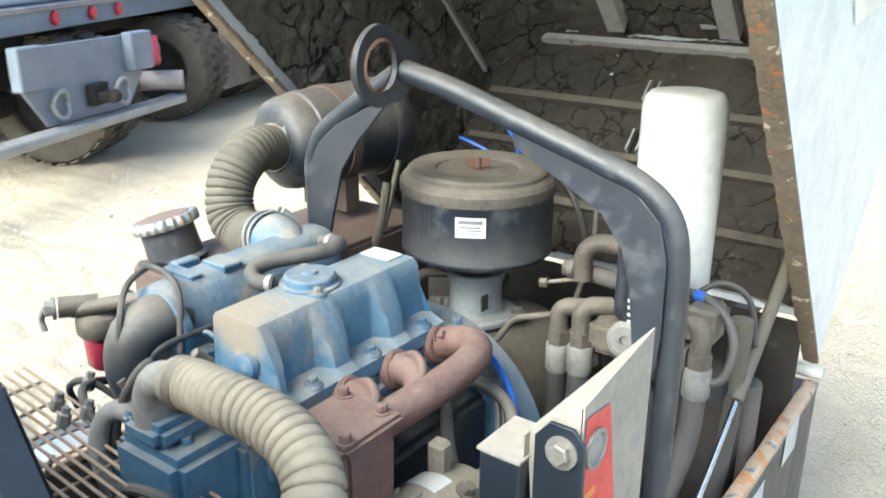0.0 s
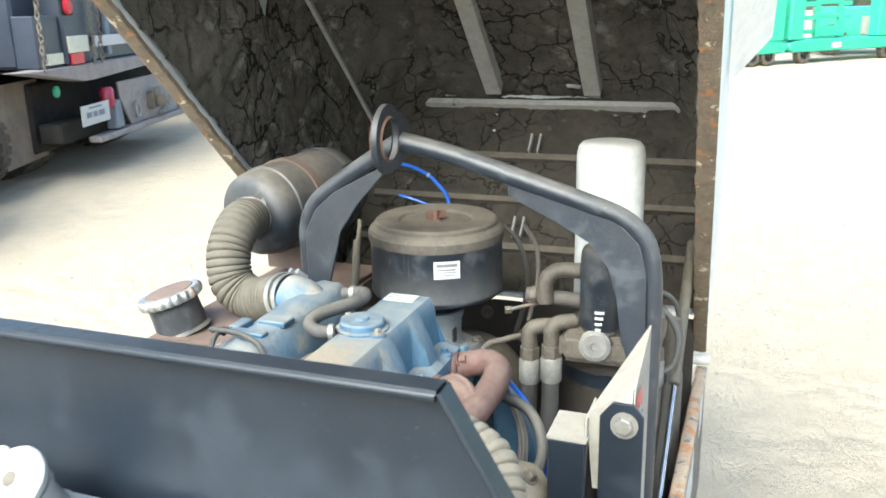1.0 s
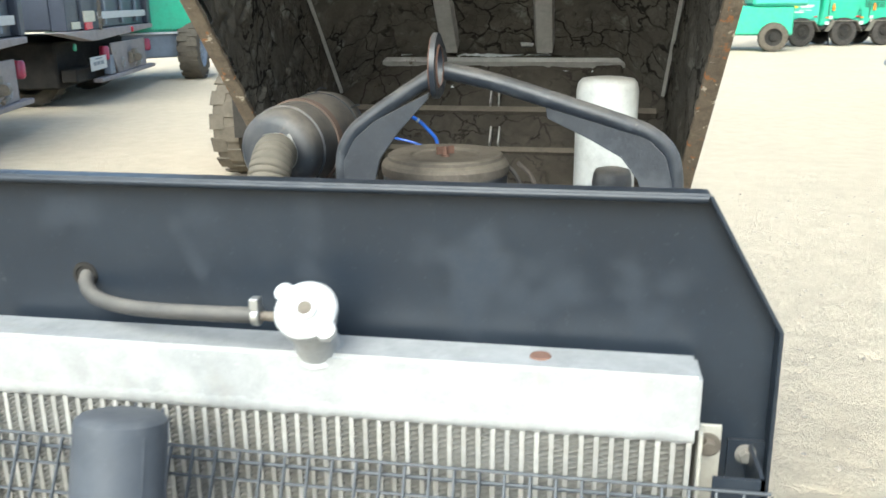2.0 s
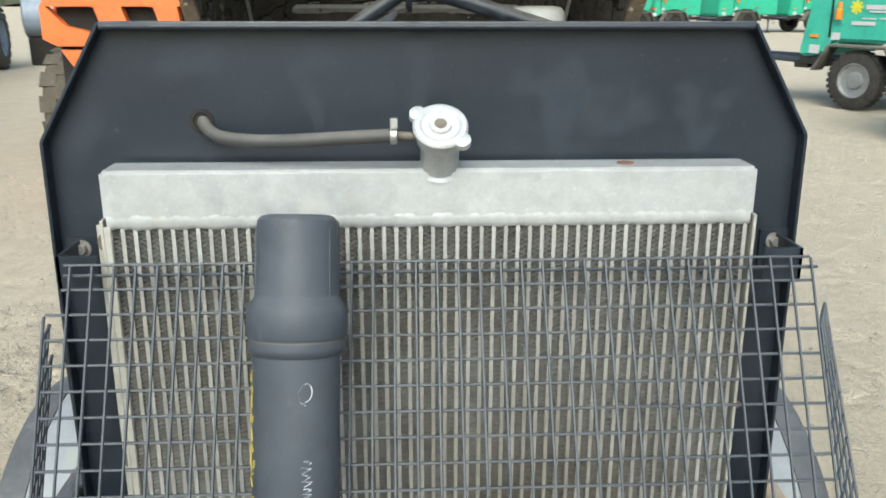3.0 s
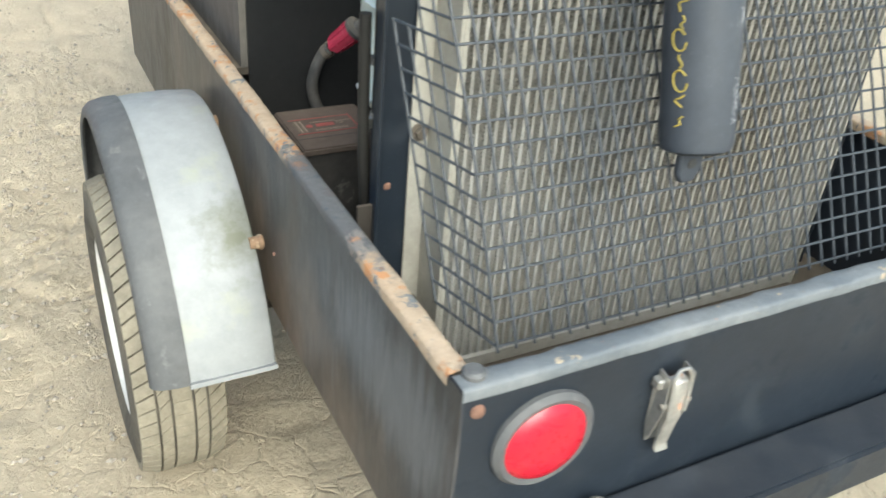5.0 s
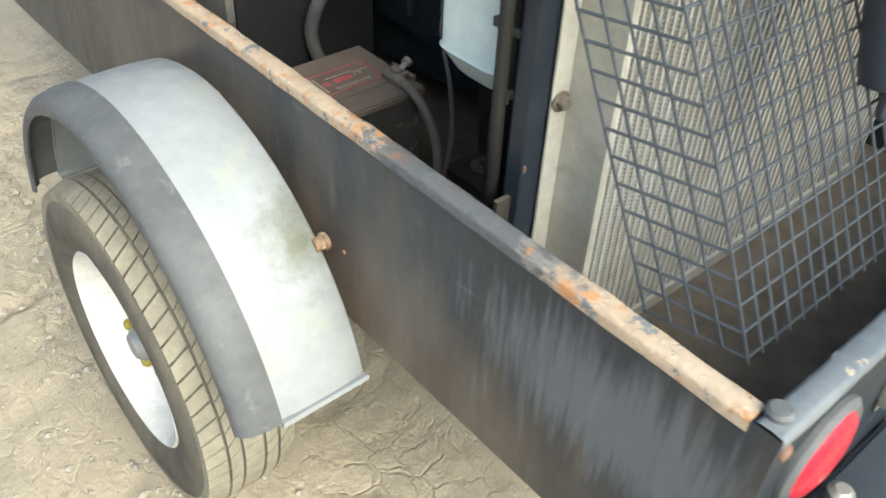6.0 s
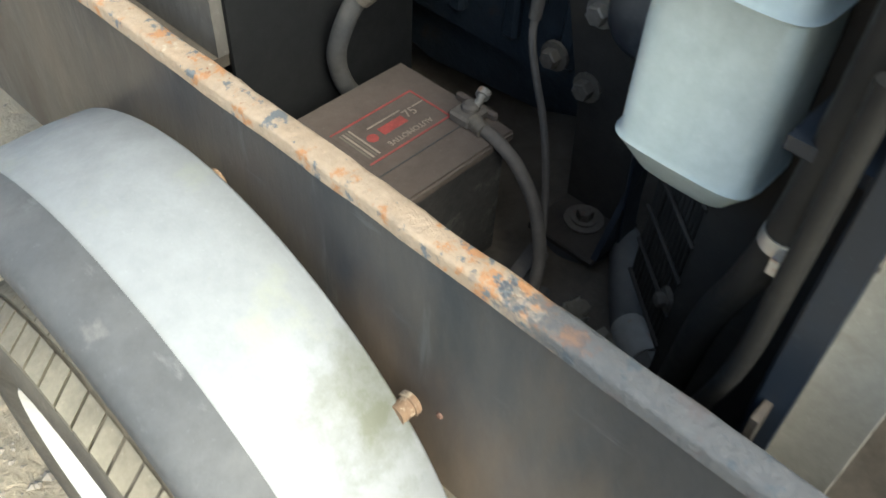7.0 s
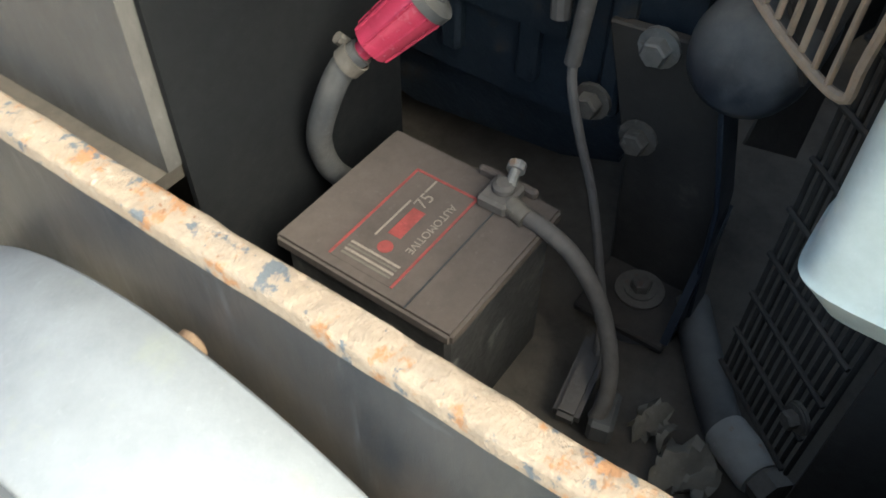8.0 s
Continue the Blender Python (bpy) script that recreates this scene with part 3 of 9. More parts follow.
def ground():
    def axis(lo, hi, fine, coarse, near_lo, near_hi):
        """Fine steps from lo to hi, coarse ones to near_lo and near_hi, then widening to the horizon."""
        mid = list(np.arange(lo, hi, fine))
        up, dn = [hi], [lo]
        s = fine
        while up[-1] < 900:
            s = min(s * 1.15, coarse) if up[-1] < near_hi else s * 1.09
            up.append(up[-1] + s)
        s = fine
        while dn[-1] > -900:
            s = min(s * 1.15, coarse) if dn[-1] > near_lo else s * 1.09
            dn.append(dn[-1] - s)
        return dn[:0:-1] + mid + up

    xs = axis(-2.0, -0.55, 0.0125, 0.035, -3.2, 2.0)
    ys = axis(-0.9, 2.4, 0.0135, 0.035, -1.7, 3.5)
    rows = []
    for y in ys:
        row = []
        for x in xs:
            z = 0.0
            r = math.hypot(x, y - 3)
            if r < 40:
                near = max(0.0, 1 - r / 40)
                z = 0.022 * noise.noise((x * 0.35, y * 0.35, 0)) + 0.006 * noise.noise((x * 1.6, y * 1.6, 3))
                if r < 7:
                    c = noise.cell(V((x * 7, y * 7, 1)))
                    z += 0.008 * noise.noise((x * 9, y * 9, 5)) + 0.004 * abs(noise.noise((x * 22, y * 22, 7)))
                    z -= 0.016 * max(0.0, 0.12 - abs(noise.noise((x * 3.1, y * 3.1, 11)))) / 0.12
                if r < 7 and -2.6 < x < -0.2 and -1.3 < y < 3.0:
                    # broken crust left by tyres: raised cakes with cracks between
                    wob = 0.3 * noise.noise((x * 7, y * 7, 2))
                    on = min(1.0, max(0.0, 0.75 + 1.5 * noise.noise((x * 1.1, y * 0.8, 21))))
                    z += on * 0.017 * (min(1.0, cracks(x * 10 + wob, y * 8.5 + wob, 31) / 0.13) ** 0.7 - 0.7)
                    z += 0.004 * noise.noise((x * 40, y * 40, 9))
                # tyre ruts that run past the compressor
                for cx, ph in ((-1.9, 0.0), (2.6, 1.0), (3.9, 2.0), (-3.6, 0.4)):
                    d = x - cx - 0.16 * (y - 2) - 0.25 * math.sin(y * 0.35 + ph)
                    if abs(d) < 0.22:
                        z -= 0.012 * (1 - (d / 0.22) ** 2) * (1 + 0.4 * math.sin(y * 40 + d * 25))
                z *= near
                if math.hypot(x + 0.71, y - 0.59) < 0.35 or abs(x) < 0.5 and -0.3 < y < 1.6:
                    z = min(z, 0.0) * 0.5
            row.append((float(x), float(y), z - 0.004))
        rows.append(row)
    g = G().surf(rows)
    return solo("ground", g, m_ground, "dry tan dirt yard with tyre ruts and gravel", "ground", "structure", smooth=180)


ground()


def stones():
    rnd = random.Random(4)
    g = G()
    for k in range(11000):
        x, y = (rnd.uniform(-4.5, 4.5), rnd.uniform(-1.5, 7.0)) if k < 5200 else (rnd.uniform(-2.4, -0.6), rnd.uniform(-0.9, 3.2))
        if -0.55 < x < 0.52 and -0.4 < y < 1.7:
            continue
        r = 0.003 + 0.011 * rnd.random() ** 4
        z = 0.022 * noise.noise((x * 0.35, y * 0.35, 0)) * max(0, 1 - math.hypot(x, y - 3) / 40) + 0.006 * noise.noise((x * 1.6, y * 1.6, 3))
        vs = [(x + r * rnd.uniform(0.7, 1.3) * a, y + r * rnd.uniform(0.7, 1.3) * b, z + r * 0.7 * c) for a, b, c in ((1, 0, 0), (0, 1, 0), (-1, 0, 0), (0, -1, 0), (0, 0, 1), (0, 0, -1))]
        g.add(vs, [(0, 1, 4), (1, 2, 4), (2, 3, 4), (3, 0, 4), (1, 0, 5), (2, 1, 5), (3, 2, 5), (0, 3, 5)])
    solo("gravel", g, M("pale_pebbles", (0.36, 0.31, 0.25), (0.25, 0.22, 0.18), 3, 0.9), "loose pale gravel scattered on the dirt", "gravel", "stuff", smooth=0)


stones()

# ---- trailer tub ----
XL, XR, YR, YF, ZT, ZB = -0.54, 0.51, -0.385, 1.64, 0.85, 0.505


def tub():
    t = thing("compressor_tub", (0, 0.6, ZB), "black painted steel tub of a towable compressor, rim chipped and rusty", "compressor body")
    w = 0.004
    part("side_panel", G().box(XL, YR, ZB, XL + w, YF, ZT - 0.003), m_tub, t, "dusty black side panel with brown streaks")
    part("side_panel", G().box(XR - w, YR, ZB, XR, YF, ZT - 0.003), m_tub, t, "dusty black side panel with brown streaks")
    part("rear_panel", G().box(XL + w, YR, 0.535, XR - w, YR + w, ZT - 0.003), m_black, t, "glossy black rear panel, scratched")
    part("front_panel", G().box(XL + w, YF - w, ZB, XR - w, YF, ZT - 0.06), m_inner, t)
    part("side_label", G().box(XR + 0.002, 1.400, 0.765, XR + 0.003, 1.490, 0.842), m_label, t, "faded white side label")
    part("inner_bulkhead", G().box(XL + 0.03, 1.548, 0.55, XR - 0.03, 1.552, 1.014), m_inner, t, "sooty inner bulkhead")
    part("floor_plate", G().box(XL + w, YR + w, 0.53, XR - w, YF - w, 0.545), m_floor, t, "oily black floor plate with dirt")

    def rim(name, a, b, inner, mat, label):
        # a folded lip: flat top with a rounded outer bend and a short downturn
        a, b, i = V(a), V(b), V(inner)
        n = 90
        rows = []
        prof = [(0.0, -0.016), (0.0, -0.004), (0.0015, -0.001), (0.006, 0.0), (0.014, 0.0005), (0.024, 0.0), (0.028, -0.002), (0.029, -0.007), (0.028, -0.018)]
        for k in range(n + 1):
            p = a.lerp(b, k / n)
            row = []
            for j, (s, h) in enumerate(prof):
                d = 0.0016 * noise.noise(p * 38 + V((j * 0.7, 0, 0))) if 2 < j < 7 else 0.0008 * noise.noise(p * 25)
                row.append(p + i * (s - 0.002 + d) + V((0, 0, h + d)))
            rows.append(row)
        part(name, G().surf(rows), mat, t, label, smooth=60)

    rim("rim_lip", (XL, YR + 0.03, ZT), (XL, YF, ZT), (1, 0, 0), m_rim, "rim lip with flaking paint, orange rust and grey primer")
    rim("rim_lip", (XR, YF, ZT), (XR, YR + 0.03, ZT), (-1, 0, 0), m_rim, "rim lip with flaking paint, orange rust and grey primer")
    rim("rim_lip", (XL, YR, ZT + 0.002), (XR, YR, ZT + 0.002), (0, 1, 0), m_rear_rim, "worn grey rear rim lip")
    # rubber bumper stop and rivets at the rear corners
    for x in (XL + 0.022, XR - 0.022):
        part("rubber_stop", G().ring((x, YR + 0.018, ZT), (0, 0, 1), [(0, 0.013), (0.007, 0.013), (0.010, 0.010)], 16), m_rubber, t, "round black rubber stop")
        part("rivet", G().ring((x - 0.002, YR, ZT - 0.032), (0, -1, 0), [(0, 0.009), (0.003, 0.008), (0.005, 0.004)], 12), m_rustring, t, "rusty rivet head")
    # chassis bumper tube across the rear
    part("rear_bumper", G().box(XL + 0.10, YR - 0.085, 0.537, XR + 0.05, YR - 0.004, 0.612), m_black, t, "black square bumper tube, scraped", bevel=0.006, seg=2)
    g = G()
    for i in range(5):
        g.tube([(0.12 + 0.07 * i, YR - 0.0865, 0.590 - 0.004 * i), (0.18 + 0.07 * i, YR - 0.0865, 0.594 - 0.003 * i)], 0.0018, 5)
    part("scrape_mark", g, m_tanln, t, "long bare scrape along the bumper")
    for x in (-0.345, 0.278):
        part("rubber_plug", G().ring((x, YR - 0.026, 0.612), (0, 0, 1), [(0, 0.017), (0.016, 0.015), (0.022, 0.008)], 16), m_steel, t, "worn grey plug on the bumper")
    part("white_sticker", G().box(XR, 0.95, 0.70, XR + 0.0012, 1.28, 0.80), m_label, t, "plain white sticker on the side panel")
    # long frame rails and axle below
    for x in (-0.36, 0.33):
        part("frame_rail", G().box(x - 0.03, YR - 0.02, 0.42, x + 0.03, 2.3, 0.52), m_inner, t)
    part("axle", G().rod((XL - 0.1, 0.59, 0.305), (XR + 0.1, 0.59, 0.305), 0.03), m_inner, t)
    part("drawbar", G().box(-0.06, 1.6, 0.43, 0.04, 3.0, 0.51), m_inner, t)
    part("jack_stand", G().rod((-0.01, 2.7, 0.0), (-0.01, 2.7, 0.7), 0.03), m_inner, t)
    part("small_rivet", G().ring((XL, 0.255, 0.63), (-1, 0, 0), [(0, 0.004), (0.003, 0.003)], 10), m_rustring, t)
    return t


tub()


def tail_lamp(x, z):
    t = thing("tail_lamp", (x, YR, z), "round red tail lamp in a black rubber grommet", "tail lamp", "tail lamps on the rear panel")
    part("grommet", G().ring((x, YR, z), (0, -1, 0), [(0, 0.066), (0.006, 0.066), (0.012, 0.060), (0.010, 0.053), (0.004, 0.053)], 40), m_rubber, t, "black rubber grommet")
    part("lens", G().ring((x, YR, z), (0, -1, 0), [(0, 0.053), (0.010, 0.053), (0.016, 0.047), (0.020, 0.032), (0.0215, 0.012)], 40), m_lens, t, "domed red lens")


tail_lamp(-0.431, 0.75)
tail_lamp(0.405, 0.754)


def latch(x, z1):
    t = thing("draw_latch", (x, YR, z1 - 0.06), "zinc toggle latch with rust, bolted to the rear panel", "latch", "latches on the rear panel")
    y = YR
    part("base_plate", G().prism([(x - 0.021, z1 - 0.02), (x + 0.021, z1 - 0.02), (x + 0.019, z1 - 0.085), (x + 0.014, z1 - 0.115), (x - 0.014, z1 - 0.115), (x - 0.019, z1 - 0.085)], -0.004, "y", y), m_zinc, t, bevel=0.001)
    for s in (-1, 1):
        part("side_cheek", G().prism([(y - 0.003, z1 + 0.0), (y - 0.022, z1 - 0.002), (y - 0.024, z1 - 0.05), (y - 0.012, z1 - 0.10), (y - 0.003, z1 - 0.10)], 0.002, "x", x + s * 0.018 - 0.001), m_zinc, t)
    part("lever", G().prism([(y - 0.012, z1 - 0.006), (y - 0.024, z1 - 0.01), (y - 0.026, z1 - 0.06), (y - 0.018, z1 - 0.113), (y - 0.022, z1 - 0.122), (y - 0.014, z1 - 0.12), (y - 0.012, z1 - 0.07)], 0.020, "x", x - 0.010), m_zinc, t, "bent lever with a rusty tip", bevel=0.0015)
    part("catch_loop", G().tube([(x - 0.012, y - 0.026, z1 - 0.055), (x - 0.012, y - 0.022, z1 - 0.002), (x, y - 0.02, z1 + 0.006), (x + 0.012, y - 0.022, z1 - 0.002), (x + 0.012, y - 0.026, z1 - 0.055)], 0.0025, 8), m_zinc, t)
    part("hook_tab", G().box(x - 0.028, y - 0.016, z1 - 0.022, x - 0.018, y - 0.002, z1 - 0.008), m_zinc, t, bevel=0.002)
    part("pivot_pin", G().rod((x - 0.022, y - 0.02, z1 - 0.045), (x + 0.022, y - 0.02, z1 - 0.045), 0.004, 8), m_steel, t)


latch(-0.26, 0.803)
latch(0.275, 0.812)

# ---- wheels and fenders ----
WY, WZ, WR = 0.59, 0.305, 0.305


def wheel(sx, x_in, x_out):
    t = thing("trailer_wheel", ((x_in + x_out) / 2, WY, 0), "dusty trailer tyre on a white steel wheel with rusty spots", "wheel", "trailer wheels")
    xm, hw = (x_in + x_out) / 2, abs(x_out - x_in) / 2
    prof = [(-hw * 0.82, 0.182), (-hw * 0.98, 0.215), (-hw * 1.02, 0.245), (-hw * 0.95, 0.280), (-hw * 0.78, WR - 0.006), (-hw * 0.55, WR - 0.001), (0, WR), (hw * 0.55, WR - 0.001), (hw * 0.78, WR - 0.006), (hw * 0.95, 0.280), (hw * 1.02, 0.245), (hw * 0.98, 0.215), (hw * 0.82, 0.182)]
    ty = part("tyre", G().ring((xm, WY, WZ), (1, 0, 0), prof, 72, cap=False), m_tyre, t, "dusty black tyre with worn tread", smooth=60)
    # tread blocks: shoulder lugs and ribs
    g = G()
    n = 64
    for k in range(n):
        for side in (-1, 1):
            for a, b, dx in ((0.56, 0.93, 0.0), (0.26, 0.50, 0.35)):
                w0, w1 = 2 * math.pi * (k + dx) / n, 2 * math.pi * (k + dx + (0.86 if a > 0.5 else 0.92)) / n
                sk = 0.055 * side
                vs = []
                for (ww, xx) in ((w0, a), (w1, a), (w1 + sk, b), (w0 + sk, b)):
                    base = WR - 0.003 - (0.011 if xx > 0.8 else 0)
                    for rr in (base - 0.008, base + 0.009):
                        vs.append((xm + side * hw * xx, WY + rr * math.sin(ww), WZ + rr * math.cos(ww)))
                q = [(1, 3, 5, 7), (0, 1, 3, 2)[::1], (2, 3, 5, 4), (4, 5, 7, 6), (6, 7, 1, 0)]
                g.add(vs, q)
    for k in range(n):
        w0, w1 = 2 * math.pi * k / n, 2 * math.pi * (k + 0.97) / n
        vs = []
        for ww, xx in ((w0, -0.2), (w1, -0.2), (w1, 0.2), (w0, 0.2)):
            for rr in (WR - 0.004, WR + 0.005):
                vs.append((xm + hw * xx, WY + rr * math.sin(ww), WZ + rr * math.cos(ww)))
        g.add(vs, [(1, 3, 5, 7), (0, 1, 3, 2), (2, 3, 5, 4), (4, 5, 7, 6), (6, 7, 1, 0)])
    tagged(part("tread", g, m_tread, ty, "dusty tread blocks", smooth=0), kind="stuff")
    o = sx
    rim = part("wheel_rim", G().ring((xm, WY, WZ), (o, 0, 0), [(hw * 0.86, 0.190), (hw * 0.90, 0.186), (hw * 0.82, 0.178), (hw * 0.55, 0.170), (hw * 0.1, 0.164), (hw * 0.05, 0.15), (hw * 0.30, 0.10), (hw * 0.34, 0.075), (hw * 0.20, 0.055), (hw * 0.20, 0.002)], 48, cap=False), m_rimw, t, "white steel rim with chips and rust")
    part("hub_cap", G().ring((xm + o * hw * 0.2, WY, WZ), (o, 0, 0), [(0, 0.034), (0.03, 0.032), (0.042, 0.022)], 24), m_galv, t, "dull metal hub cap")
    for k in range(5):
        w = 2 * math.pi * k / 5 + 0.4
        p = (xm + o * hw * 0.30, WY + 0.062 * math.sin(w), WZ + 0.062 * math.cos(w))
        part("lug_nut", G().ring(p, (o, 0, 0), [(0, 0.012), (0.014, 0.012), (0.02, 0.007)], 6), m_ymark if k in (1, 2) else m_steel, rim, "lug nut daubed yellow" if k in (1, 2) else "")


wheel(-1, -0.625, -0.795)
wheel(1, 0.595, 0.765)


def fender(s, xi, xe, xo):
    """s: side; xi inner edge, xe where the white skin meets the flare, xo outer edge of the flare."""
    t = thing("fender", (xe, WY, 0.44), "white fibreglass fender with a grey rubber flare, stained at its rear", "fender", "trailer fenders")
    cy, cz, R = 0.575, 0.360, 0.418
    a0, a1 = radians(-76), radians(79)
    rows_w, rows_i, rows_f = [], [], []
    n = 56
    for k in range(n + 1):
        w = a0 + (a1 - a0) * k / n
        d = V((0, math.sin(w), math.cos(w)))
        c = V((0, cy, cz))

        def P(x, r):
            return V((x, c.y + d.y * r, c.z + d.z * r))

        ri = R - 0.006 * abs(math.sin(w * 1.5))
        rows_w.append([P(xi, ri - 0.016), P(xi - s * 0, ri - 0.004), P(xi + s * 0.004, ri), P(xi + s * 0.05, ri + 0.003), P(xe - s * 0.03, ri + 0.002), P(xe, ri - 0.001), P(xe, ri - 0.008), P(xi + s * 0.05, ri - 0.006), P(xi + s * 0.006, ri - 0.012)])
        rows_f.append([P(xe - s * 0.002, ri - 0.010), P(xe - s * 0.002, ri + 0.003), P(xe + s * 0.02, ri + 0.002), P(xe + s * 0.045, ri - 0.004), P(xo - s * 0.004, ri - 0.014), P(xo, ri - 0.026), P(xo - s * 0.003, ri - 0.034), P(xo - s * 0.008, ri - 0.032), P(xo - s * 0.010, ri - 0.022), P(xe + s * 0.04, ri - 0.012)])
    part("skin", G().surf(rows_w), m_white, t, "white fibreglass skin with an olive stain", smooth=50)
    part("flare", G().surf(rows_f), m_rubber, t, "scuffed dark grey rubber flare", smooth=50)
    for y, z in ((0.279, 0.643), (0.558, 0.744)):
        part("fender_bolt", G().ring((xi - s * 0.002, y, z), (-s, 0, 0), [(-0.012, 0.011), (0.003, 0.011), (0.0035, 0.0135), (0.010, 0.0135), (0.012, 0.010)], 16), m_fbolt, t, "tan rusty fender bolt")
    # end lips
    for w in (a0, a1):
        d = V((0, math.sin(w), math.cos(w)))
        tang = V((0, math.cos(w), -math.sin(w)))
        c = V((0, cy, cz)) + d * (R - 0.008)
        vs = []
        for x in (xi, xe):
            for r in (-0.016, 0.012):
                for q in (-0.004, 0.004):
                    vs.append(V((x, c.y, c.z)) + d * r + tang * q)
        part("end_lip", G().add(vs, [(0, 1, 3, 2), (4, 6, 7, 5), (0, 4, 5, 1), (2, 3, 7, 6), (0, 2, 6, 4), (1, 5, 7, 3)]), m_white, t)


fender(-1, XL - 0.026, -0.712, -0.772)
fender(1, XR + 0.026, 0.682, 0.742)

# ---- radiator end ----
ZF = 0.545


def baffle():
    t = thing("radiator_baffle", (0, 0.0, ZF), "black sheet steel baffle with clipped corners and folded edges", "baffle panel")
    out = [(-0.47, ZF), (-0.463, 1.372), (-0.383, 1.508), (0.384, 1.508), (0.46, 1.376), (0.468, ZF)]
    part("sheet", G().prism(out, 0.003, "y", 0.022), m_black, t, "satin black sheet with scuffs")
    for (x0, z0), (x1, z1) in zip(out[:-1], out[1:]):
        d = V((x1 - x0, 0, z1 - z0)).normalized()
        nrm = V((d.z, 0, -d.x))
        a, b = V((x0, 0, z0)), V((x1, 0, z1))
        rows = []
        for p in (a, b):
            rows.append([p + V((0, 0.0262, 0)) - nrm * 0.002, p + V((0, 0.0245, 0)) + nrm * 0.001, p + V((0, 0.002, 0)) + nrm * 0.001, p + V((0, 0.001, 0)), p - nrm * 0.0032 + V((0, 0.002, 0)), p - nrm * 0.0032 + V((0, 0.0235, 0))])
        part("folded_edge", G().surf(rows), m_black, t)
    part("rolled_edge", G().rod((-0.382, 0.0035, 1.5055), (0.383, 0.0035, 1.5055), 0.0042, 12), m_black, t, "rounded top edge", smooth=60)
    for x in (-0.492, 0.485):
        # side filler strips that close the gap to the tub walls
        part("side_strip", G().box(min(x, x * 0.955), 0.012, ZF, max(x, x * 0.955), 0.018, 0.84), m_inner, t)
    for x, z in ((0.42, 1.0), (-0.445, 0.86)):
        part("dimple", G().ring((x, 0.022, z), (0, -1, 0), [(0, 0.006), (0.002, 0.004)], 12), m_rustring, t)
    part("grommet", G().ring((-0.278, 0.022, 1.394), (0, -1, 0), [(0, 0.0150), (0.002, 0.0142), (0.0025, 0.0105), (0.001, 0.0095)], 24), m_dark, t, "black rubber grommet")


baffle()

RX, RZT, RZC, RZB, RY0, RY1 = 0.385, 1.347, 1.287, 0.575, -0.048, 0.008


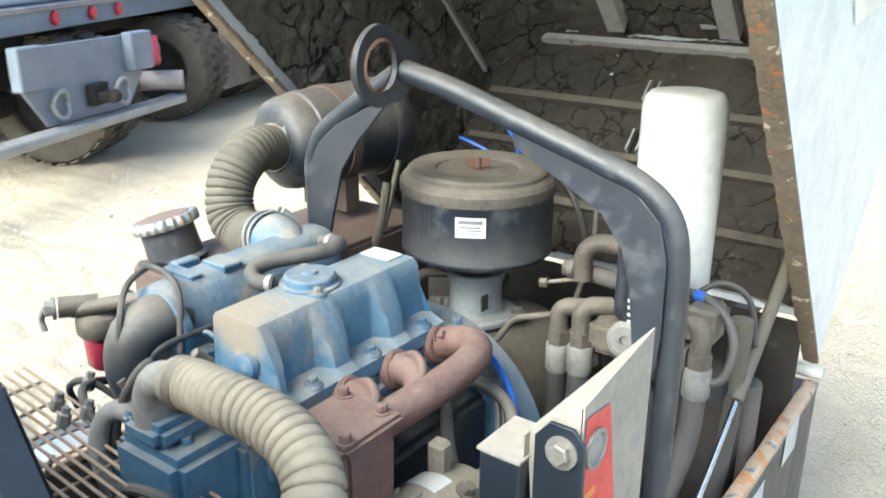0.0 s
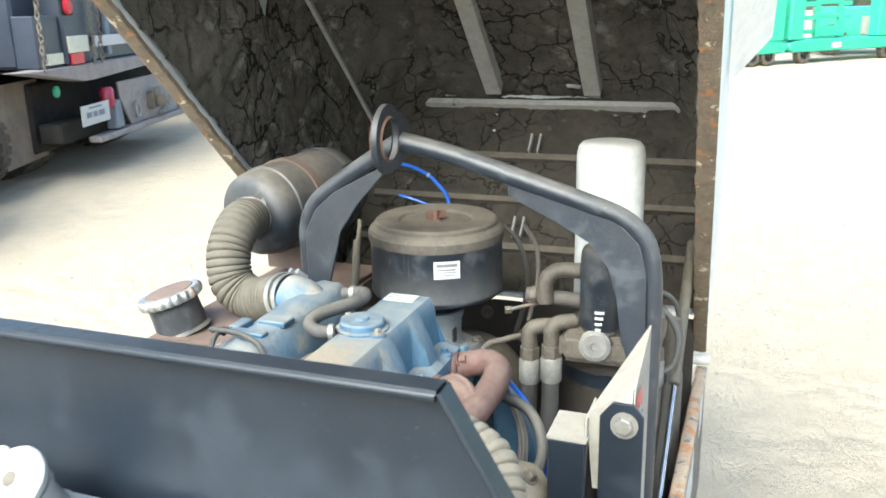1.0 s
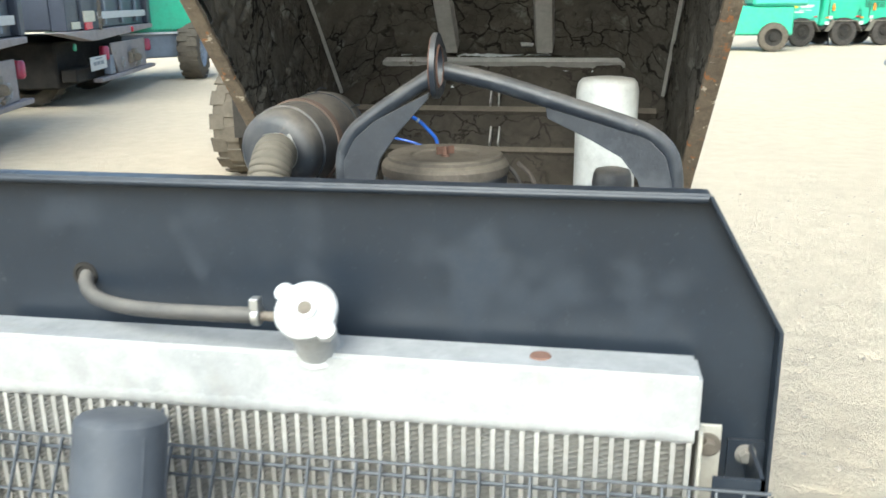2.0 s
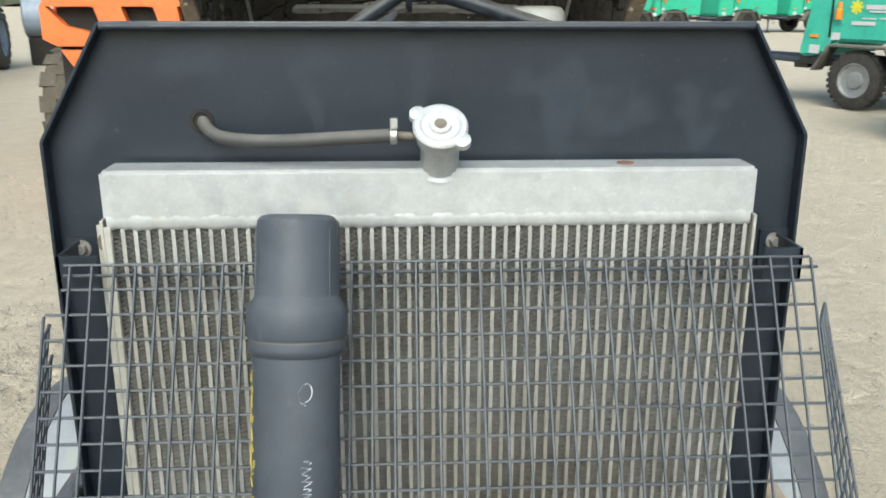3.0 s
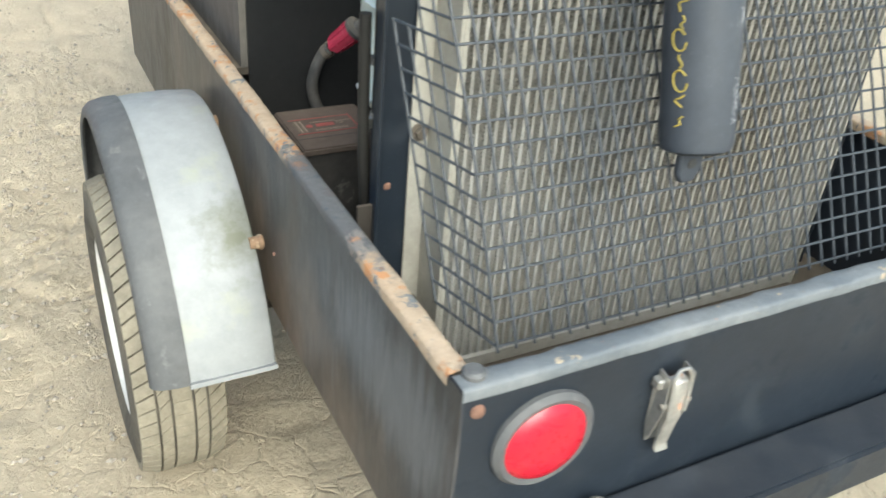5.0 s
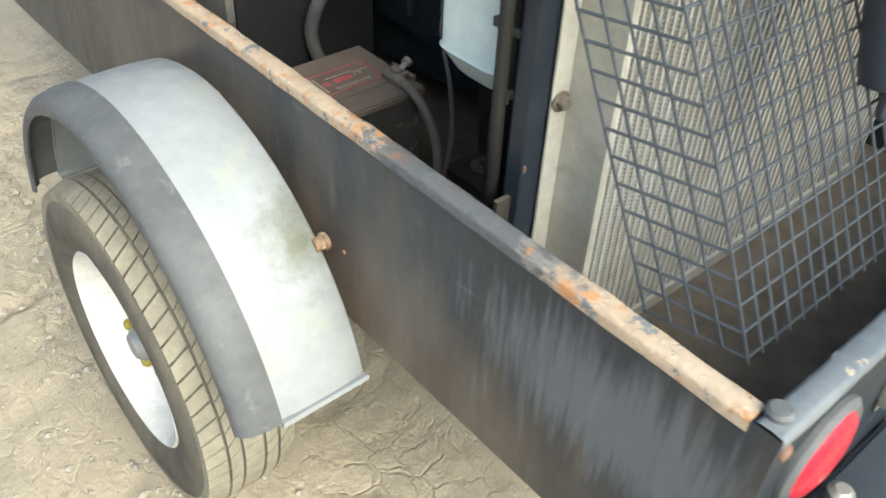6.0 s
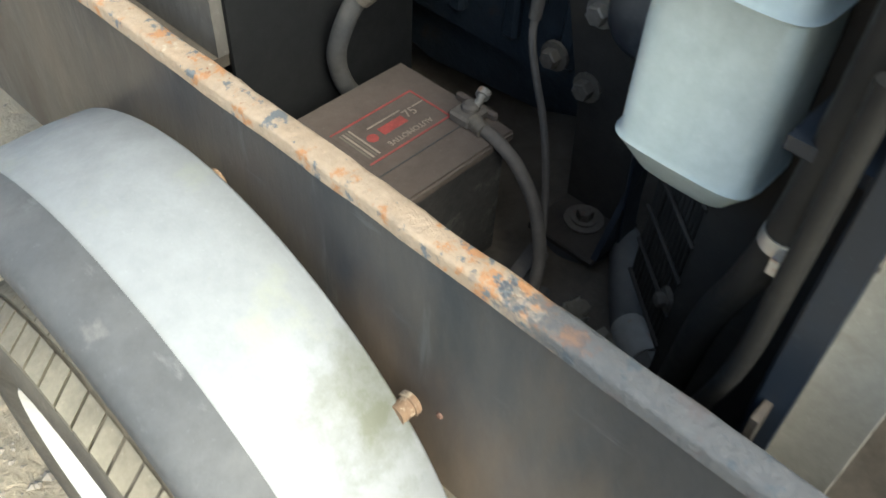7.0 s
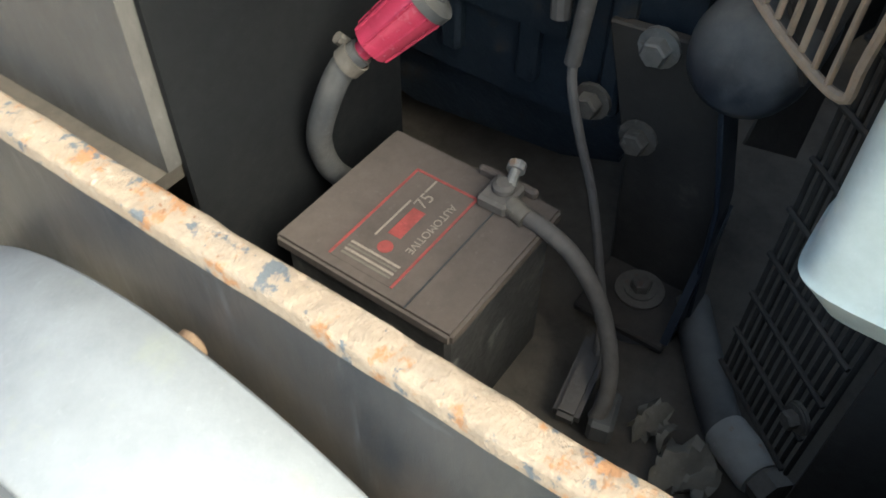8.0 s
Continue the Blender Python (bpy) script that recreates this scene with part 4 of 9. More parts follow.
def radiator():
    t = thing("radiator", (0, -0.02, ZF), "bare aluminium radiator, dusty tubes and fins, welded top tank", "radiator")
    part("top_tank", G().box(-RX, RY0, RZC, RX, RY1, RZT), m_alu, t, "weathered aluminium top tank", bevel=0.004, seg=2)
    n = 150
    rows = []
    for k in range(n + 1):
        x = -RX + 0.004 + (2 * RX - 0.008) * k / n
        r = 0.0034 + 0.0002 * math.sin(k * 2.1) + 0.0006 * noise.noise((x * 45, 0, 0))
        rows.append([V((x, RY0 + 0.003 - r * math.sin(w), RZC + 0.001 + r * 3.2 * math.cos(w))) for w in [math.pi * j / 6 for j in range(7)]])
    part("weld_seam", G().surf(rows), m_alu, t, "lumpy weld seam", smooth=60)
    part("core_backing", G().box(-RX + 0.012, RY0 + 0.013, RZB, RX - 0.012, RY1, RZC), m_fin, t)
    count, x0, x1 = 53, -RX + 0.006, RX - 0.008
    pitch = (x1 - x0) / (count - 1)
    first = part("tube", G().box(x0 - 0.0024, RY0 + 0.003, RZB, x0 + 0.0024, RY1 - 0.004, RZC), m_flat, t)
    for k in range(1, count):
        twin(first, "tube", Matrix.Translation((pitch * k, 0, 0)))
    g = G()
    dz = 0.0030
    steps = int((RZC - RZB) / dz)
    for k in range(count - 1):
        a, b = x0 + pitch * k + 0.0024, x0 + pitch * (k + 1) - 0.0024
        vs, fs = [], []
        for j in range(steps + 1):
            z = RZB + j * dz
            xx = a if j % 2 else b
            vs += [(xx, RY0 + 0.0036, z), (xx, RY0 + 0.0125, z)]
            if j:
                q = 2 * j
                fs.append((q - 2, q - 1, q + 1, q))
        g.add(vs, fs)
    tagged(part("fin_pack", g, m_fin, t, "serrated dusty fins", smooth=0), kind="stuff")
    for s in (-1, 1):
        x = s * RX
        part("side_plate", G().box(min(x, x + s * 0.004), RY0 - 0.001, RZB - 0.03, max(x, x + s * 0.004), 0.0195, RZC + 0.002), m_side, t, "pale aluminium side plate with grime", bevel=0.001)
        part("side_flange", G().box(min(x + s * 0.0045, x + s * 0.032), 0.0155, RZB - 0.03, max(x + s * 0.0045, x + s * 0.032), 0.0195, RZC - 0.02), m_side, t, bevel=0.001)
        if s < 0:
            part("edge_strip", G().box(x, RY0 - 0.001, RZB, x + 0.008, RY0 + 0.003, RZC - 0.006), m_side, t, bevel=0.001)
        for z in (1.245, 0.94, 0.66):
            part("mounting_bolt", G().hexbolt((x + s * 0.019, 0.0155, z), (0, -1, 0), 0.0085, 0.009), m_brass, t, "dirty hex bolt")
    part("bottom_tank", G().box(-RX, RY0, RZB - 0.03, RX, RY1, RZB), m_fin, t, bevel=0.004)
    # filler neck and pressure cap
    cx, cy = 0.007, -0.038
    ax = V((0, -0.68, 0.73)).normalized()
    pc = V((cx, cy - 0.019, RZT + 0.046))
    part("filler_neck", G().ring((cx, cy + 0.008, RZT - 0.002), (0, -0.029, 0.048), [(0, 0.026), (0.004, 0.0225), (0.036, 0.0225), (0.043, 0.027), (0.050, 0.027)], 32), m_alu, t, "aluminium filler neck")
    cap = part("pressure_cap", G().ring(pc, ax, [(0, 0.0290), (0.004, 0.0315), (0.009, 0.0315), (0.0115, 0.029), (0.012, 0.024), (0.0095, 0.021), (0.0095, 0.013), (0.013, 0.0115), (0.0135, 0.006)], 40), m_weld, t, "white-metal pressure cap with brown centre stain")
    for a in (145, -40):
        d = V((math.cos(radians(a)), 0.73 * math.sin(radians(a)), 0.68 * math.sin(radians(a))))
        part("cap_ear", G().ring(pc + ax * 0.002 + d * 0.031, ax, [(0, 0.010), (0.008, 0.010), (0.0095, 0.007)], 16), m_weld, cap)
    part("cap_stain", G().ring(pc + ax * 0.0137, ax, [(0, 0.0072), (0.0008, 0.006)], 16), m_canlid, cap, "brown stained centre")
    part("drain_spot", G().ring((0.232, -0.02, RZT), (0, 0, 1), [(0, 0.011), (0.0015, 0.010)], 16), m_rustring, t, "rusty plug")
    part("overflow_nipple", G().rod((cx - 0.016, cy - 0.014, RZT + 0.038), (cx - 0.052, -0.056, 1.388), 0.005), m_brass, t)
    part("hose_clip", G().ring((cx - 0.049, -0.0555, 1.388), (-1, 0, 0), [(0, 0.0105), (0.008, 0.0105)], 16).box(cx - 0.057, -0.066, 1.396, cx - 0.048, -0.054, 1.408), m_zinc, t, "wire hose clip", bevel=0.001)


radiator()
solo("overflow_hose", G().tube([(-0.043, -0.056, 1.388), (-0.10, -0.048, 1.384), (-0.176, -0.032, 1.378), (-0.225, -0.018, 1.377), (-0.257, -0.002, 1.380), (-0.272, 0.012, 1.389), (-0.278, 0.03, 1.395)], 0.0082, 14, 0.008), m_hoseb, "thin dusty black overflow hose with a bend", "hose")


def guard():
    t = thing("wire_guard", (0, -0.15, ZF), "dark coated wire mesh guard bent round the radiator", "wire guard")
    r, pitch = 0.00185, 0.0252
    zt, zb, yt, yb = 1.240, 0.815, -0.066, -0.300

    def yz(z):
        k = (zt - z) / (zt - zb)
        return yt + (yb - yt) * k - 0.006 * math.sin(math.pi * k)

    def wire(a, b, q=r):
        part("wire", G().rod(a, b, q, 5), m_wire, t, smooth=60)

    xa, xb = -0.446, 0.452
    nx = int(round((xb - xa) / pitch))
    nz = int(round((zt - zb) / (pitch * 0.985)))
    zs = [zt - (zt - zb) * k / nz for k in range(nz + 1)]
    for k in range(nx + 1):
        x = xa + (xb - xa) * k / nx
        top = zs[0] if -0.425 < x else zs[2]
        slack = 0.003 * math.sin(x * 9)
        mid = (top + zb) / 2
        g = G().tube([(x, yz(top) - 0.001, top), (x + slack, yz(mid), mid), (x, yz(zb) - 0.001, zb - 0.006)], r, 5, 0.12)
        part("wire", g, m_wire, t, smooth=60)
    for k, z in enumerate(zs):
        # across the front, and folded back along both wings
        y = yz(z) + 0.0026
        front = (xa if k > 1 else -0.43, y, z), (xb, y, z)
        wire(*front)
        if k > 1:
            if k > 2:
                q = 1.0 if k > 4 else 0.5
                wire((xa, y, z), (xa - 0.026 * q, y + 0.108 * q, z - 0.002), r)
            if k > 2:
                wire((xb, y, z), (xb + 0.045 + 0.0022 * k, y + 0.085 + 0.002 * k, z - 0.004), r)
    for j in (1, 2, 3, 4):
        f = j / 4
        for xe, dx, bl, top in ((xa, -0.026, 0.108, zs[5] if j > 2 else zs[3]), (xb, 0.05, 0.09, zs[3])):
            flare = 1.0 if xe < 0 else 1.65
            wire((xe + dx * f, yz(top) + bl * f, top), (xe + dx * f * flare, yz(zb) + bl * f * (1.0 if xe < 0 else 1.3), zb), r)
    # upper angle brackets from the baffle
    for s, x in ((-1, -0.418), (1, 0.424)):
        part("bracket", G().box(x - 0.024, -0.055, 1.208, x + 0.024, -0.051, 1.248).box(x + s * 0.020, -0.055, 1.208, x + s * 0.024, 0.02, 1.248).box(x - 0.02 + s * 0.02, 0.016, 1.202, x + 0.02 + s * 0.02, 0.020, 1.252), m_black, t, "black angle bracket")
        part("bracket_bolt", G().hexbolt((x + s * 0.018, 0.016, 1.237), (0, -1, 0), 0.007, 0.008), m_steel, t)
    part("stiffener_wire", G().rod((-0.43, -0.066, 1.228), (xb + 0.01, -0.066, 1.228), 0.0022, 6), m_wire, t)


guard()


def doc_tube():
    t = thing("document_tube", (-0.15, -0.2, 0.95), "grey plastic document tube strapped to the wire guard, chalk marks", "document tube")
    top, low = V((-0.147, -0.148, 1.318)), V((-0.154, -0.238, 0.992))
    a = (low - top).normalized()
    ln = (low - top).length
    part("cap", G().ring(top, a, [(-0.002, 0.030), (0.0, 0.0375), (0.004, 0.0415), (0.012, 0.0425), (0.080, 0.0432), (0.084, 0.0445), (0.095, 0.0510), (0.100, 0.0522), (0.124, 0.0525), (0.127, 0.0510)], 48), m_plas, t, "stepped grey cap")
    for k in range(8):
        w = 2 * math.pi * k / 8 + 0.2
        b0, b1 = V((math.cos(w), math.sin(w), 0)) * 0.0425, V((math.cos(w), math.sin(w), 0)) * 0.0432
        part("grip_rib", G().rod(top + a * 0.008 + b0, top + a * 0.080 + b1, 0.0014, 5), m_plas, t)
    part("cap_seam", G().ring(top, a, [(0.1265, 0.0500), (0.1300, 0.0500)], 48), m_canlid, t, "dirty seam")
    part("body", G().ring(top, a, [(0.129, 0.0505), (0.136, 0.0512), (0.141, 0.0500), (0.145, 0.0462), (ln - 0.012, 0.0455), (ln - 0.004, 0.043), (ln, 0.036)], 48), m_plas, t, "scuffed grey tube body")
    part("hanging_tab", G().prism([(-0.176, 0.997), (-0.136, 0.997), (-0.138, 0.962), (-0.146, 0.948), (-0.166, 0.948), (-0.174, 0.962)], 0.012, "y", -0.240), m_plas, t, bevel=0.003)
    part("tab_hole", G().ring((-0.156, -0.241, 0.976), (0, -1, 0), [(0, 0.007), (0.0012, 0.006)], 14), m_ink, t)
    # wiped chalk letters that run down the tube
    rnd = random.Random(3)

    def face(al, h):
        c = top + a * h
        return V((c.x + 0.0466 * math.sin(al), c.y - 0.0466 * math.cos(al), c.z))

    # a looped sign first, then short wiped strokes in a column
    loop = [face(0.30 + 0.15 * math.sin(w), 0.166 + 0.010 * math.cos(w) + 0.003 * w / 6) for w in [2 * math.pi * k / 10 for k in range(11)]]
    part("chalk_mark", G().tube(loop + [face(0.12, 0.185)], 0.0010, 5, 0.004), m_chalk, t, "wiped white chalk mark")
    for h0, h1, al in ((0.186, 0.196, 0.30), (0.202, 0.210, 0.31), (0.216, 0.222, 0.30), (0.236, 0.248, 0.34), (0.250, 0.262, 0.36), (0.264, 0.274, 0.33), (0.276, 0.290, 0.32)):
        pts = [face(al + (0.11 if k % 2 else -0.11) * rnd.uniform(0.5, 1.2), h0 + (h1 - h0) * k / 4) for k in range(5)]
        part("chalk_mark", G().tube(pts, 0.0009 if h0 > 0.23 else 0.0006, 4, 0.004), m_chalk, t, "wiped white chalk mark")
    for h in (0.16, 0.178, 0.20, 0.222, 0.245, 0.265, 0.29):
        al = -1.28 + rnd.uniform(-0.1, 0.05)
        if h in (0.20, 0.245):
            pts = [face(al + 0.20 * math.cos(w), h + 0.012 * math.sin(w)) for w in [2 * math.pi * k / 9 for k in range(9)]]
        else:
            pts = [face(al + rnd.uniform(-0.16, 0.16), h - 0.006 + 0.005 * k) for k in range(4)]
        part("yellow_mark", G().tube(pts, 0.0012, 4, 0.004), m_ymark, t, "scrawled yellow paint mark")
    part("strap", G().ring(top + a * 0.03, a, [(0, 0.0425), (0.004, 0.0425)], 32), m_wire, t)
    part("strap", G().tube([(-0.19, -0.155, 1.26), (-0.2, -0.11, 1.23), (-0.19, -0.09, 1.22)], 0.0025, 6), m_wire, t)


doc_tube()

# ---- hood, swung open ----
HY, HZ, C45 = 1.63, 0.90, math.sqrt(0.5)
HXL, HXR = -0.535, 0.505


def hp(x, u, v):
    """A place on the hood: u along its rim from the hinge, v away from the rim into the hood."""
    return V((x + 0.05 * u * max(0.0, x), HY - C45 * u + C45 * v, HZ + C45 * (u + v)))


def foam_sheet(pt, nrm, s0, s1, t0, t1, step, seed, lift=0.013, cell=11.0):
    rows = []
    ns, ntt = int((s1 - s0) / step), int((t1 - t0) / step)
    for i in range(ns + 1):
        s = s0 + (s1 - s0) * i / ns
        row = []
        for j in range(ntt + 1):
            q = t0 + (t1 - t0) * j / ntt
            wob = 0.35 * noise.noise((s * 9, q * 9, seed))
            e, own = flake(s * cell + wob, q * cell * 0.8 + wob, seed)
            e2 = cracks(s * cell * 2.7 + wob, q * cell * 2.3 - wob, seed + 7)
            keep = 1.0 if noise.noise((s * 3.1, q * 3.1, seed + 2)) > -0.25 else 0.55
            h = lift * keep * (0.45 + 0.9 * own) * min(1, e / 0.05) - 0.0030 * (e2 < 0.07)
            h += 0.006 * noise.noise((s * 6, q * 6, seed + 4)) + 0.0025 * noise.noise((s * 30, q * 30, seed))
            row.append(pt(s, q) + nrm * h)
        rows.append(row)
    return G().surf(rows)


def hood():
    t = thing("hood", (0, HY, HZ), "white clamshell hood, open, with cracked sooty foam lining", "hood")
    U = 2.04
    # outer skins
    sec = [(HXL, 0.0), (HXL, 0.54), (-0.36, 0.72), (0.33, 0.72), (HXR, 0.54), (HXR, 0.0)]
    for (x0, v0), (x1, v1), nm in zip(sec[:-1], sec[1:], ("side_skin", "shoulder_skin", "top_skin", "shoulder_skin", "side_skin")):
        n = V((-(v1 - v0), 0, 0)) if x0 == x1 else None
        rows = [[hp(x0, u, v0), hp(x1, u, v1)] for u in (0.02, U)]
        g = G().surf(rows)
        off = V((0.004, 0, 0)) if x0 == x1 == HXL else V((-0.004, 0, 0)) if x0 == x1 else hp(0, 0, -0.004) - hp(0, 0, 0)
        rows2 = [[p + off for p in row] for row in rows]
        g.surf([r[::-1] for r in rows2])
        part(nm, g, m_hoodw, t, "glossy white hood skin with rust streaks" if nm == "side_skin" else "")
    part("end_skin", G().add([hp(x, U, v) for x, v in sec], [(0, 1, 2, 3, 4, 5)]), m_hoodw, t)
    # front wall behind the rails
    part("front_skin", G().add([hp(HXL, 0.125, 0.04), hp(HXL, 0.145, 0.54), hp(-0.36, 0.155, 0.715), hp(0.33, 0.155, 0.715), hp(HXR, 0.145, 0.54), hp(HXR, 0.125, 0.04)], [(0, 1, 2, 3, 4, 5)]), m_hoodw, t)
    # foam lining
    nv = hp(0, 0, -1) - hp(0, 0, 0)
    nu = hp(0, 1, 0) - hp(0, 0, 0)
    part("side_foam", foam_sheet(lambda u, v: hp(HXL + 0.006, u, v), V((1, 0, 0)), 0.15, U - 0.02, 0.035, 0.535, 0.0095, 3), m_foam, t, "cracked black foam on the side", smooth=50)
    part("side_foam", foam_sheet(lambda u, v: hp(HXR - 0.006, u, v), V((-1, 0, 0)), 0.15, U - 0.02, 0.035, 0.535, 0.02, 5), m_foam, t, "cracked black foam on the side", smooth=50)
    part("top_foam", foam_sheet(lambda u, x: hp(x, u, 0.712), nv, 0.16, U - 0.02, -0.355, 0.325, 0.012, 9), m_foam, t, "cracked sooty foam under the top", smooth=50)
    for s, xa, xb, sd in ((1, HXL + 0.004, -0.357, 13), (-1, HXR - 0.004, 0.327, 17)):
        n = V((0.7 * s, 0, 0)) + nv * 0.7
        part("shoulder_foam", foam_sheet(lambda u, q: hp(xa + (xb - xa) * q / 0.25, u, 0.534 + 0.178 * q / 0.25), n, 0.155, U - 0.02, 0, 0.25, 0.018, sd), m_foam, t, smooth=50)
    part("front_foam", foam_sheet(lambda x, v: hp(x, 0.132 + 0.03 * v, v), nu, HXL + 0.01, HXR - 0.01, 0.05, 0.70, 0.0105, 21, 0.016, 8.0), m_foamf, t, "dusty cracked foam blocks between the rails", smooth=50)
    # corner strips and ribs
    for x, s in ((HXL + 0.012, 1), (HXR - 0.012, -1)):
        g = G()
        for u0, u1 in ((0.20, U - 0.04),):
            a, b = hp(x, u0, 0.528), hp(x, u1, 0.528)
            w = V((0.008 * s, 0, 0)) + nv * 0.020
            o = V((0.010 * s, 0, 0)) - nv * 0.002
            g.surf([[a, a + w, a + w + o, a + o], [b, b + w, b + w + o, b + o]]).add([a, a + w, a + w + o, a + o, b, b + w, b + w + o, b + o], [(0, 1, 2, 3), (7, 6, 5, 4), (3, 0, 4, 7)])
        part("corner_strip", g, m_strip, t, "grey metal corner strip")
    for x in (-0.18, 0.122):
        prof = [(-0.032, 0.0), (-0.024, -0.024), (0.024, -0.024), (0.032, 0.0)]
        n0, n1 = 0.195, U - 0.04
        g = G().surf([[hp(x + a, n0 + (0.03 if abs(a) > 0.03 else 0.0), 0.706 + b) for a, b in prof], [hp(x + a, n1, 0.706 + b) for a, b in prof]])
        g.add([hp(x + a, n0 + (0.03 if abs(a) > 0.03 else 0.0), 0.706 + b) for a, b in prof], [(3, 2, 1, 0)])
        part("rib", g, m_strip, t, "pressed grey metal rib")
    for v, h in ((0.655, 0.018), (0.462, 0.020), (0.315, 0.018), (0.165, 0.020)):
        hw = 0.485 if v < 0.5 else 0.44
        vs = []
        for x in (-hw, hw - 0.02):
            for du, dv in ((-0.01, 0), (0.024, 0), (0.024, h), (0.019, h), (-0.01, h)):
                vs.append(hp(x, 0.14 + 0.03 * v + du, v + dv))
        part("rail", G().add(vs, [(0, 1, 6, 5), (1, 2, 7, 6), (2, 3, 8, 7), (3, 4, 9, 8), (4, 3, 2, 1, 0), (5, 6, 7, 8, 9)]), m_strip if v > 0.6 else m_canlid, t, "dusty metal rail")
    for x, v in ((-0.02, 0.515), (-0.01, 0.37), (-0.018, 0.235)):
        for dx in (-0.016, 0.010):
            c = [hp(x + dx + a, 0.155 + 0.03 * v + b, v + d) for d in (-0.03, 0.03) for b in (0, 0.018) for a in (0, 0.005)]
            part("clip", G().add(c, [(0, 2, 3, 1), (4, 5, 7, 6), (0, 1, 5, 4), (1, 3, 7, 5), (3, 2, 6, 7), (2, 0, 4, 6)]), m_strip, t, "small bent metal clip")
    # torn foil showing on the top lining
    part("foil_tear", G().add([hp(0.05, 0.20, 0.698), hp(0.085, 0.205, 0.697), hp(0.09, 0.225, 0.698), hp(0.045, 0.228, 0.699)], [(0, 1, 2, 3)]), m_chrome, t, "torn silver foil")
    part("foil_tear", G().add([hp(HXL + 0.03, 0.98, 0.36), hp(HXL + 0.032, 0.90, 0.33), hp(HXL + 0.031, 0.93, 0.40), hp(HXL + 0.03, 1.06, 0.43)], [(0, 1, 2, 3)]), m_alu, t, "torn silver foil")
    # rim flanges with flaking rust
    rnd = random.Random(8)
    for x, s in ((HXL, 1), (HXR, -1)):
        rows = []
        n = 220
        for k in range(n + 1):
            u = U * k / n
            j1 = 0.004 * noise.noise((u * 22, s, 0)) + (0.005 * max(0, noise.noise((u * 45, s, 4))))
            w = 0.030 + j1
            rows.append([hp(x, u, 0.006), hp(x - s * 0.0015, u, -0.004), hp(x + s * 0.010, u, -0.0065 + 0.002 * noise.noise((u * 60, 2, s))), hp(x + s * w, u, -0.004 + 0.002 * noise.noise((u * 50, 1, s))), hp(x + s * (w + 0.002), u, 0.004), hp(x + s * 0.010, u, 0.006)])
        part("rim_flange", G().surf(rows), m_rust, t, "rim flange with flaking rust and cream paint", smooth=60)
    part("hinge_bar", G().rod((HXL + 0.02, HY + 0.01, HZ - 0.03), (HXR + 0.012, HY + 0.01, HZ - 0.03), 0.015), m_strip, t, "pale hinge bar")
    # open access flap on the outer side
    c = [hp(HXR + a, u, v) for u in (0.72, 1.30) for v, a in ((0.30, 0.004), (0.42, 0.075))]
    c2 = [p + V((0.004, 0, 0.003)) for p in c]
    part("side_flap", G().add(c + c2, [(0, 1, 3, 2), (4, 6, 7, 5), (0, 4, 5, 1), (2, 3, 7, 6), (1, 5, 7, 3), (0, 2, 6, 4)]), m_hoodw, t, "white side flap")


hood()


def gas_strut(a, b, group):
    a, b = V(a), V(b)
    t = thing("gas_strut", a, "gas strut, dusty grey barrel and bright rod, holding the hood", "gas strut", group)
    d = (b - a).normalized()
    n = (b - a).length
    part("rod", G().rod(a, a + d * n * 0.55, 0.0055), m_chrome, t, "bright rod")
    part("barrel", G().rod(a + d * n * 0.46, b, 0.0125, 16), m_hosed, t, "dusty grey barrel")
    part("end_fitting", G().ring(a - d * 0.012, d, [(0, 0.008), (0.022, 0.008)], 12), m_inner, t)
    part("end_fitting", G().ring(b, d, [(0, 0.008), (0.022, 0.008)], 12), m_inner, t)


gas_strut((0.466, 0.93, 0.80), (0.466, 1.47, 1.235), "hood struts")
gas_strut((-0.492, 1.10, 0.805), (-0.492, 1.60, 1.10), "hood struts")

# ---- engine bay ----
def ridged(r, pitch, depth):
    return lambda s: r - depth * (0.5 + 0.5 * math.cos(2 * math.pi * s / pitch)) ** 9


def worm_clamp(parent, at, axis, r, w=0.012, mat=None):
    a = V(axis).normalized()
    c = part("hose_clamp", G().ring(V(at) - a * w / 2, a, [(0, r), (0, r + 0.0015), (w, r + 0.0015), (w, r)], 28, cap=False), mat or m_steel, parent, "worm-drive hose clamp")
    s = a.orthogonal().normalized()
    if s.z < 0:
        s = -s
    p = V(at) + s * (r + 0.004)
    part("clamp_screw", G().rod(p - a.cross(s) * 0.012, p + a.cross(s) * 0.014, 0.0055, 8), mat or m_steel, c)


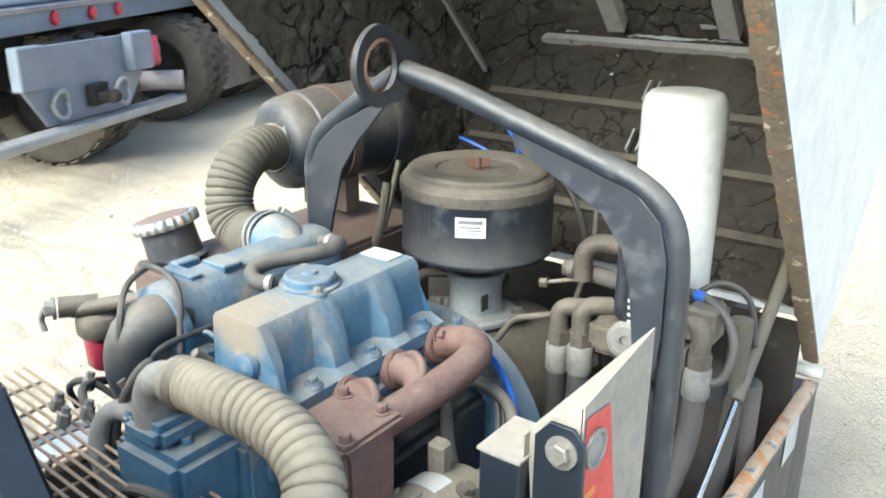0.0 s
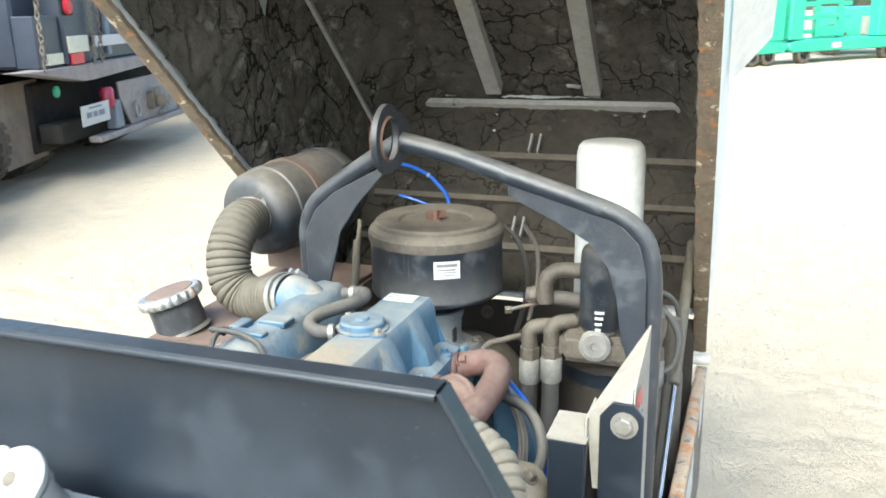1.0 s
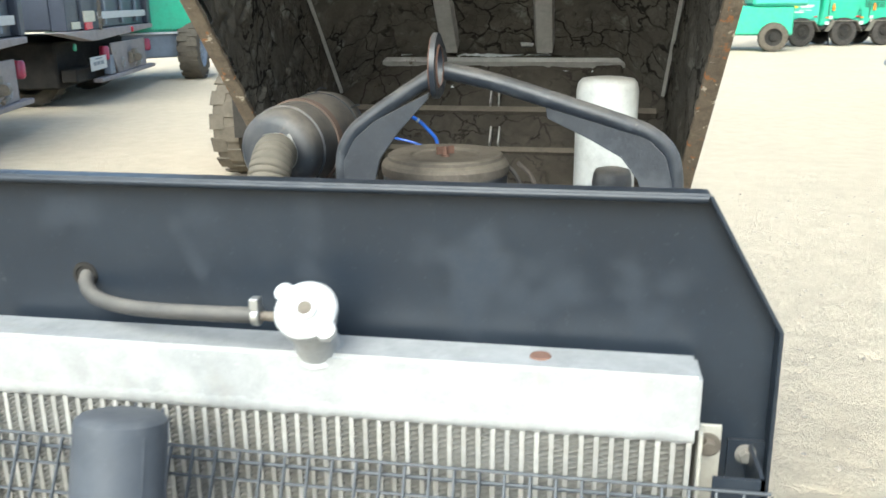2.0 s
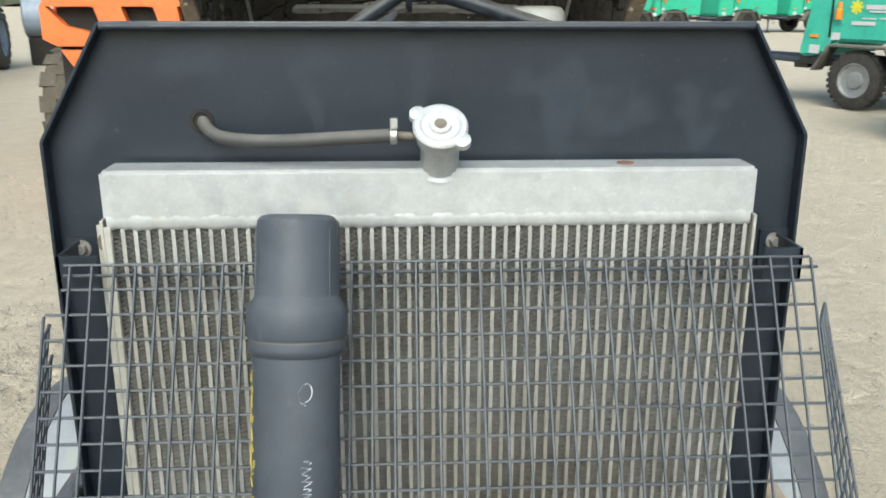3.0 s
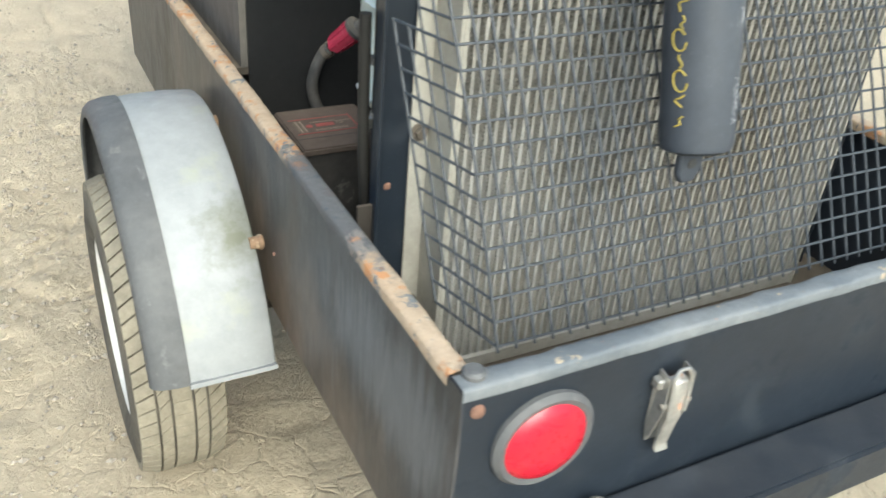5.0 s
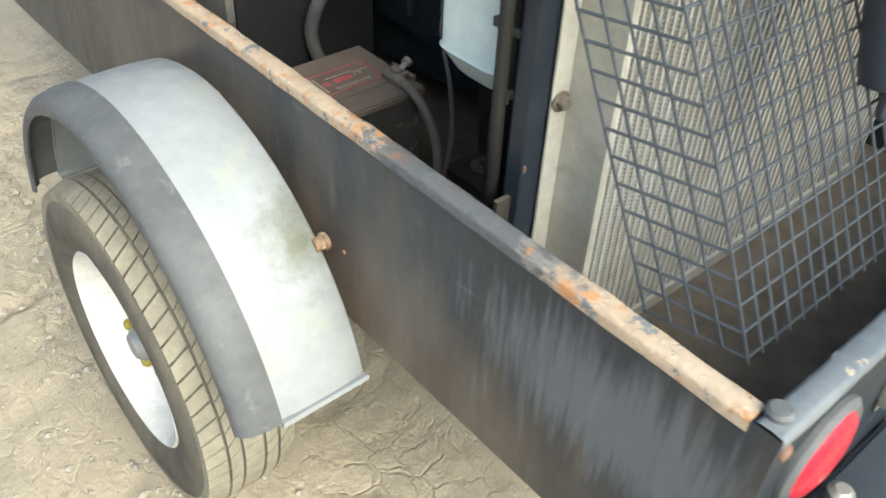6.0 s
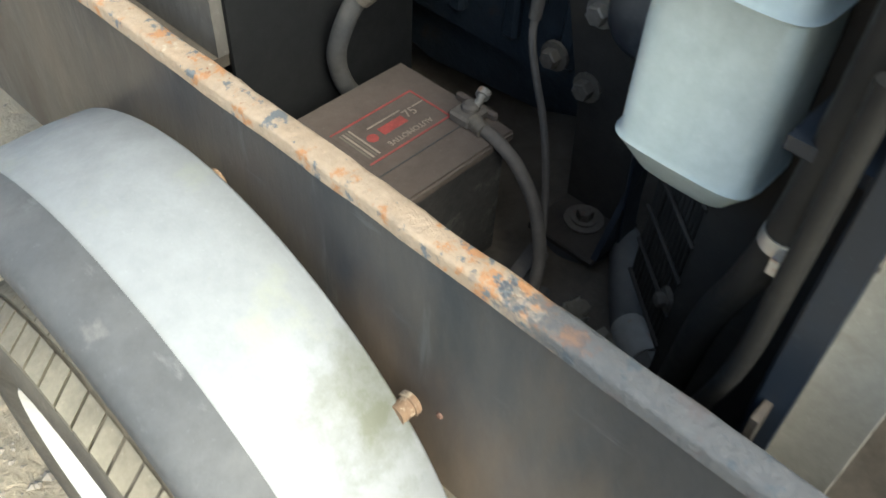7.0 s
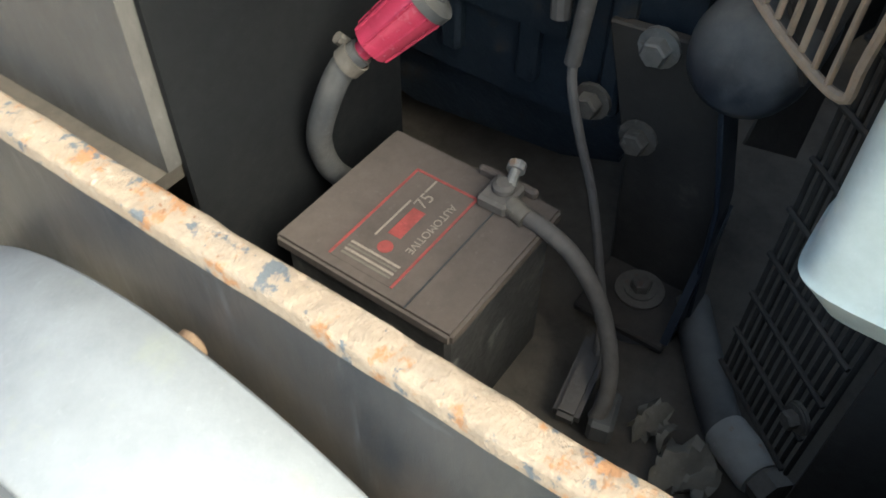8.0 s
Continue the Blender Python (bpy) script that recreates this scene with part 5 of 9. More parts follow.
def engine():
    t = thing("diesel_engine", (0, 0.6, 0.60), "blue four-cylinder diesel engine coated in tan dust", "engine")
    part("block", G().box(-0.128, 0.36, 0.70, 0.165, 0.86, 1.06), m_bluedark, t, "near-black blue cylinder block with brown dirt patches", bevel=0.012, seg=2)
    part("oil_pan", G().prism([(0.40, 0.70), (0.86, 0.70), (0.85, 0.64), (0.70, 0.60), (0.50, 0.62), (0.42, 0.65)], 0.21, "x", -0.10), m_bluedark, t, "near-black blue sump", bevel=0.012, seg=2)
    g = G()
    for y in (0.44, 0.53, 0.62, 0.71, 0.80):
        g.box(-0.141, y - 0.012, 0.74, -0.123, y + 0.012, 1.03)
    part("block_ribs", g, m_bluedark, t, bevel=0.005)
    part("side_cover", G().box(-0.143, 0.48, 0.80, -0.123, 0.78, 0.95), m_bluedark, t, bevel=0.008, seg=2)
    part("cylinder_head", G().box(-0.09, 0.405, 1.06, 0.115, 0.865, 1.165), m_blue, t, "blue cylinder head with dust in its recesses", bevel=0.006, seg=2)
    # port pads and bolt bosses along the exhaust side
    for y in (0.46, 0.555, 0.65, 0.745, 0.84):
        part("port_boss", G().ring((0.100, y, 1.12), (1, 0, 0), [(0, 0.030), (0.018, 0.029), (0.022, 0.025)], 20), m_blue, t)
    for y in (0.43, 0.51, 0.60, 0.70, 0.79, 0.85):
        part("head_bolt", G().hexbolt((0.107, y, 1.165), (0, 0, 1), 0.0085, 0.010), m_blue, t)
    # valve cover with scalloped flanks
    rows = []
    n = 72
    y0, y1 = 0.470, 0.806
    for k in range(n + 1):
        y = y0 + (y1 - y0) * k / n
        ph = ((y - 0.475) / 0.1175) % 1.0
        rec = min(1.0, max(0.0, (0.38 - abs(ph - 0.5)) / 0.13))
        rec = rec * rec * (3 - 2 * rec)
        end = min(1.0, min(k, n - k) / 2.0)
        top = 1.172 + (0.113 if end >= 1 else 0.113 * (0.62 + 0.38 * end ** 0.5))
        xr, xl = 0.098, -0.026
        inset = (1 - end) * 0.010
        yy = y + (inset if k < n / 2 else -inset)
        rows.append([V(p) for p in ((xl - 0.014, y, 1.168), (xl - 0.012, y, 1.182), (xl - 0.002 + inset, yy, 1.19), (xl + 0.003 + inset, yy, top - 0.007), (xl + 0.010 + inset, yy, top), (0.02, yy, top + 0.0005), (xr - 0.036 - inset, yy, top), (xr - 0.029 - inset, yy, top - 0.008), (xr - 0.003 - inset - 0.022 * rec, yy, 1.226 + 0.032 * rec), (xr + 0.003 - 0.026 * rec, y, 1.198), (xr + 0.016, y, 1.188), (xr + 0.018, y, 1.168))])
    g = G().surf(rows)
    g.add(rows[0], [tuple(range(12))]).add(rows[-1], [tuple(range(11, -1, -1))])
    vc = part("valve_cover", g, m_cover, t, "cast blue valve cover, tan dust on its near top", smooth=30)
    for y in (0.535, 0.652, 0.77):
        part("cover_boss", G().ring((0.098, y, 1.168), (0, 0, 1), [(0, 0.017), (0.023, 0.015), (0.026, 0.012)], 18), m_blue, vc)
        part("cover_bolt", G().hexbolt((0.098, y, 1.194), (0, 0, 1), 0.0070, 0.007), m_blue, vc, "dusty bolt")
    part("cover_pad", G().ring((0.045, 0.476, 1.225), (0, -1, 0.12), [(0, 0.020), (0.010, 0.019), (0.012, 0.015)], 18), m_blue, vc)
    part("cover_sticker", G().box(-0.012, 0.755, 1.2865, 0.045, 0.792, 1.2875), m_label, vc, "white sticker with small print")
    for i in range(3):
        part("print_bar", G().box(-0.008, 0.761 + i * 0.010, 1.2876, 0.040 - 0.008 * i, 0.7625 + i * 0.010, 1.288), m_faded, vc)
    cap = part("oil_filler_cap", G().ring((0.012, 0.624, 1.284), (0, 0, 1), [(0, 0.044), (0.004, 0.044), (0.006, 0.038), (0.014, 0.037), (0.017, 0.034), (0.017, 0.012), (0.020, 0.010)], 36), m_blue, t, "blue oil filler cap")
    part("cap_pad", G().ring((0.05, 0.60, 1.284), (0, 0, 1), [(0, 0.014), (0.005, 0.013)], 16), m_blue, cap)
    part("cap_pad", G().ring((-0.028, 0.652, 1.284), (0, 0, 1), [(0, 0.014), (0.005, 0.013)], 16), m_blue, cap)
    for p in ((0.05, 0.60), (-0.028, 0.652)):
        part("cap_screw", G().hexbolt((p[0], p[1], 1.289), (0, 0, 1), 0.006, 0.006), m_steel, cap)
    # intake manifold
    # a cast box with a sloping flank, and a dark elbow that turns down at its front end
    sec = [(-0.058, -0.030), (-0.060, 0.020), (-0.048, 0.046), (-0.020, 0.058), (0.012, 0.055), (0.030, 0.044), (0.052, -0.018), (0.055, -0.052), (0.020, -0.060), (-0.040, -0.058)]
    rows = []
    for y, k in ((0.462, 0.80), (0.468, 0.96), (0.478, 1.0), (0.60, 1.0), (0.72, 0.98), (0.785, 0.94), (0.800, 0.86), (0.806, 0.66)):
        c = V((-0.122 - 0.03 * (y - 0.46), y, 1.236 + 0.03 * (y - 0.46)))
        rows.append([c + V((px * k, 0, pz * k)) for px, pz in sec + sec[:1]])
    im = part("intake_manifold", G().surf(rows).add(rows[0][:-1], [tuple(range(10))]).add(rows[-1][:-1], [tuple(range(9, -1, -1))]), m_blue, t, "blue cast intake manifold", smooth=40)
    part("intake_elbow", G().tube([(-0.118, 0.490, 1.242), (-0.118, 0.464, 1.250), (-0.121, 0.440, 1.246), (-0.126, 0.422, 1.222), (-0.126, 0.416, 1.185), (-0.116, 0.420, 1.140)], 0.038, 28, 0.012, lambda q: 0.0385 - 0.13 * max(0.0, q - 0.07)), m_can, im, "dark dusty intake elbow", smooth=60)
    part("elbow_collar", G().ring((-0.118, 0.478, 1.236), (0.02, -1, 0), [(0, 0.053), (0.012, 0.053), (0.014, 0.050)], 32), m_blue, im)
    part("side_port", G().ring((-0.086, 0.572, 1.232), (1, 0, 0.35), [(0, 0.021), (0.006, 0.021), (0.006, 0.016), (-0.004, 0.015)], 24), m_pit, im, "dark round port")
    part("port_fitting", G().tube([(-0.082, 0.566, 1.236), (-0.068, 0.562, 1.242), (-0.062, 0.575, 1.246), (-0.066, 0.59, 1.240)], 0.0045, 8), m_brass, im)
    part("manifold_runner", G().tube([(-0.192, 0.743, 1.278), (-0.170, 0.738, 1.275), (-0.150, 0.732, 1.266), (-0.130, 0.722, 1.250)], 0.0430, 24), m_blue, im)
    for y in (0.49, 0.58, 0.66, 0.74):
        part("manifold_leg", G().box(-0.115, y - 0.022, 1.13, -0.055, y + 0.022, 1.215), m_blue, im, bevel=0.006)
    g = G().box(-0.175, 0.515, 1.292, -0.11, 0.535, 1.300).box(-0.185, 0.535, 1.285, -0.165, 0.575, 1.300)
    part("manifold_bracket", g, m_blue, im, bevel=0.002)
    part("manifold_bracket", G().box(-0.15, 0.565, 1.292, -0.10, 0.60, 1.302), m_blue, im, bevel=0.002)
    # exhaust manifold
    ex = part("exhaust_manifold", G().tube([(0.112, 0.782, 1.158), (0.140, 0.796, 1.166), (0.172, 0.796, 1.172), (0.198, 0.770, 1.172), (0.206, 0.715, 1.168), (0.204, 0.640, 1.164), (0.196, 0.560, 1.160), (0.190, 0.50, 1.155)], 0.0245, 22, 0.012), m_manif, t, "rusty red-brown cast exhaust manifold", smooth=60)
    for y in (0.782, 0.680, 0.580):
        part("port_flange", G().ring((0.112, y, 1.158), (1, 0, 0.25), [(0, 0.030), (0.012, 0.030), (0.015, 0.026)], 24), m_manif, ex)
        part("flange_nut", G().hexbolt((0.124, y - 0.004, 1.176), (1, 0, 0.45), 0.0085, 0.012), m_manif, ex)
        if y < 0.75:
            part("port_branch", G().tube([(0.112, y, 1.158), (0.136, y - 0.002, 1.166), (0.166, y - 0.012, 1.168), (0.200, y - 0.040, 1.164)], 0.0225, 18, 0.008), m_manif, ex, smooth=60)
            part("branch_rib", G().tube([(0.124, y + 0.012, 1.176), (0.150, y + 0.008, 1.188), (0.180, y - 0.014, 1.186), (0.200, y - 0.045, 1.180)], 0.007, 10, 0.006), m_manif, ex, smooth=60)
    part("outlet_box", G().prism([(0.148, 1.02), (0.234, 1.02), (0.236, 1.16), (0.230, 1.184), (0.148, 1.186)], 0.088, "y", 0.452), m_manif, ex, bevel=0.006, seg=2)
    part("outlet_flange", G().box(0.136, 0.440, 1.180, 0.242, 0.552, 1.193), m_manif, ex, bevel=0.005, seg=2)
    part("outlet_plate", G().box(0.146, 0.442, 1.03, 0.238, 0.451, 1.165), m_manif, ex, bevel=0.012, seg=2)
    for x, y in ((0.152, 0.456), (0.228, 0.456), (0.218, 0.534), (0.152, 0.536)):
        part("outlet_bolt", G().hexbolt((x, y, 1.193), (0, 0, 1), 0.0075, 0.010), m_manif, ex)
    # thermostat housing and front cover
    part("front_cover", G().box(-0.12, 0.325, 0.80, 0.13, 0.37, 1.10), m_blue, t, "blue front gear cover", bevel=0.015, seg=2)
    part("thermostat_housing", G().box(-0.030, 0.318, 1.08, 0.095, 0.44, 1.178), m_blue, t, "blue thermostat housing", bevel=0.012, seg=2)
    part("thermostat_cover", G().box(-0.012, 0.322, 1.178, 0.062, 0.40, 1.210), m_blue, t, bevel=0.010, seg=2)
    part("coolant_elbow", G().tube([(0.022, 0.346, 1.19), (0.022, 0.346, 1.230), (0.042, 0.345, 1.262), (0.086, 0.343, 1.276)], 0.0215, 20, 0.01), m_greycast, t, "pale blue coolant elbow")
    part("bypass_pipe", G().tube([(-0.035, 0.37, 1.165), (-0.075, 0.36, 1.175), (-0.095, 0.345, 1.15), (-0.085, 0.33, 1.10), (-0.06, 0.33, 1.07)], 0.0135, 16, 0.01), m_greycast, t, "dusty bypass pipe")
    for p in ((-0.045, 0.36, 1.175), (0.062, 0.36, 1.175), (0.062, 0.43, 1.175), (-0.022, 0.36, 1.205)):
        part("housing_bolt", G().hexbolt(p, (0, 0, 1), 0.0075, 0.010), m_blue, t)
    # injector lines over the manifold
    for i in range(4):
        y = 0.50 + 0.085 * i
        part("injector_line", G().tube([(-0.02, y, 1.19), (-0.045, y - 0.005, 1.235), (-0.066, y - 0.015, 1.235), (-0.075, y - 0.03, 1.19)], 0.0035, 8), m_blue, t)
    part("fuel_line", G().tube([(-0.055, 0.79, 1.252), (-0.06, 0.70, 1.250), (-0.05, 0.60, 1.250), (-0.055, 0.52, 1.245), (-0.075, 0.44, 1.235), (-0.085, 0.415, 1.21)], 0.0045, 8), m_bluedark, t, "thin blue-grey fuel line")
    part("fuel_line", G().tube([(-0.185, 0.545, 1.285), (-0.175, 0.50, 1.306), (-0.155, 0.445, 1.300), (-0.12, 0.405, 1.27), (-0.115, 0.395, 1.21), (-0.10, 0.39, 1.14)], 0.0045, 8), m_line, t, "steel fuel line looped over the manifold")
    part("fuel_line", G().tube([(-0.195, 0.535, 1.285), (-0.185, 0.49, 1.31), (-0.13, 0.49, 1.308), (-0.085, 0.475, 1.290), (-0.068, 0.455, 1.22)], 0.0045, 8), m_line, t, "steel fuel line looped over the manifold")
    part("fuel_line", G().tube([(-0.085, 0.42, 1.205), (-0.06, 0.405, 1.215), (-0.05, 0.395, 1.235), (-0.055, 0.375, 1.22), (-0.075, 0.36, 1.17), (-0.085, 0.355, 1.12)], 0.006, 10), m_line, t, "grey pipe round the elbow")
    part("sender", G().ring((-0.075, 0.385, 1.175), (-0.4, -0.3, 1), [(0, 0.011), (0.018, 0.011), (0.02, 0.006), (0.034, 0.006)], 12), m_brass, t, "brass sender")
    part("sender", G().ring((-0.02, 0.415, 1.205), (0.2, 0.3, 1), [(0, 0.010), (0.016, 0.010), (0.018, 0.005), (0.03, 0.005)], 12), m_brass, t, "brass sender")
    # breather hose
    part("breather_hose", G().tube([(-0.02, 0.585, 1.288), (-0.045, 0.575, 1.290), (-0.066, 0.588, 1.296), (-0.066, 0.625, 1.300), (-0.040, 0.675, 1.302), (-0.028, 0.715, 1.303), (-0.045, 0.745, 1.300), (-0.085, 0.75, 1.292)], 0.0115, 14, 0.008), m_line, t, "blue-grey breather hose in an S bend")
    part("spring_clip", G().ring((-0.028, 0.582, 1.289), (1, 0.3, 0), [(0, 0.0135), (0.008, 0.0135)], 16), m_steel, t)
    part("spring_clip", G().ring((-0.07, 0.75, 1.295), (1, 0, 0.1), [(0, 0.0135), (0.008, 0.0135)], 16), m_steel, t)
    # flywheel housing, starter and alternator
    part("flywheel_housing", G().ring((0.02, 0.86, 0.93), (0, 1, 0), [(0, 0.20), (0.01, 0.225), (0.05, 0.228), (0.06, 0.22)], 48), m_blue, t, "blue flywheel housing")
    alt = part("alternator", G().ring((0.262, 0.53, 1.02), (0.1, 1, 0), [(0, 0.035), (0.004, 0.058), (0.03, 0.064), (0.075, 0.064), (0.09, 0.060), (0.12, 0.055), (0.135, 0.035), (0.16, 0.03)], 32), m_corr, t, "dusty beige alternator")
    for k in range(10):
        w = 2 * math.pi * k / 10
        part("vent_fin", G().box(-0.004, 0.0, 0.045, 0.004, 0.03, 0.066, pose(0.262, 0.525, 1.02, 0, math.degrees(w), 0)), m_corr, alt)
    part("alternator_ear", G().box(0.235, 0.60, 1.07, 0.262, 0.625, 1.125), m_corr, alt, bevel=0.005)
    part("alternator_bolt", G().hexbolt((0.30, 0.60, 1.075), (0.6, 0, 1), 0.009, 0.012), m_brass, alt)
    part("label", G().ring((0.262, 0.565, 1.02), (0.1, 1, 0), [(0, 0.0648), (0.035, 0.0648)], 32, cap=False), m_filter, alt, "pale worn label band")
    part("wiring_loom", G().tube([(0.14, 0.82, 1.10), (0.18, 0.80, 1.11), (0.25, 0.78, 1.10), (0.29, 0.73, 1.06), (0.29, 0.66, 1.02)], 0.010, 12), m_hoseb, t, "dusty taped wiring loom")
    part("wiring_loom", G().tube([(0.15, 0.76, 1.09), (0.20, 0.70, 1.06), (0.24, 0.66, 1.0), (0.22, 0.60, 0.94)], 0.010, 12), m_cable, t, "dusty taped wiring loom")
    # left flank seen over the battery: mount, bolts, oil filter, dipstick tube
    before = set(t.children_recursive)
    mt = part("engine_mount", G().prism([(0.30, 0.575), (0.40, 0.575), (0.41, 0.72), (0.45, 0.86), (0.34, 0.87), (0.31, 0.74)], 0.012, "x", -0.182), m_inner, t, "black engine mount bracket", bevel=0.002)
    part("mount_flange", G().prism([(0.292, 0.575), (0.297, 0.575), (0.307, 0.74), (0.337, 0.87), (0.331, 0.87), (0.302, 0.74)], 0.034, "x", -0.216), m_black, mt, "worn glossy flange edge", bevel=0.001)
    part("mount_foot", G().box(-0.262, 0.30, 0.573, -0.16, 0.40, 0.583), m_inner, mt, bevel=0.002)
    part("mount_gusset", G().prism([(-0.255, 0.583), (-0.18, 0.583), (-0.18, 0.72)], 0.008, "y", 0.298), m_black, mt)
    part("mount_rubber", G().ring((-0.208, 0.352, 0.545), (0, 0, 1), [(0, 0.050), (0.028, 0.046)], 32), m_rubber, mt)
    part("mount_washer", G().ring((-0.208, 0.352, 0.583), (0, 0, 1), [(0, 0.026), (0.004, 0.026)], 24), m_brass, mt)
    part("mount_bolt", G().hexbolt((-0.208, 0.352, 0.587), (0, 0, 1), 0.011, 0.011), m_brass, mt)
    for y, z in ((0.40, 0.852), (0.452, 0.77), (0.40, 0.752)):
        part("flange_bolt", G().hexbolt((-0.182, y, z), (-1, 0, 0), 0.0125, 0.014), m_steel if z > 0.8 else m_brass, t, "large flange bolt")
    part("oil_filter", G().ring((-0.132, 0.322, 0.888), (-1, -0.05, 0.15), [(0, 0.047), (0.09, 0.047), (0.108, 0.043), (0.118, 0.034), (0.122, 0.015)], 36), m_can, t, "scuffed black spin-on oil filter", smooth=50)
    part("dipstick_tube", G().tube([(-0.19, 0.50, 1.0), (-0.20, 0.49, 0.90), (-0.205, 0.485, 0.86)], 0.009, 10), m_cable, t)
    part("block_boss", G().ring((-0.165, 0.62, 0.86), (-1, 0, 0), [(0, 0.035), (0.02, 0.032), (0.024, 0.026)], 24), m_bluedark, t)
    part("block_boss", G().ring((-0.165, 0.72, 0.90), (-1, 0, 0), [(0, 0.028), (0.025, 0.024)], 20), m_bluedark, t)
    part("key_ring", G().tube([(-0.196, 0.50, 0.93), (-0.202, 0.495, 0.905), (-0.206, 0.497, 0.897), (-0.205, 0.505, 0.905), (-0.199, 0.51, 0.93)], 0.002, 6), m_galv, t)
    for o in set(t.children_recursive) - before:
        o.data.transform(Matrix.Translation((0.034, -0.003, -0.010)))


engine()


def corrugated():
    t = thing("coolant_hose", (0.2, 0.38, 1.2), "thick tan corrugated coolant hose with clamps", "hose")
    pts = [(0.082, 0.343, 1.275), (0.120, 0.341, 1.281), (0.190, 0.329, 1.292), (0.245, 0.327, 1.293), (0.300, 0.316, 1.287), (0.338, 0.298, 1.268), (0.356, 0.265, 1.232), (0.36, 0.215, 1.19), (0.345, 0.12, 1.12), (0.33, 0.03, 1.06)]
    part("tube", G().tube(pts, 0.029, 28, 0.0019, ridged(0.0303, 0.0130, 0.0050)), m_corr, t, "dusty corrugated rubber", smooth=70)
    worm_clamp(t, (0.104, 0.342, 1.277), (1, -0.05, 0.12), 0.0300, 0.016, m_brass)


corrugated()


def intake_hose():
    t = thing("intake_hose", (-0.35, 0.75, 1.25), "ribbed grey-tan air intake hose bent to the manifold", "hose")
    pts = [(-0.395, 0.945, 1.365), (-0.38, 0.89, 1.375), (-0.368, 0.84, 1.365), (-0.365, 0.805, 1.325), (-0.35, 0.79, 1.275), (-0.31, 0.785, 1.250), (-0.262, 0.770, 1.258), (-0.225, 0.754, 1.270), (-0.190, 0.742, 1.278)]
    part("tube", G().tube(pts, 0.042, 28, 0.0019, ridged(0.0435, 0.0125, 0.0055)), m_hosed, t, "dusty ribbed hose", smooth=70)
    worm_clamp(t, (-0.207, 0.748, 1.275), (1, -0.35, 0.25), 0.0445, 0.012, m_zinc)
    worm_clamp(t, (-0.190, 0.742, 1.278), (1, -0.35, 0.2), 0.0435, 0.010, m_zinc)
    worm_clamp(t, (-0.393, 0.935, 1.367), (-0.25, 1, -0.1), 0.0445, 0.012, m_zinc)


intake_hose()


def air_cleaner():
    t = thing("air_cleaner", (-0.385, 1.07, 1.22), "black plastic air cleaner canister on the tank, dusty top", "air cleaner")
    a, b = V((-0.405, 0.952, 1.366)), V((-0.362, 1.235, 1.372))
    d = (b - a)
    n = d.length
    part("body", G().ring(a, d, [(-0.004, 0.030), (-0.002, 0.062), (0.004, 0.078), (0.014, 0.088), (0.03, 0.092), (0.055, 0.093), (0.058, 0.097), (0.17, 0.099), (n - 0.05, 0.100)], 56), m_can, t, "dusty black body", smooth=50)
    part("end_cover", G().ring(a + d.normalized() * (n - 0.05), d, [(0, 0.103), (0.008, 0.105), (0.02, 0.103), (0.05, 0.098), (0.062, 0.085), (0.066, 0.03)], 56), m_can, t, "clipped end cover", smooth=50)
    part("inlet_cuff", G().ring(a + V((0, 0, -0.004)), (-0.05, -1, 0), [(-0.01, 0.05), (0.02, 0.048)], 32), m_can, t)
    c = a + d.normalized() * (n - 0.045)
    for k in range(3):
        w = radians(40 + 50 * k)
        s = V((math.cos(w), 0, math.sin(w)))
        part("wire_clip", G().tube([c + s * 0.106 - d.normalized() * 0.03, c + s * 0.113, c + s * 0.107 + d.normalized() * 0.03], 0.002, 6), m_wire, t)
    part("band", G().ring(a + d.normalized() * 0.12, d, [(0, 0.1), (0.0, 0.102), (0.022, 0.102), (0.022, 0.1)], 48), m_tank, t, "rusty mounting band")
    part("mounting_foot", G().box(-0.44, 1.06, 1.22, -0.32, 1.10, 1.29), m_tank, t)


air_cleaner()


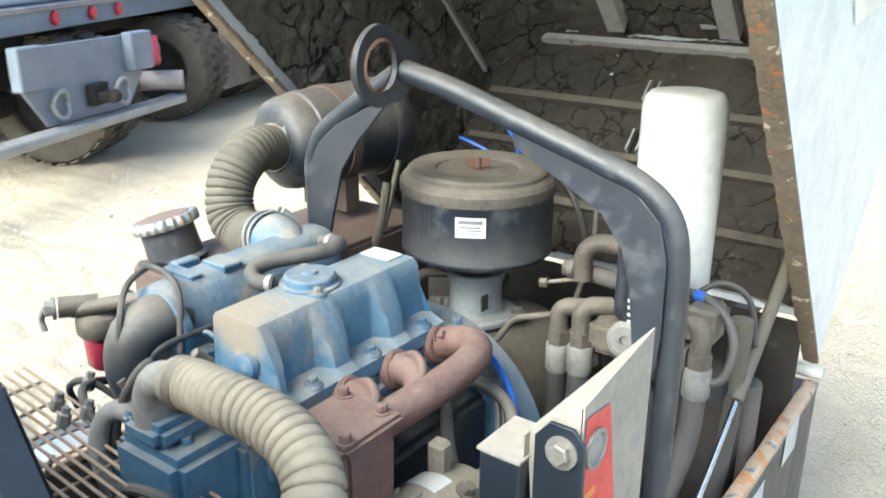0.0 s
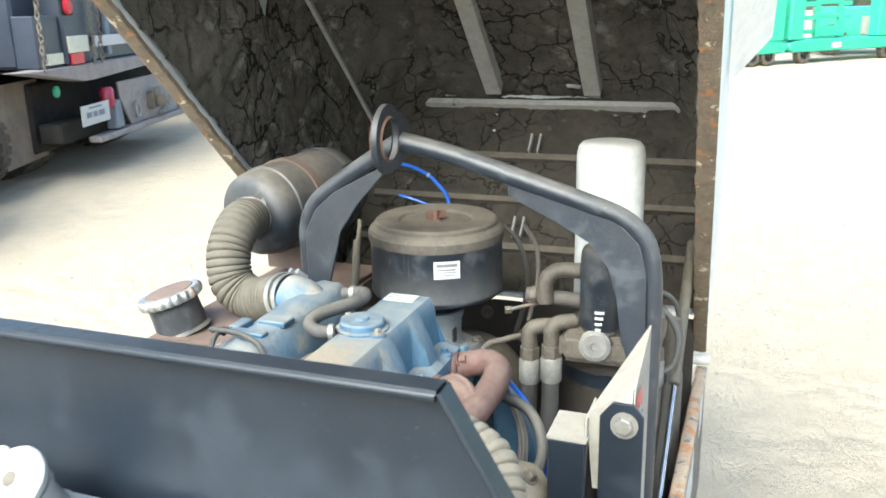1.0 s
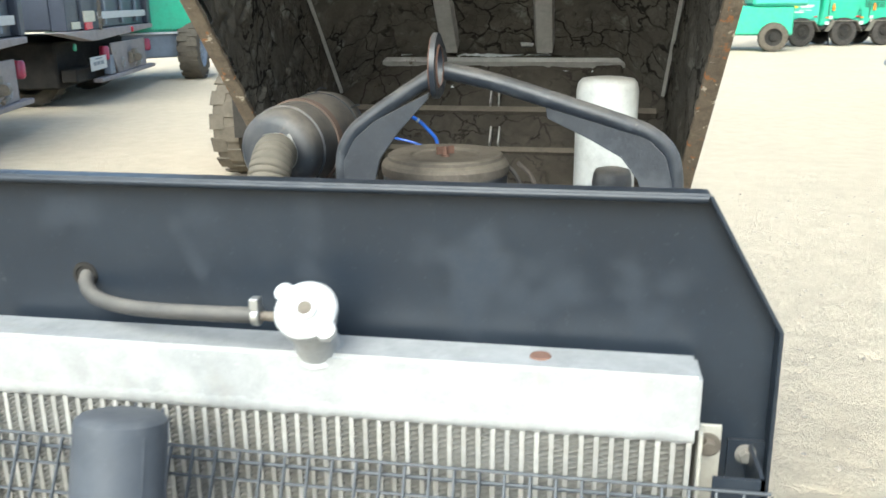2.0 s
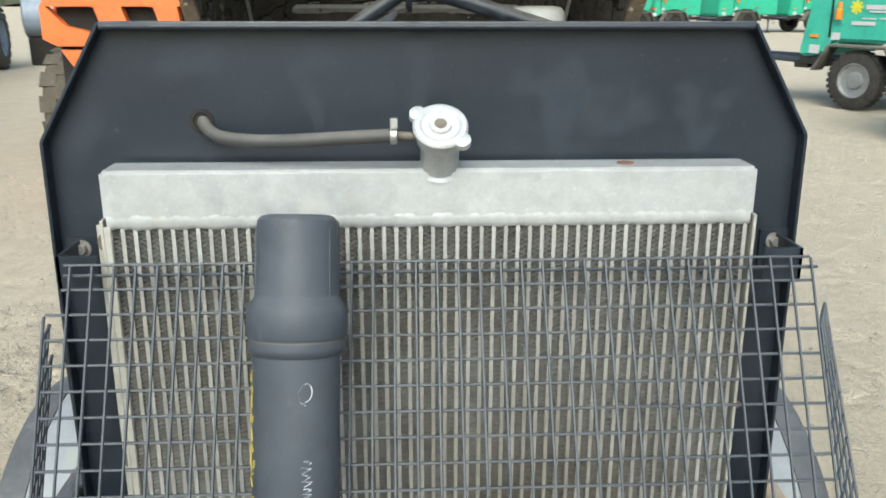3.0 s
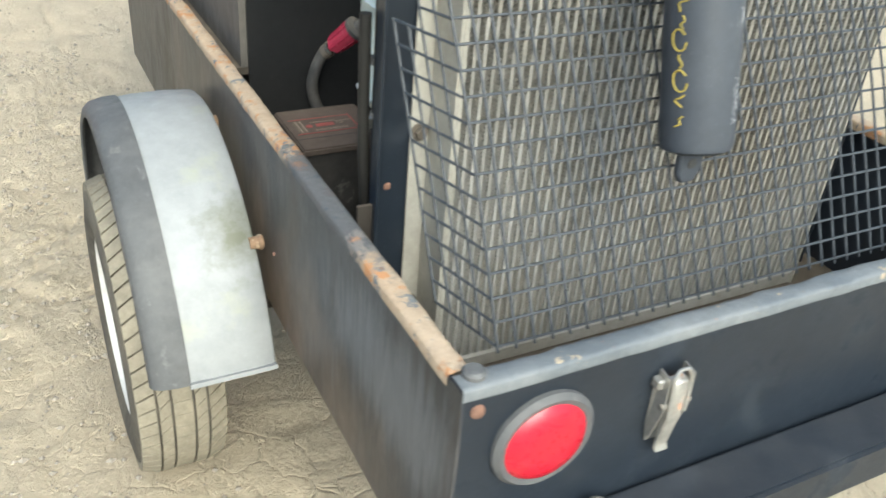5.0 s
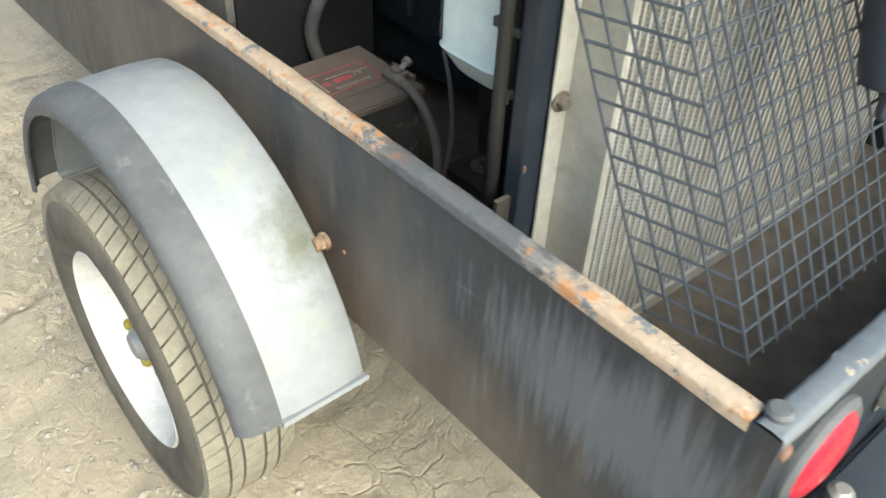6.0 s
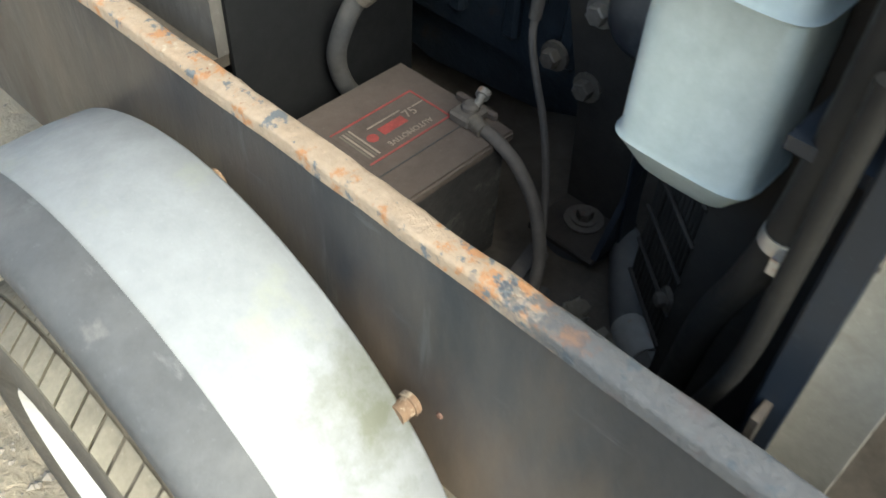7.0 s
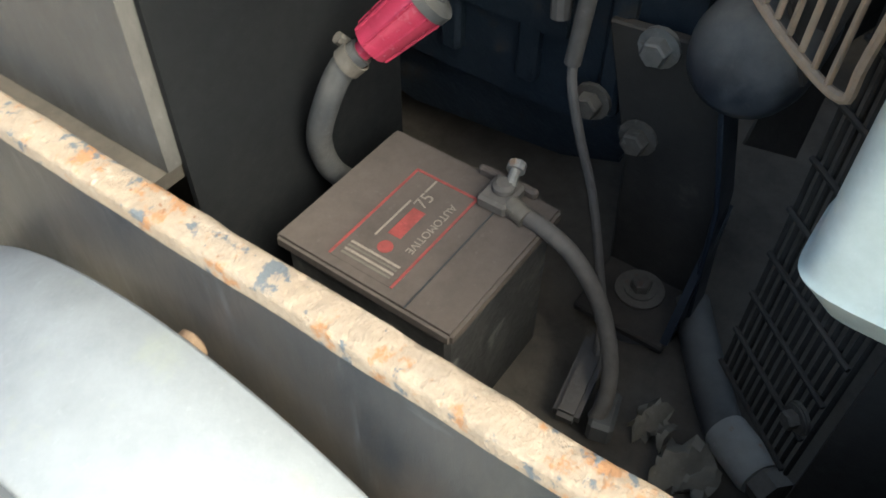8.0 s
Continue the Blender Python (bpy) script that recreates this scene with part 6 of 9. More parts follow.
def fuel_tank():
    t = thing("fuel_tank", (-0.33, 0.9, 0.80), "rusty dark steel fuel tank with a dirt ledge", "fuel tank")
    part("shell", G().box(-0.462, 0.648, 0.815, -0.21, 1.20, 1.200), m_tank, t, "rusty brown tank shell", bevel=0.008, seg=2)
    part("skirt", G().box(-0.480, 0.644, 0.812, -0.466, 1.24, 1.05), m_skirt, t, "dusty grey steel side skirt")
    part("ledge", G().box(-0.530, 0.646, 0.797, -0.466, 1.24, 0.811), m_floor, t, "ledge with caked dirt")
    # the tank's front face lies in shade; the plate is coloured near-black for it
    part("front_plate", G().box(-0.4665, 0.637, 0.560, -0.20, 0.643, 1.15), m_pit, t, "front plate, shade put into its near-black colour")
    nk = part("filler_neck", G().ring((-0.424, 0.720, 1.196), (-0.25, -0.1, 1), [(0, 0.056), (0.006, 0.050), (0.05, 0.048), (0.066, 0.048)], 36), m_can, t, "black filler neck")
    n = 30
    prof = []
    g = G()
    c, ax = V((-0.438, 0.7135, 1.256)), V((-0.25, -0.1, 1)).normalized()
    s = ax.orthogonal().normalized()
    q = ax.cross(s)
    rows = []
    for h, base in ((0, 0.057), (0.003, 0.060), (0.015, 0.060), (0.019, 0.0565), (0.020, 0.051), (0.019, 0.048), (0.0185, 0.01)):
        row = []
        for k in range(n * 4 + 1):
            w = 2 * math.pi * k / (n * 4)
            r = base + (0.0022 * math.cos(w * 22) if 0.055 < base else 0)
            row.append(c + ax * h + (s * math.cos(w) + q * math.sin(w)) * r)
        rows.append(row)
    g.surf(rows).add(rows[-1][:-1], [tuple(range(n * 4))])
    part("filler_cap", g, m_zinc, nk, "knurled bright metal cap with a rusty face", smooth=40)
    part("cap_face", G().ring(c + ax * 0.0187, ax, [(0, 0.0475), (0.0018, 0.046)], 40), m_tank, nk, "rust-brown cap face")


fuel_tank()


def fuel_filter():
    t = thing("fuel_filter", (-0.36, 0.51, 1.08), "metal fuel filter head with a red bowl", "fuel filter")
    part("head", G().ring((-0.355, 0.515, 1.145), (0, 0, 1), [(0, 0.034), (0.006, 0.038), (0.026, 0.038), (0.034, 0.034), (0.04, 0.02)], 28), m_brass, t, "dusty metal head", smooth=40)
    part("bowl", G().ring((-0.355, 0.515, 1.145), (0, 0, -1), [(0, 0.030), (0.05, 0.028), (0.058, 0.022), (0.062, 0.01)], 28), m_redpl, t, "red plastic bowl")
    part("inlet_body", G().rod((-0.355, 0.515, 1.195), (-0.385, 0.465, 1.198), 0.017, 14), m_brass, t)
    part("inlet_body", G().rod((-0.375, 0.48, 1.19), (-0.27, 0.56, 1.215), 0.012, 12), m_brass, t)
    part("banjo_bolt", G().hexbolt((-0.388, 0.46, 1.198), (-0.5, -0.85, 0), 0.012, 0.012), m_steel, t)
    part("thumb_lever", G().tube([(-0.395, 0.45, 1.20), (-0.405, 0.445, 1.18), (-0.398, 0.445, 1.16)], 0.0055, 8), m_steel, t)
    part("feed_hose", G().tube([(-0.27, 0.56, 1.215), (-0.23, 0.60, 1.235), (-0.20, 0.66, 1.245), (-0.215, 0.74, 1.235)], 0.011, 12), m_hoseb, t)
    part("feed_hose", G().tube([(-0.33, 0.53, 1.19), (-0.26, 0.56, 1.165), (-0.20, 0.55, 1.15), (-0.17, 0.50, 1.15)], 0.009, 12), m_hoseb, t)
    part("hose_clip", G().ring((-0.245, 0.585, 1.227), (0.6, 0.6, 0.3), [(0, 0.0125), (0.008, 0.0125)], 14), m_steel, t)


fuel_filter()


def intake_filter():
    c = (-0.059, 1.15)
    t = thing("compressor_air_filter", (c[0], c[1], 1.03), "round black drum air filter with a dusty lid", "air filter")
    part("drum", G().ring((c[0], c[1], 1.168), (0, 0, 1), [(0, 0.112), (0.004, 0.125), (0.008, 0.143), (0.013, 0.148), (0.020, 0.148), (0.024, 0.146), (0.125, 0.146), (0.130, 0.1485)], 72), m_can, t, "scuffed black drum", smooth=50)
    part("lid", G().ring((c[0], c[1], 1.296), (0, 0, 1), [(0, 0.1485), (0.006, 0.150), (0.020, 0.150), (0.028, 0.1455), (0.032, 0.139), (0.034, 0.136), (0.041, 0.135), (0.0445, 0.131), (0.0445, 0.089), (0.0425, 0.082), (0.038, 0.078), (0.037, 0.010)], 72), m_canlid, t, "dust-covered stepped lid", smooth=24)
    part("wing_nut", G().ring((c[0], c[1], 1.330), (0, 0, 1), [(0, 0.012), (0.004, 0.012), (0.006, 0.007), (0.026, 0.006)], 12).box(-0.022, -0.003, 0.006, -0.006, 0.003, 0.024, pose(c[0], c[1], 1.332, 0, 0, 35)).box(0.006, -0.003, 0.006, 0.022, 0.003, 0.024, pose(c[0], c[1], 1.332, 0, 0, 35)), m_rustring, t, "rusty wing nut")
    al = math.atan2(1.019 - c[1], 0.014 - c[0])
    rows, bars = [], []
    R = 0.1467
    for z in (1.243, 1.281):
        rows.append([(c[0] + R * math.cos(al + w), c[1] + R * math.sin(al + w), z) for w in (-0.19, -0.095, 0, 0.095, 0.19)])
    lb = part("label", G().surf(rows), m_label, t, "white printed label")
    for z0, z1, w0, w1 in ((1.2690, 1.2755, -0.150, 0.150), (1.2615, 1.2640, -0.15, 0.12), (1.2565, 1.2580, -0.13, 0.14), (1.2510, 1.2522, -0.1, 0.11)):
        part("print_bar", G().surf([[(c[0] + (R + 0.0006) * math.cos(al + w0 + (w1 - w0) * k / 4), c[1] + (R + 0.0006) * math.sin(al + w0 + (w1 - w0) * k / 4), z) for k in range(5)] for z in (z0, z1)]), m_faded, lb)
    part("neck", G().ring((c[0], c[1], 1.130), (0, 0, 1), [(0, 0.048), (0.008, 0.050), (0.020, 0.050), (0.024, 0.055), (0.034, 0.055), (0.038, 0.062), (0.044, 0.085)], 36), m_can, t, "black rubber neck")
    vb = part("valve_body", G().ring((c[0], c[1], 1.045), (0, 0, 1), [(0, 0.062), (0.006, 0.056), (0.03, 0.052), (0.06, 0.053), (0.072, 0.058), (0.085, 0.058)], 36), m_valve, t, "grey cast valve body")
    part("flange", G().prism([(c[0] + 0.085 * math.cos(w + 0.35) * (1.25 if k % 2 == 0 else 0.98), c[1] + 0.085 * math.sin(w + 0.35) * (1.25 if k % 2 == 0 else 0.98)) for k, w in ((k, k * math.pi / 4) for k in range(8))], 0.016, "z", 1.030), m_valve, vb, bevel=0.004)
    for k in range(4):
        w = 0.35 + k * math.pi / 2
        part("flange_bolt", G().hexbolt((c[0] + 0.088 * math.cos(w), c[1] + 0.088 * math.sin(w), 1.046), (0, 0, 1), 0.009, 0.009), m_steel, vb)
    part("name_plate", G().box(0.006, 1.095, 1.075, 0.010, 1.115, 1.105, pose(-0.008, -0.012, 0)), m_ink, vb)
    part("brass_elbow", G().tube([(c[0] - 0.05, c[1] - 0.02, 1.115), (c[0] - 0.09, c[1] - 0.05, 1.115), (c[0] - 0.10, c[1] - 0.07, 1.10)], 0.010, 10), m_brass, vb)


intake_filter()


def airend():
    t = thing("compressor_airend", (0, 1.2, 0.75), "dusty grey-brown rotary compressor casting", "compressor")
    part("rotor_case", G().ring((-0.02, 0.925, 0.885), (0, 1, 0), [(0, 0.165), (0.025, 0.168), (0.05, 0.142), (0.30, 0.138), (0.33, 0.143), (0.36, 0.143), (0.40, 0.11), (0.41, 0.05)], 44), m_hose, t, "dust-caked casting", smooth=45)
    for k in range(9):
        w = 2 * math.pi * k / 9
        part("case_bolt", G().hexbolt((-0.02 + 0.15 * math.cos(w), 1.31, 0.92 + 0.15 * math.sin(w)), (0, 1, 0), 0.010, 0.012), m_brass, t)
    part("support_foot", G().box(-0.14, 1.02, 0.545, 0.10, 1.10, 0.79), m_inner, t)
    part("oil_pipe", G().tube([(0.02, 1.02, 1.04), (0.06, 1.04, 1.05), (0.085, 1.06, 1.09), (0.12, 1.08, 1.10), (0.15, 1.10, 1.105)], 0.0065, 10), m_brass, t, "thin oil pipe")
    for x, y, z in ((-0.10, 1.08, 1.05), (0.07, 0.98, 1.04)):
        part("pipe_fitting", G().ring((x, y, z), (0, 0.2, 1), [(0, 0.014), (0.014, 0.014), (0.016, 0.009), (0.03, 0.009)], 6), m_brass, t)
    part("grey_pipe", G().tube([(-0.21, 1.06, 1.30), (-0.205, 1.03, 1.22), (-0.215, 1.01, 1.15), (-0.20, 1.0, 1.08)], 0.009, 10), m_hose, t)


airend()


def lift_bar():
    t = thing("lifting_bail", (0, 0.87, 1.0), "black painted lifting bail with a rusty lifting eye", "lifting bail")
    y = 0.872
    part("tube", G().tube([(-0.228, 0.885, 0.86), (-0.228, 0.885, 1.05), (-0.228, 0.882, 1.30), (-0.226, 0.880, 1.375), (-0.205, 0.878, 1.422), (-0.165, 0.876, 1.457), (-0.09, 0.874, 1.508), (-0.02, 0.872, 1.552)], 0.0165, 22, 0.012), m_bar, t, "bent black tube", smooth=60)
    part("tube", G().tube([(-0.015, 0.872, 1.553), (0.08, 0.874, 1.532), (0.20, 0.876, 1.496), (0.33, 0.88, 1.455), (0.388, 0.883, 1.432), (0.425, 0.886, 1.398), (0.440, 0.889, 1.345), (0.444, 0.892, 1.25), (0.444, 0.892, 1.0), (0.444, 0.892, 0.8)], 0.0175, 22, 0.012), m_bar, t, "bent black tube", smooth=60)
    part("gusset", G().prism([(-0.04, 1.512), (-0.045, 1.497), (-0.105, 1.432), (-0.145, 1.375), (-0.160, 1.32), (-0.180, 1.245), (-0.205, 1.235), (-0.222, 1.29), (-0.222, 1.37), (-0.198, 1.415), (-0.155, 1.452)], 0.006, "y", 0.862), m_bar, t, "folded gusset plate", bevel=0.001)
    part("gusset", G().prism([(0.185, 1.488), (0.19, 1.462), (0.27, 1.424), (0.335, 1.388), (0.368, 1.345), (0.384, 1.29), (0.395, 1.21), (0.425, 1.13), (0.436, 1.22), (0.434, 1.34), (0.42, 1.39), (0.38, 1.43), (0.33, 1.452)], 0.006, "y", 0.868), m_bar, t, "folded gusset plate", bevel=0.001)
    part("gusset_edge", G().prism([(0.368, 1.345), (0.384, 1.29), (0.395, 1.21), (0.425, 1.13), (0.432, 1.13), (0.402, 1.215), (0.391, 1.295), (0.375, 1.35)], 0.022, "y", 0.872), m_bar, t)
    # eye plate, standing across the bail
    g = G()
    cy, cz, R0, R1, th = 0.818, 1.565, 0.037, 0.056, 0.010
    n = 36
    vs, fs = [], []
    for sx in (-0.024, -0.024 + th):
        for k in range(n):
            w = 2 * math.pi * k / n
            vs.append((sx, cy + R0 * math.cos(w), cz + R0 * 1.12 * math.sin(w)))
        for k in range(n):
            w = 2 * math.pi * k / n
            ry = R1 * math.cos(w)
            rz = R1 * 1.1 * math.sin(w)
            if math.cos(w) > 0.35:
                ry = R1 * 0.35 + (math.cos(w) - 0.35) / 0.65 * 0.078
                rz = rz * (1 - 0.12 * (math.cos(w) - 0.35)) - 0.006
            vs.append((sx, cy + ry, cz + rz))
    for k in range(n):
        j = (k + 1) % n
        fs += [(k, j, n + j, n + k), (2 * n + k, 3 * n + k, 3 * n + j, 2 * n + j), (k, 2 * n + k, 2 * n + j, j), (n + k, n + j, 3 * n + j, 3 * n + k)]
    part("lifting_eye", g.add(vs, fs), m_bar, t, "thick steel eye plate", smooth=30)
    part("worn_ring", G().ring((-0.026, cy, cz), (1, 0, 0), [(0, 0.0368), (0.0, 0.056), (-0.0008, 0.056), (0.015, 0.0365)], 36, cap=False), m_rustring, t, "rust-worn ring face")


lift_bar()


def spin_filter(x, y, z0, z1, r, mat, label, name="spin_on_filter"):
    t = thing(name, (x, y, z0), label, "filter")
    part("shell", G().ring((x, y, z0), (0, 0, 1), [(0, r * 0.9), (0.004, r), (z1 - z0 - 0.03, r), (z1 - z0 - 0.012, r * 0.95), (z1 - z0 - 0.003, r * 0.84), (z1 - z0, r * 0.6)], 52), mat, t, smooth=50)
    part("base_plate", G().ring((x, y, z0 - 0.012), (0, 0, 1), [(0, r * 0.7), (0.004, r * 0.86), (0.014, r * 0.86)], 40), m_brass, t)
    return t


spin_filter(0.310, 1.216, 1.168, 1.512, 0.071, m_filter, "tall white spin-on filter with a dusty dome", "separator_filter")
bf = spin_filter(0.325, 1.065, 1.160, 1.330, 0.043, m_can, "black spin-on oil filter with white print")
for i in range(4):
    part("print_bar", G().surf([[(0.325 + 0.0436 * math.sin(w), 1.065 - 0.0436 * math.cos(w), z) for w in (-0.12 + 0.01 * i, 0.1, 0.32 - 0.05 * i)] for z in (1.20 - 0.012 * i, 1.206 - 0.012 * i)]), m_label, bf)


def manifold_block():
    t = thing("filter_manifold", (0.32, 1.1, 1.05), "dusty cast filter head with hydraulic elbows and hoses", "filter head")
    part("head", G().box(0.245, 1.03, 1.085, 0.415, 1.27, 1.148), m_brass, t, "cast metal head", bevel=0.014, seg=2)
    part("head_plug", G().ring((0.321, 1.03, 1.132), (0.1, -1, 0.1), [(0, 0.032), (0.010, 0.032), (0.012, 0.026), (0.014, 0.024), (0.014, 0.009), (0.008, 0.008)], 28), m_greycast, t, "round hex plug")
    part("separator_tank", G().ring((0.33, 1.24, 0.56), (0, 0, 1), [(0, 0.12), (0.01, 0.13), (0.46, 0.13), (0.49, 0.122), (0.505, 0.10)], 48), m_inner, t, "black separator tank", smooth=45)
    part("tank_band", G().ring((0.33, 1.24, 1.0), (0, 0, 1), [(0, 0.131), (0, 0.133), (0.03, 0.133), (0.03, 0.131)], 48), m_black, t)

    def drop(x, y, z, dx, dy, name="hose"):
        """An elbow, ferrule and hose that runs down from it."""
        part("elbow", G().tube([(x + dx, y + dy, z), (x + dx * 0.3, y + dy * 0.3, z), (x, y, z - 0.012), (x, y, z - 0.045)], 0.0165, 16, 0.006), m_brass, t, "dusty metal elbow")
        part("swivel_nut", G().ring((x, y, z - 0.045), (0, 0, -1), [(0, 0.021), (0.026, 0.021)], 6), m_brass, t)
        part("ferrule", G().ring((x, y, z - 0.071), (0, 0, -1), [(0, 0.020), (0.004, 0.0225), (0.05, 0.0225), (0.054, 0.020)], 20), m_greycast, t, "pale crimped ferrule")
        part("hose", G().tube([(x, y, z - 0.12), (x - 0.004, y - 0.01, z - 0.22), (x - 0.03, y - 0.05, z - 0.36), (x - 0.06, y - 0.1, z - 0.50)], 0.0185, 16), m_hoseb, t, "dusty black hydraulic hose")

    drop(0.178, 1.065, 1.142, 0.06, 0.02)
    drop(0.228, 1.05, 1.158, 0.04, 0.03)
    drop(0.432, 1.06, 1.175, -0.05, 0.03)
    part("upper_elbow", G().tube([(0.205, 1.09, 1.19), (0.205, 1.09, 1.235), (0.225, 1.095, 1.258), (0.275, 1.10, 1.262)], 0.0165, 16, 0.008), m_brass, t, "grey return elbow")
    part("cross_pipe", G().rod((0.16, 1.11, 1.197), (0.30, 1.11, 1.192), 0.016), m_cable, t, "dark sleeved pipe")
    part("pipe_collar", G().ring((0.17, 1.11, 1.197), (1, 0, 0), [(0, 0.019), (0.012, 0.019)], 16), m_brass, t)
    part("valve_cube", G().box(0.40, 1.06, 1.14, 0.45, 1.12, 1.20), m_brass, t, bevel=0.006)
    part("black_line", G().tube([(0.37, 1.12, 1.20), (0.42, 1.10, 1.205), (0.46, 1.09, 1.18), (0.478, 1.08, 1.14), (0.470, 1.07, 1.09), (0.44, 1.06, 1.075)], 0.0075, 10), m_hoseb, t)
    part("blue_collar", G().ring((0.40, 1.105, 1.205), (1, -0.2, 0.05), [(0, 0.0085), (0.018, 0.0085)], 12), m_bluetube, t, "blue collar")
    part("drain_bottle", G().ring((0.445, 1.32, 0.70), (0, 0, 1), [(0, 0.028), (0.26, 0.028), (0.268, 0.026), (0.27, 0.02)], 24), m_cable, t, "grey-green cylinder")
    part("hose_end", G().ring((0.452, 1.20, 1.02), (0, 0, 1), [(0, 0.019), (0.10, 0.021), (0.12, 0.02)], 20), m_hosed, t, "dusty plastic sleeve")
    part("hose", G().tube([(0.452, 1.20, 1.02), (0.45, 1.19, 0.9), (0.44, 1.17, 0.7)], 0.019, 14), m_hoseb, t)


manifold_block()


def air_lines():
    t = thing("air_line", (0.1, 1.0, 1.3), "thin bright blue nylon air lines", "air line")
    part("line", G().tube([(-0.275, 1.36, 1.412), (-0.246, 1.350, 1.417), (-0.210, 1.375, 1.405), (-0.173, 1.395, 1.382), (-0.145, 1.397, 1.356), (-0.124, 1.396, 1.330), (-0.115, 1.395, 1.28)], 0.0048, 8), m_bluetube, t)
    part("line", G().tube([(0.135, 0.86, 1.14), (0.19, 0.84, 1.125), (0.25, 0.80, 1.09), (0.29, 0.75, 1.03), (0.30, 0.68, 0.96)], 0.0042, 8), m_bluetube, t)
    part("line_clip", G().ring((-0.175, 1.3945, 1.3835), (0.037, 0.012, -0.025), [(0, 0.0062), (0.006, 0.0062)], 12), m_zinc, t, "metal clip")
    part("line", G().tube([(-0.216, 1.312, 1.346), (-0.204, 1.308, 1.345), (-0.17, 1.305, 1.338), (-0.12, 1.31, 1.32)], 0.0032, 8), m_bluetube, t)


air_lines()


def control_box():
    t = thing("control_box", (0.43, 0.68, 0.85), "cream sheet-metal control box, red sticker, chipped edges", "control box")
    A, B, C = V((0.452, 0.80, 1.275)), V((0.456, 0.602, 1.252)), V((0.388, 0.598, 1.200))
    th = V((-0.001, 0, -0.003))
    part("top_sheet", G().add([A, B, C, A + th, B + th, C + th], [(0, 2, 1), (3, 4, 5), (0, 1, 4, 3), (1, 2, 5, 4), (2, 0, 3, 5)]), m_beige, t, "dusty cream top")
    z = 0.80
    D = [V((0.454, 0.80, z)), V((0.456, 0.602, z))]
    part("side_sheet", G().add([A + V((0.002, 0, 0)), B + V((0.002, 0, 0)), D[1] + V((0.002, 0, 0)), D[0] + V((0.002, 0, 0)), A, B, D[1], D[0]], [(0, 3, 2, 1), (4, 5, 6, 7), (0, 1, 5, 4), (1, 2, 6, 5), (3, 0, 4, 7)]), m_beige, t, "cream side with rust-chipped edge")
    part("front_sheet", G().add([B + V((-0.001, -0.001, -0.002)), C + V((0, -0.001, -0.002)), V((0.400, 0.597, 1.08)), V((0.455, 0.600, 1.08))], [(0, 1, 2, 3)]), m_beige, t)
    part("left_sheet", G().add([A + V((-0.003, 0, -0.004)), C + V((0, 0, -0.003)), V((0.395, 0.60, 0.95)), V((0.44, 0.80, 0.95))], [(0, 1, 2, 3)]), m_inner, t)
    st = part("sticker", G().add([V((0.4592, 0.606, 1.235)), V((0.4592, 0.606, 0.92)), V((0.4592, 0.735, 0.92)), V((0.4592, 0.668, 1.228))], [(0, 1, 2, 3)]), m_red, t, "red warning sticker")
    part("push_button", G().ring((0.4595, 0.632, 1.185), (1, 0, 0), [(0, 0.026), (0.004, 0.026), (0.005, 0.021), (0.002, 0.019), (0.006, 0.013)], 28), m_galv, t, "round metal gauge bezel")
    for i in range(4):
        part("print_bar", G().box(0.4594, 0.612, 1.12 - 0.022 * i, 0.4600, 0.64 + 0.006 * (i % 2), 1.132 - 0.022 * i), m_ink if i % 2 else m_amber, st)
    part("black_bracket", G().prism([(0.412, 0.80), (0.475, 0.80), (0.475, 1.220), (0.46, 1.238), (0.43, 1.238), (0.412, 1.215)], 0.006, "y", 0.572), m_black, t, "black bracket plate", bevel=0.001)
    part("bracket_bolt", G().hexbolt((0.448, 0.572, 1.206), (0, -1, 0.1), 0.013, 0.010), m_steel, t, "large hex bolt")
    part("relay_box", G().box(0.335, 0.575, 0.98, 0.392, 0.66, 1.165), m_black, t, "black relay box", bevel=0.003)
    part("relay_lid", G().box(0.333, 0.573, 1.165, 0.394, 0.662, 1.169), m_beige, t, "dusty pale lid")
    part("relay_flange", G().box(0.389, 0.585, 1.165, 0.392, 0.66, 1.20), m_beige, t)
    part("loom", G().tube([(0.36, 0.57, 1.03), (0.34, 0.54, 1.0), (0.32, 0.53, 0.95), (0.30, 0.55, 0.88)], 0.014, 12, 0.006, ridged(0.014, 0.008, 0.002)), m_hoseb, t, "ribbed conduit")
    part("hold_down", G().box(0.478, 0.56, 0.88, 0.49, 0.60, 0.90), m_beige, t)


control_box()


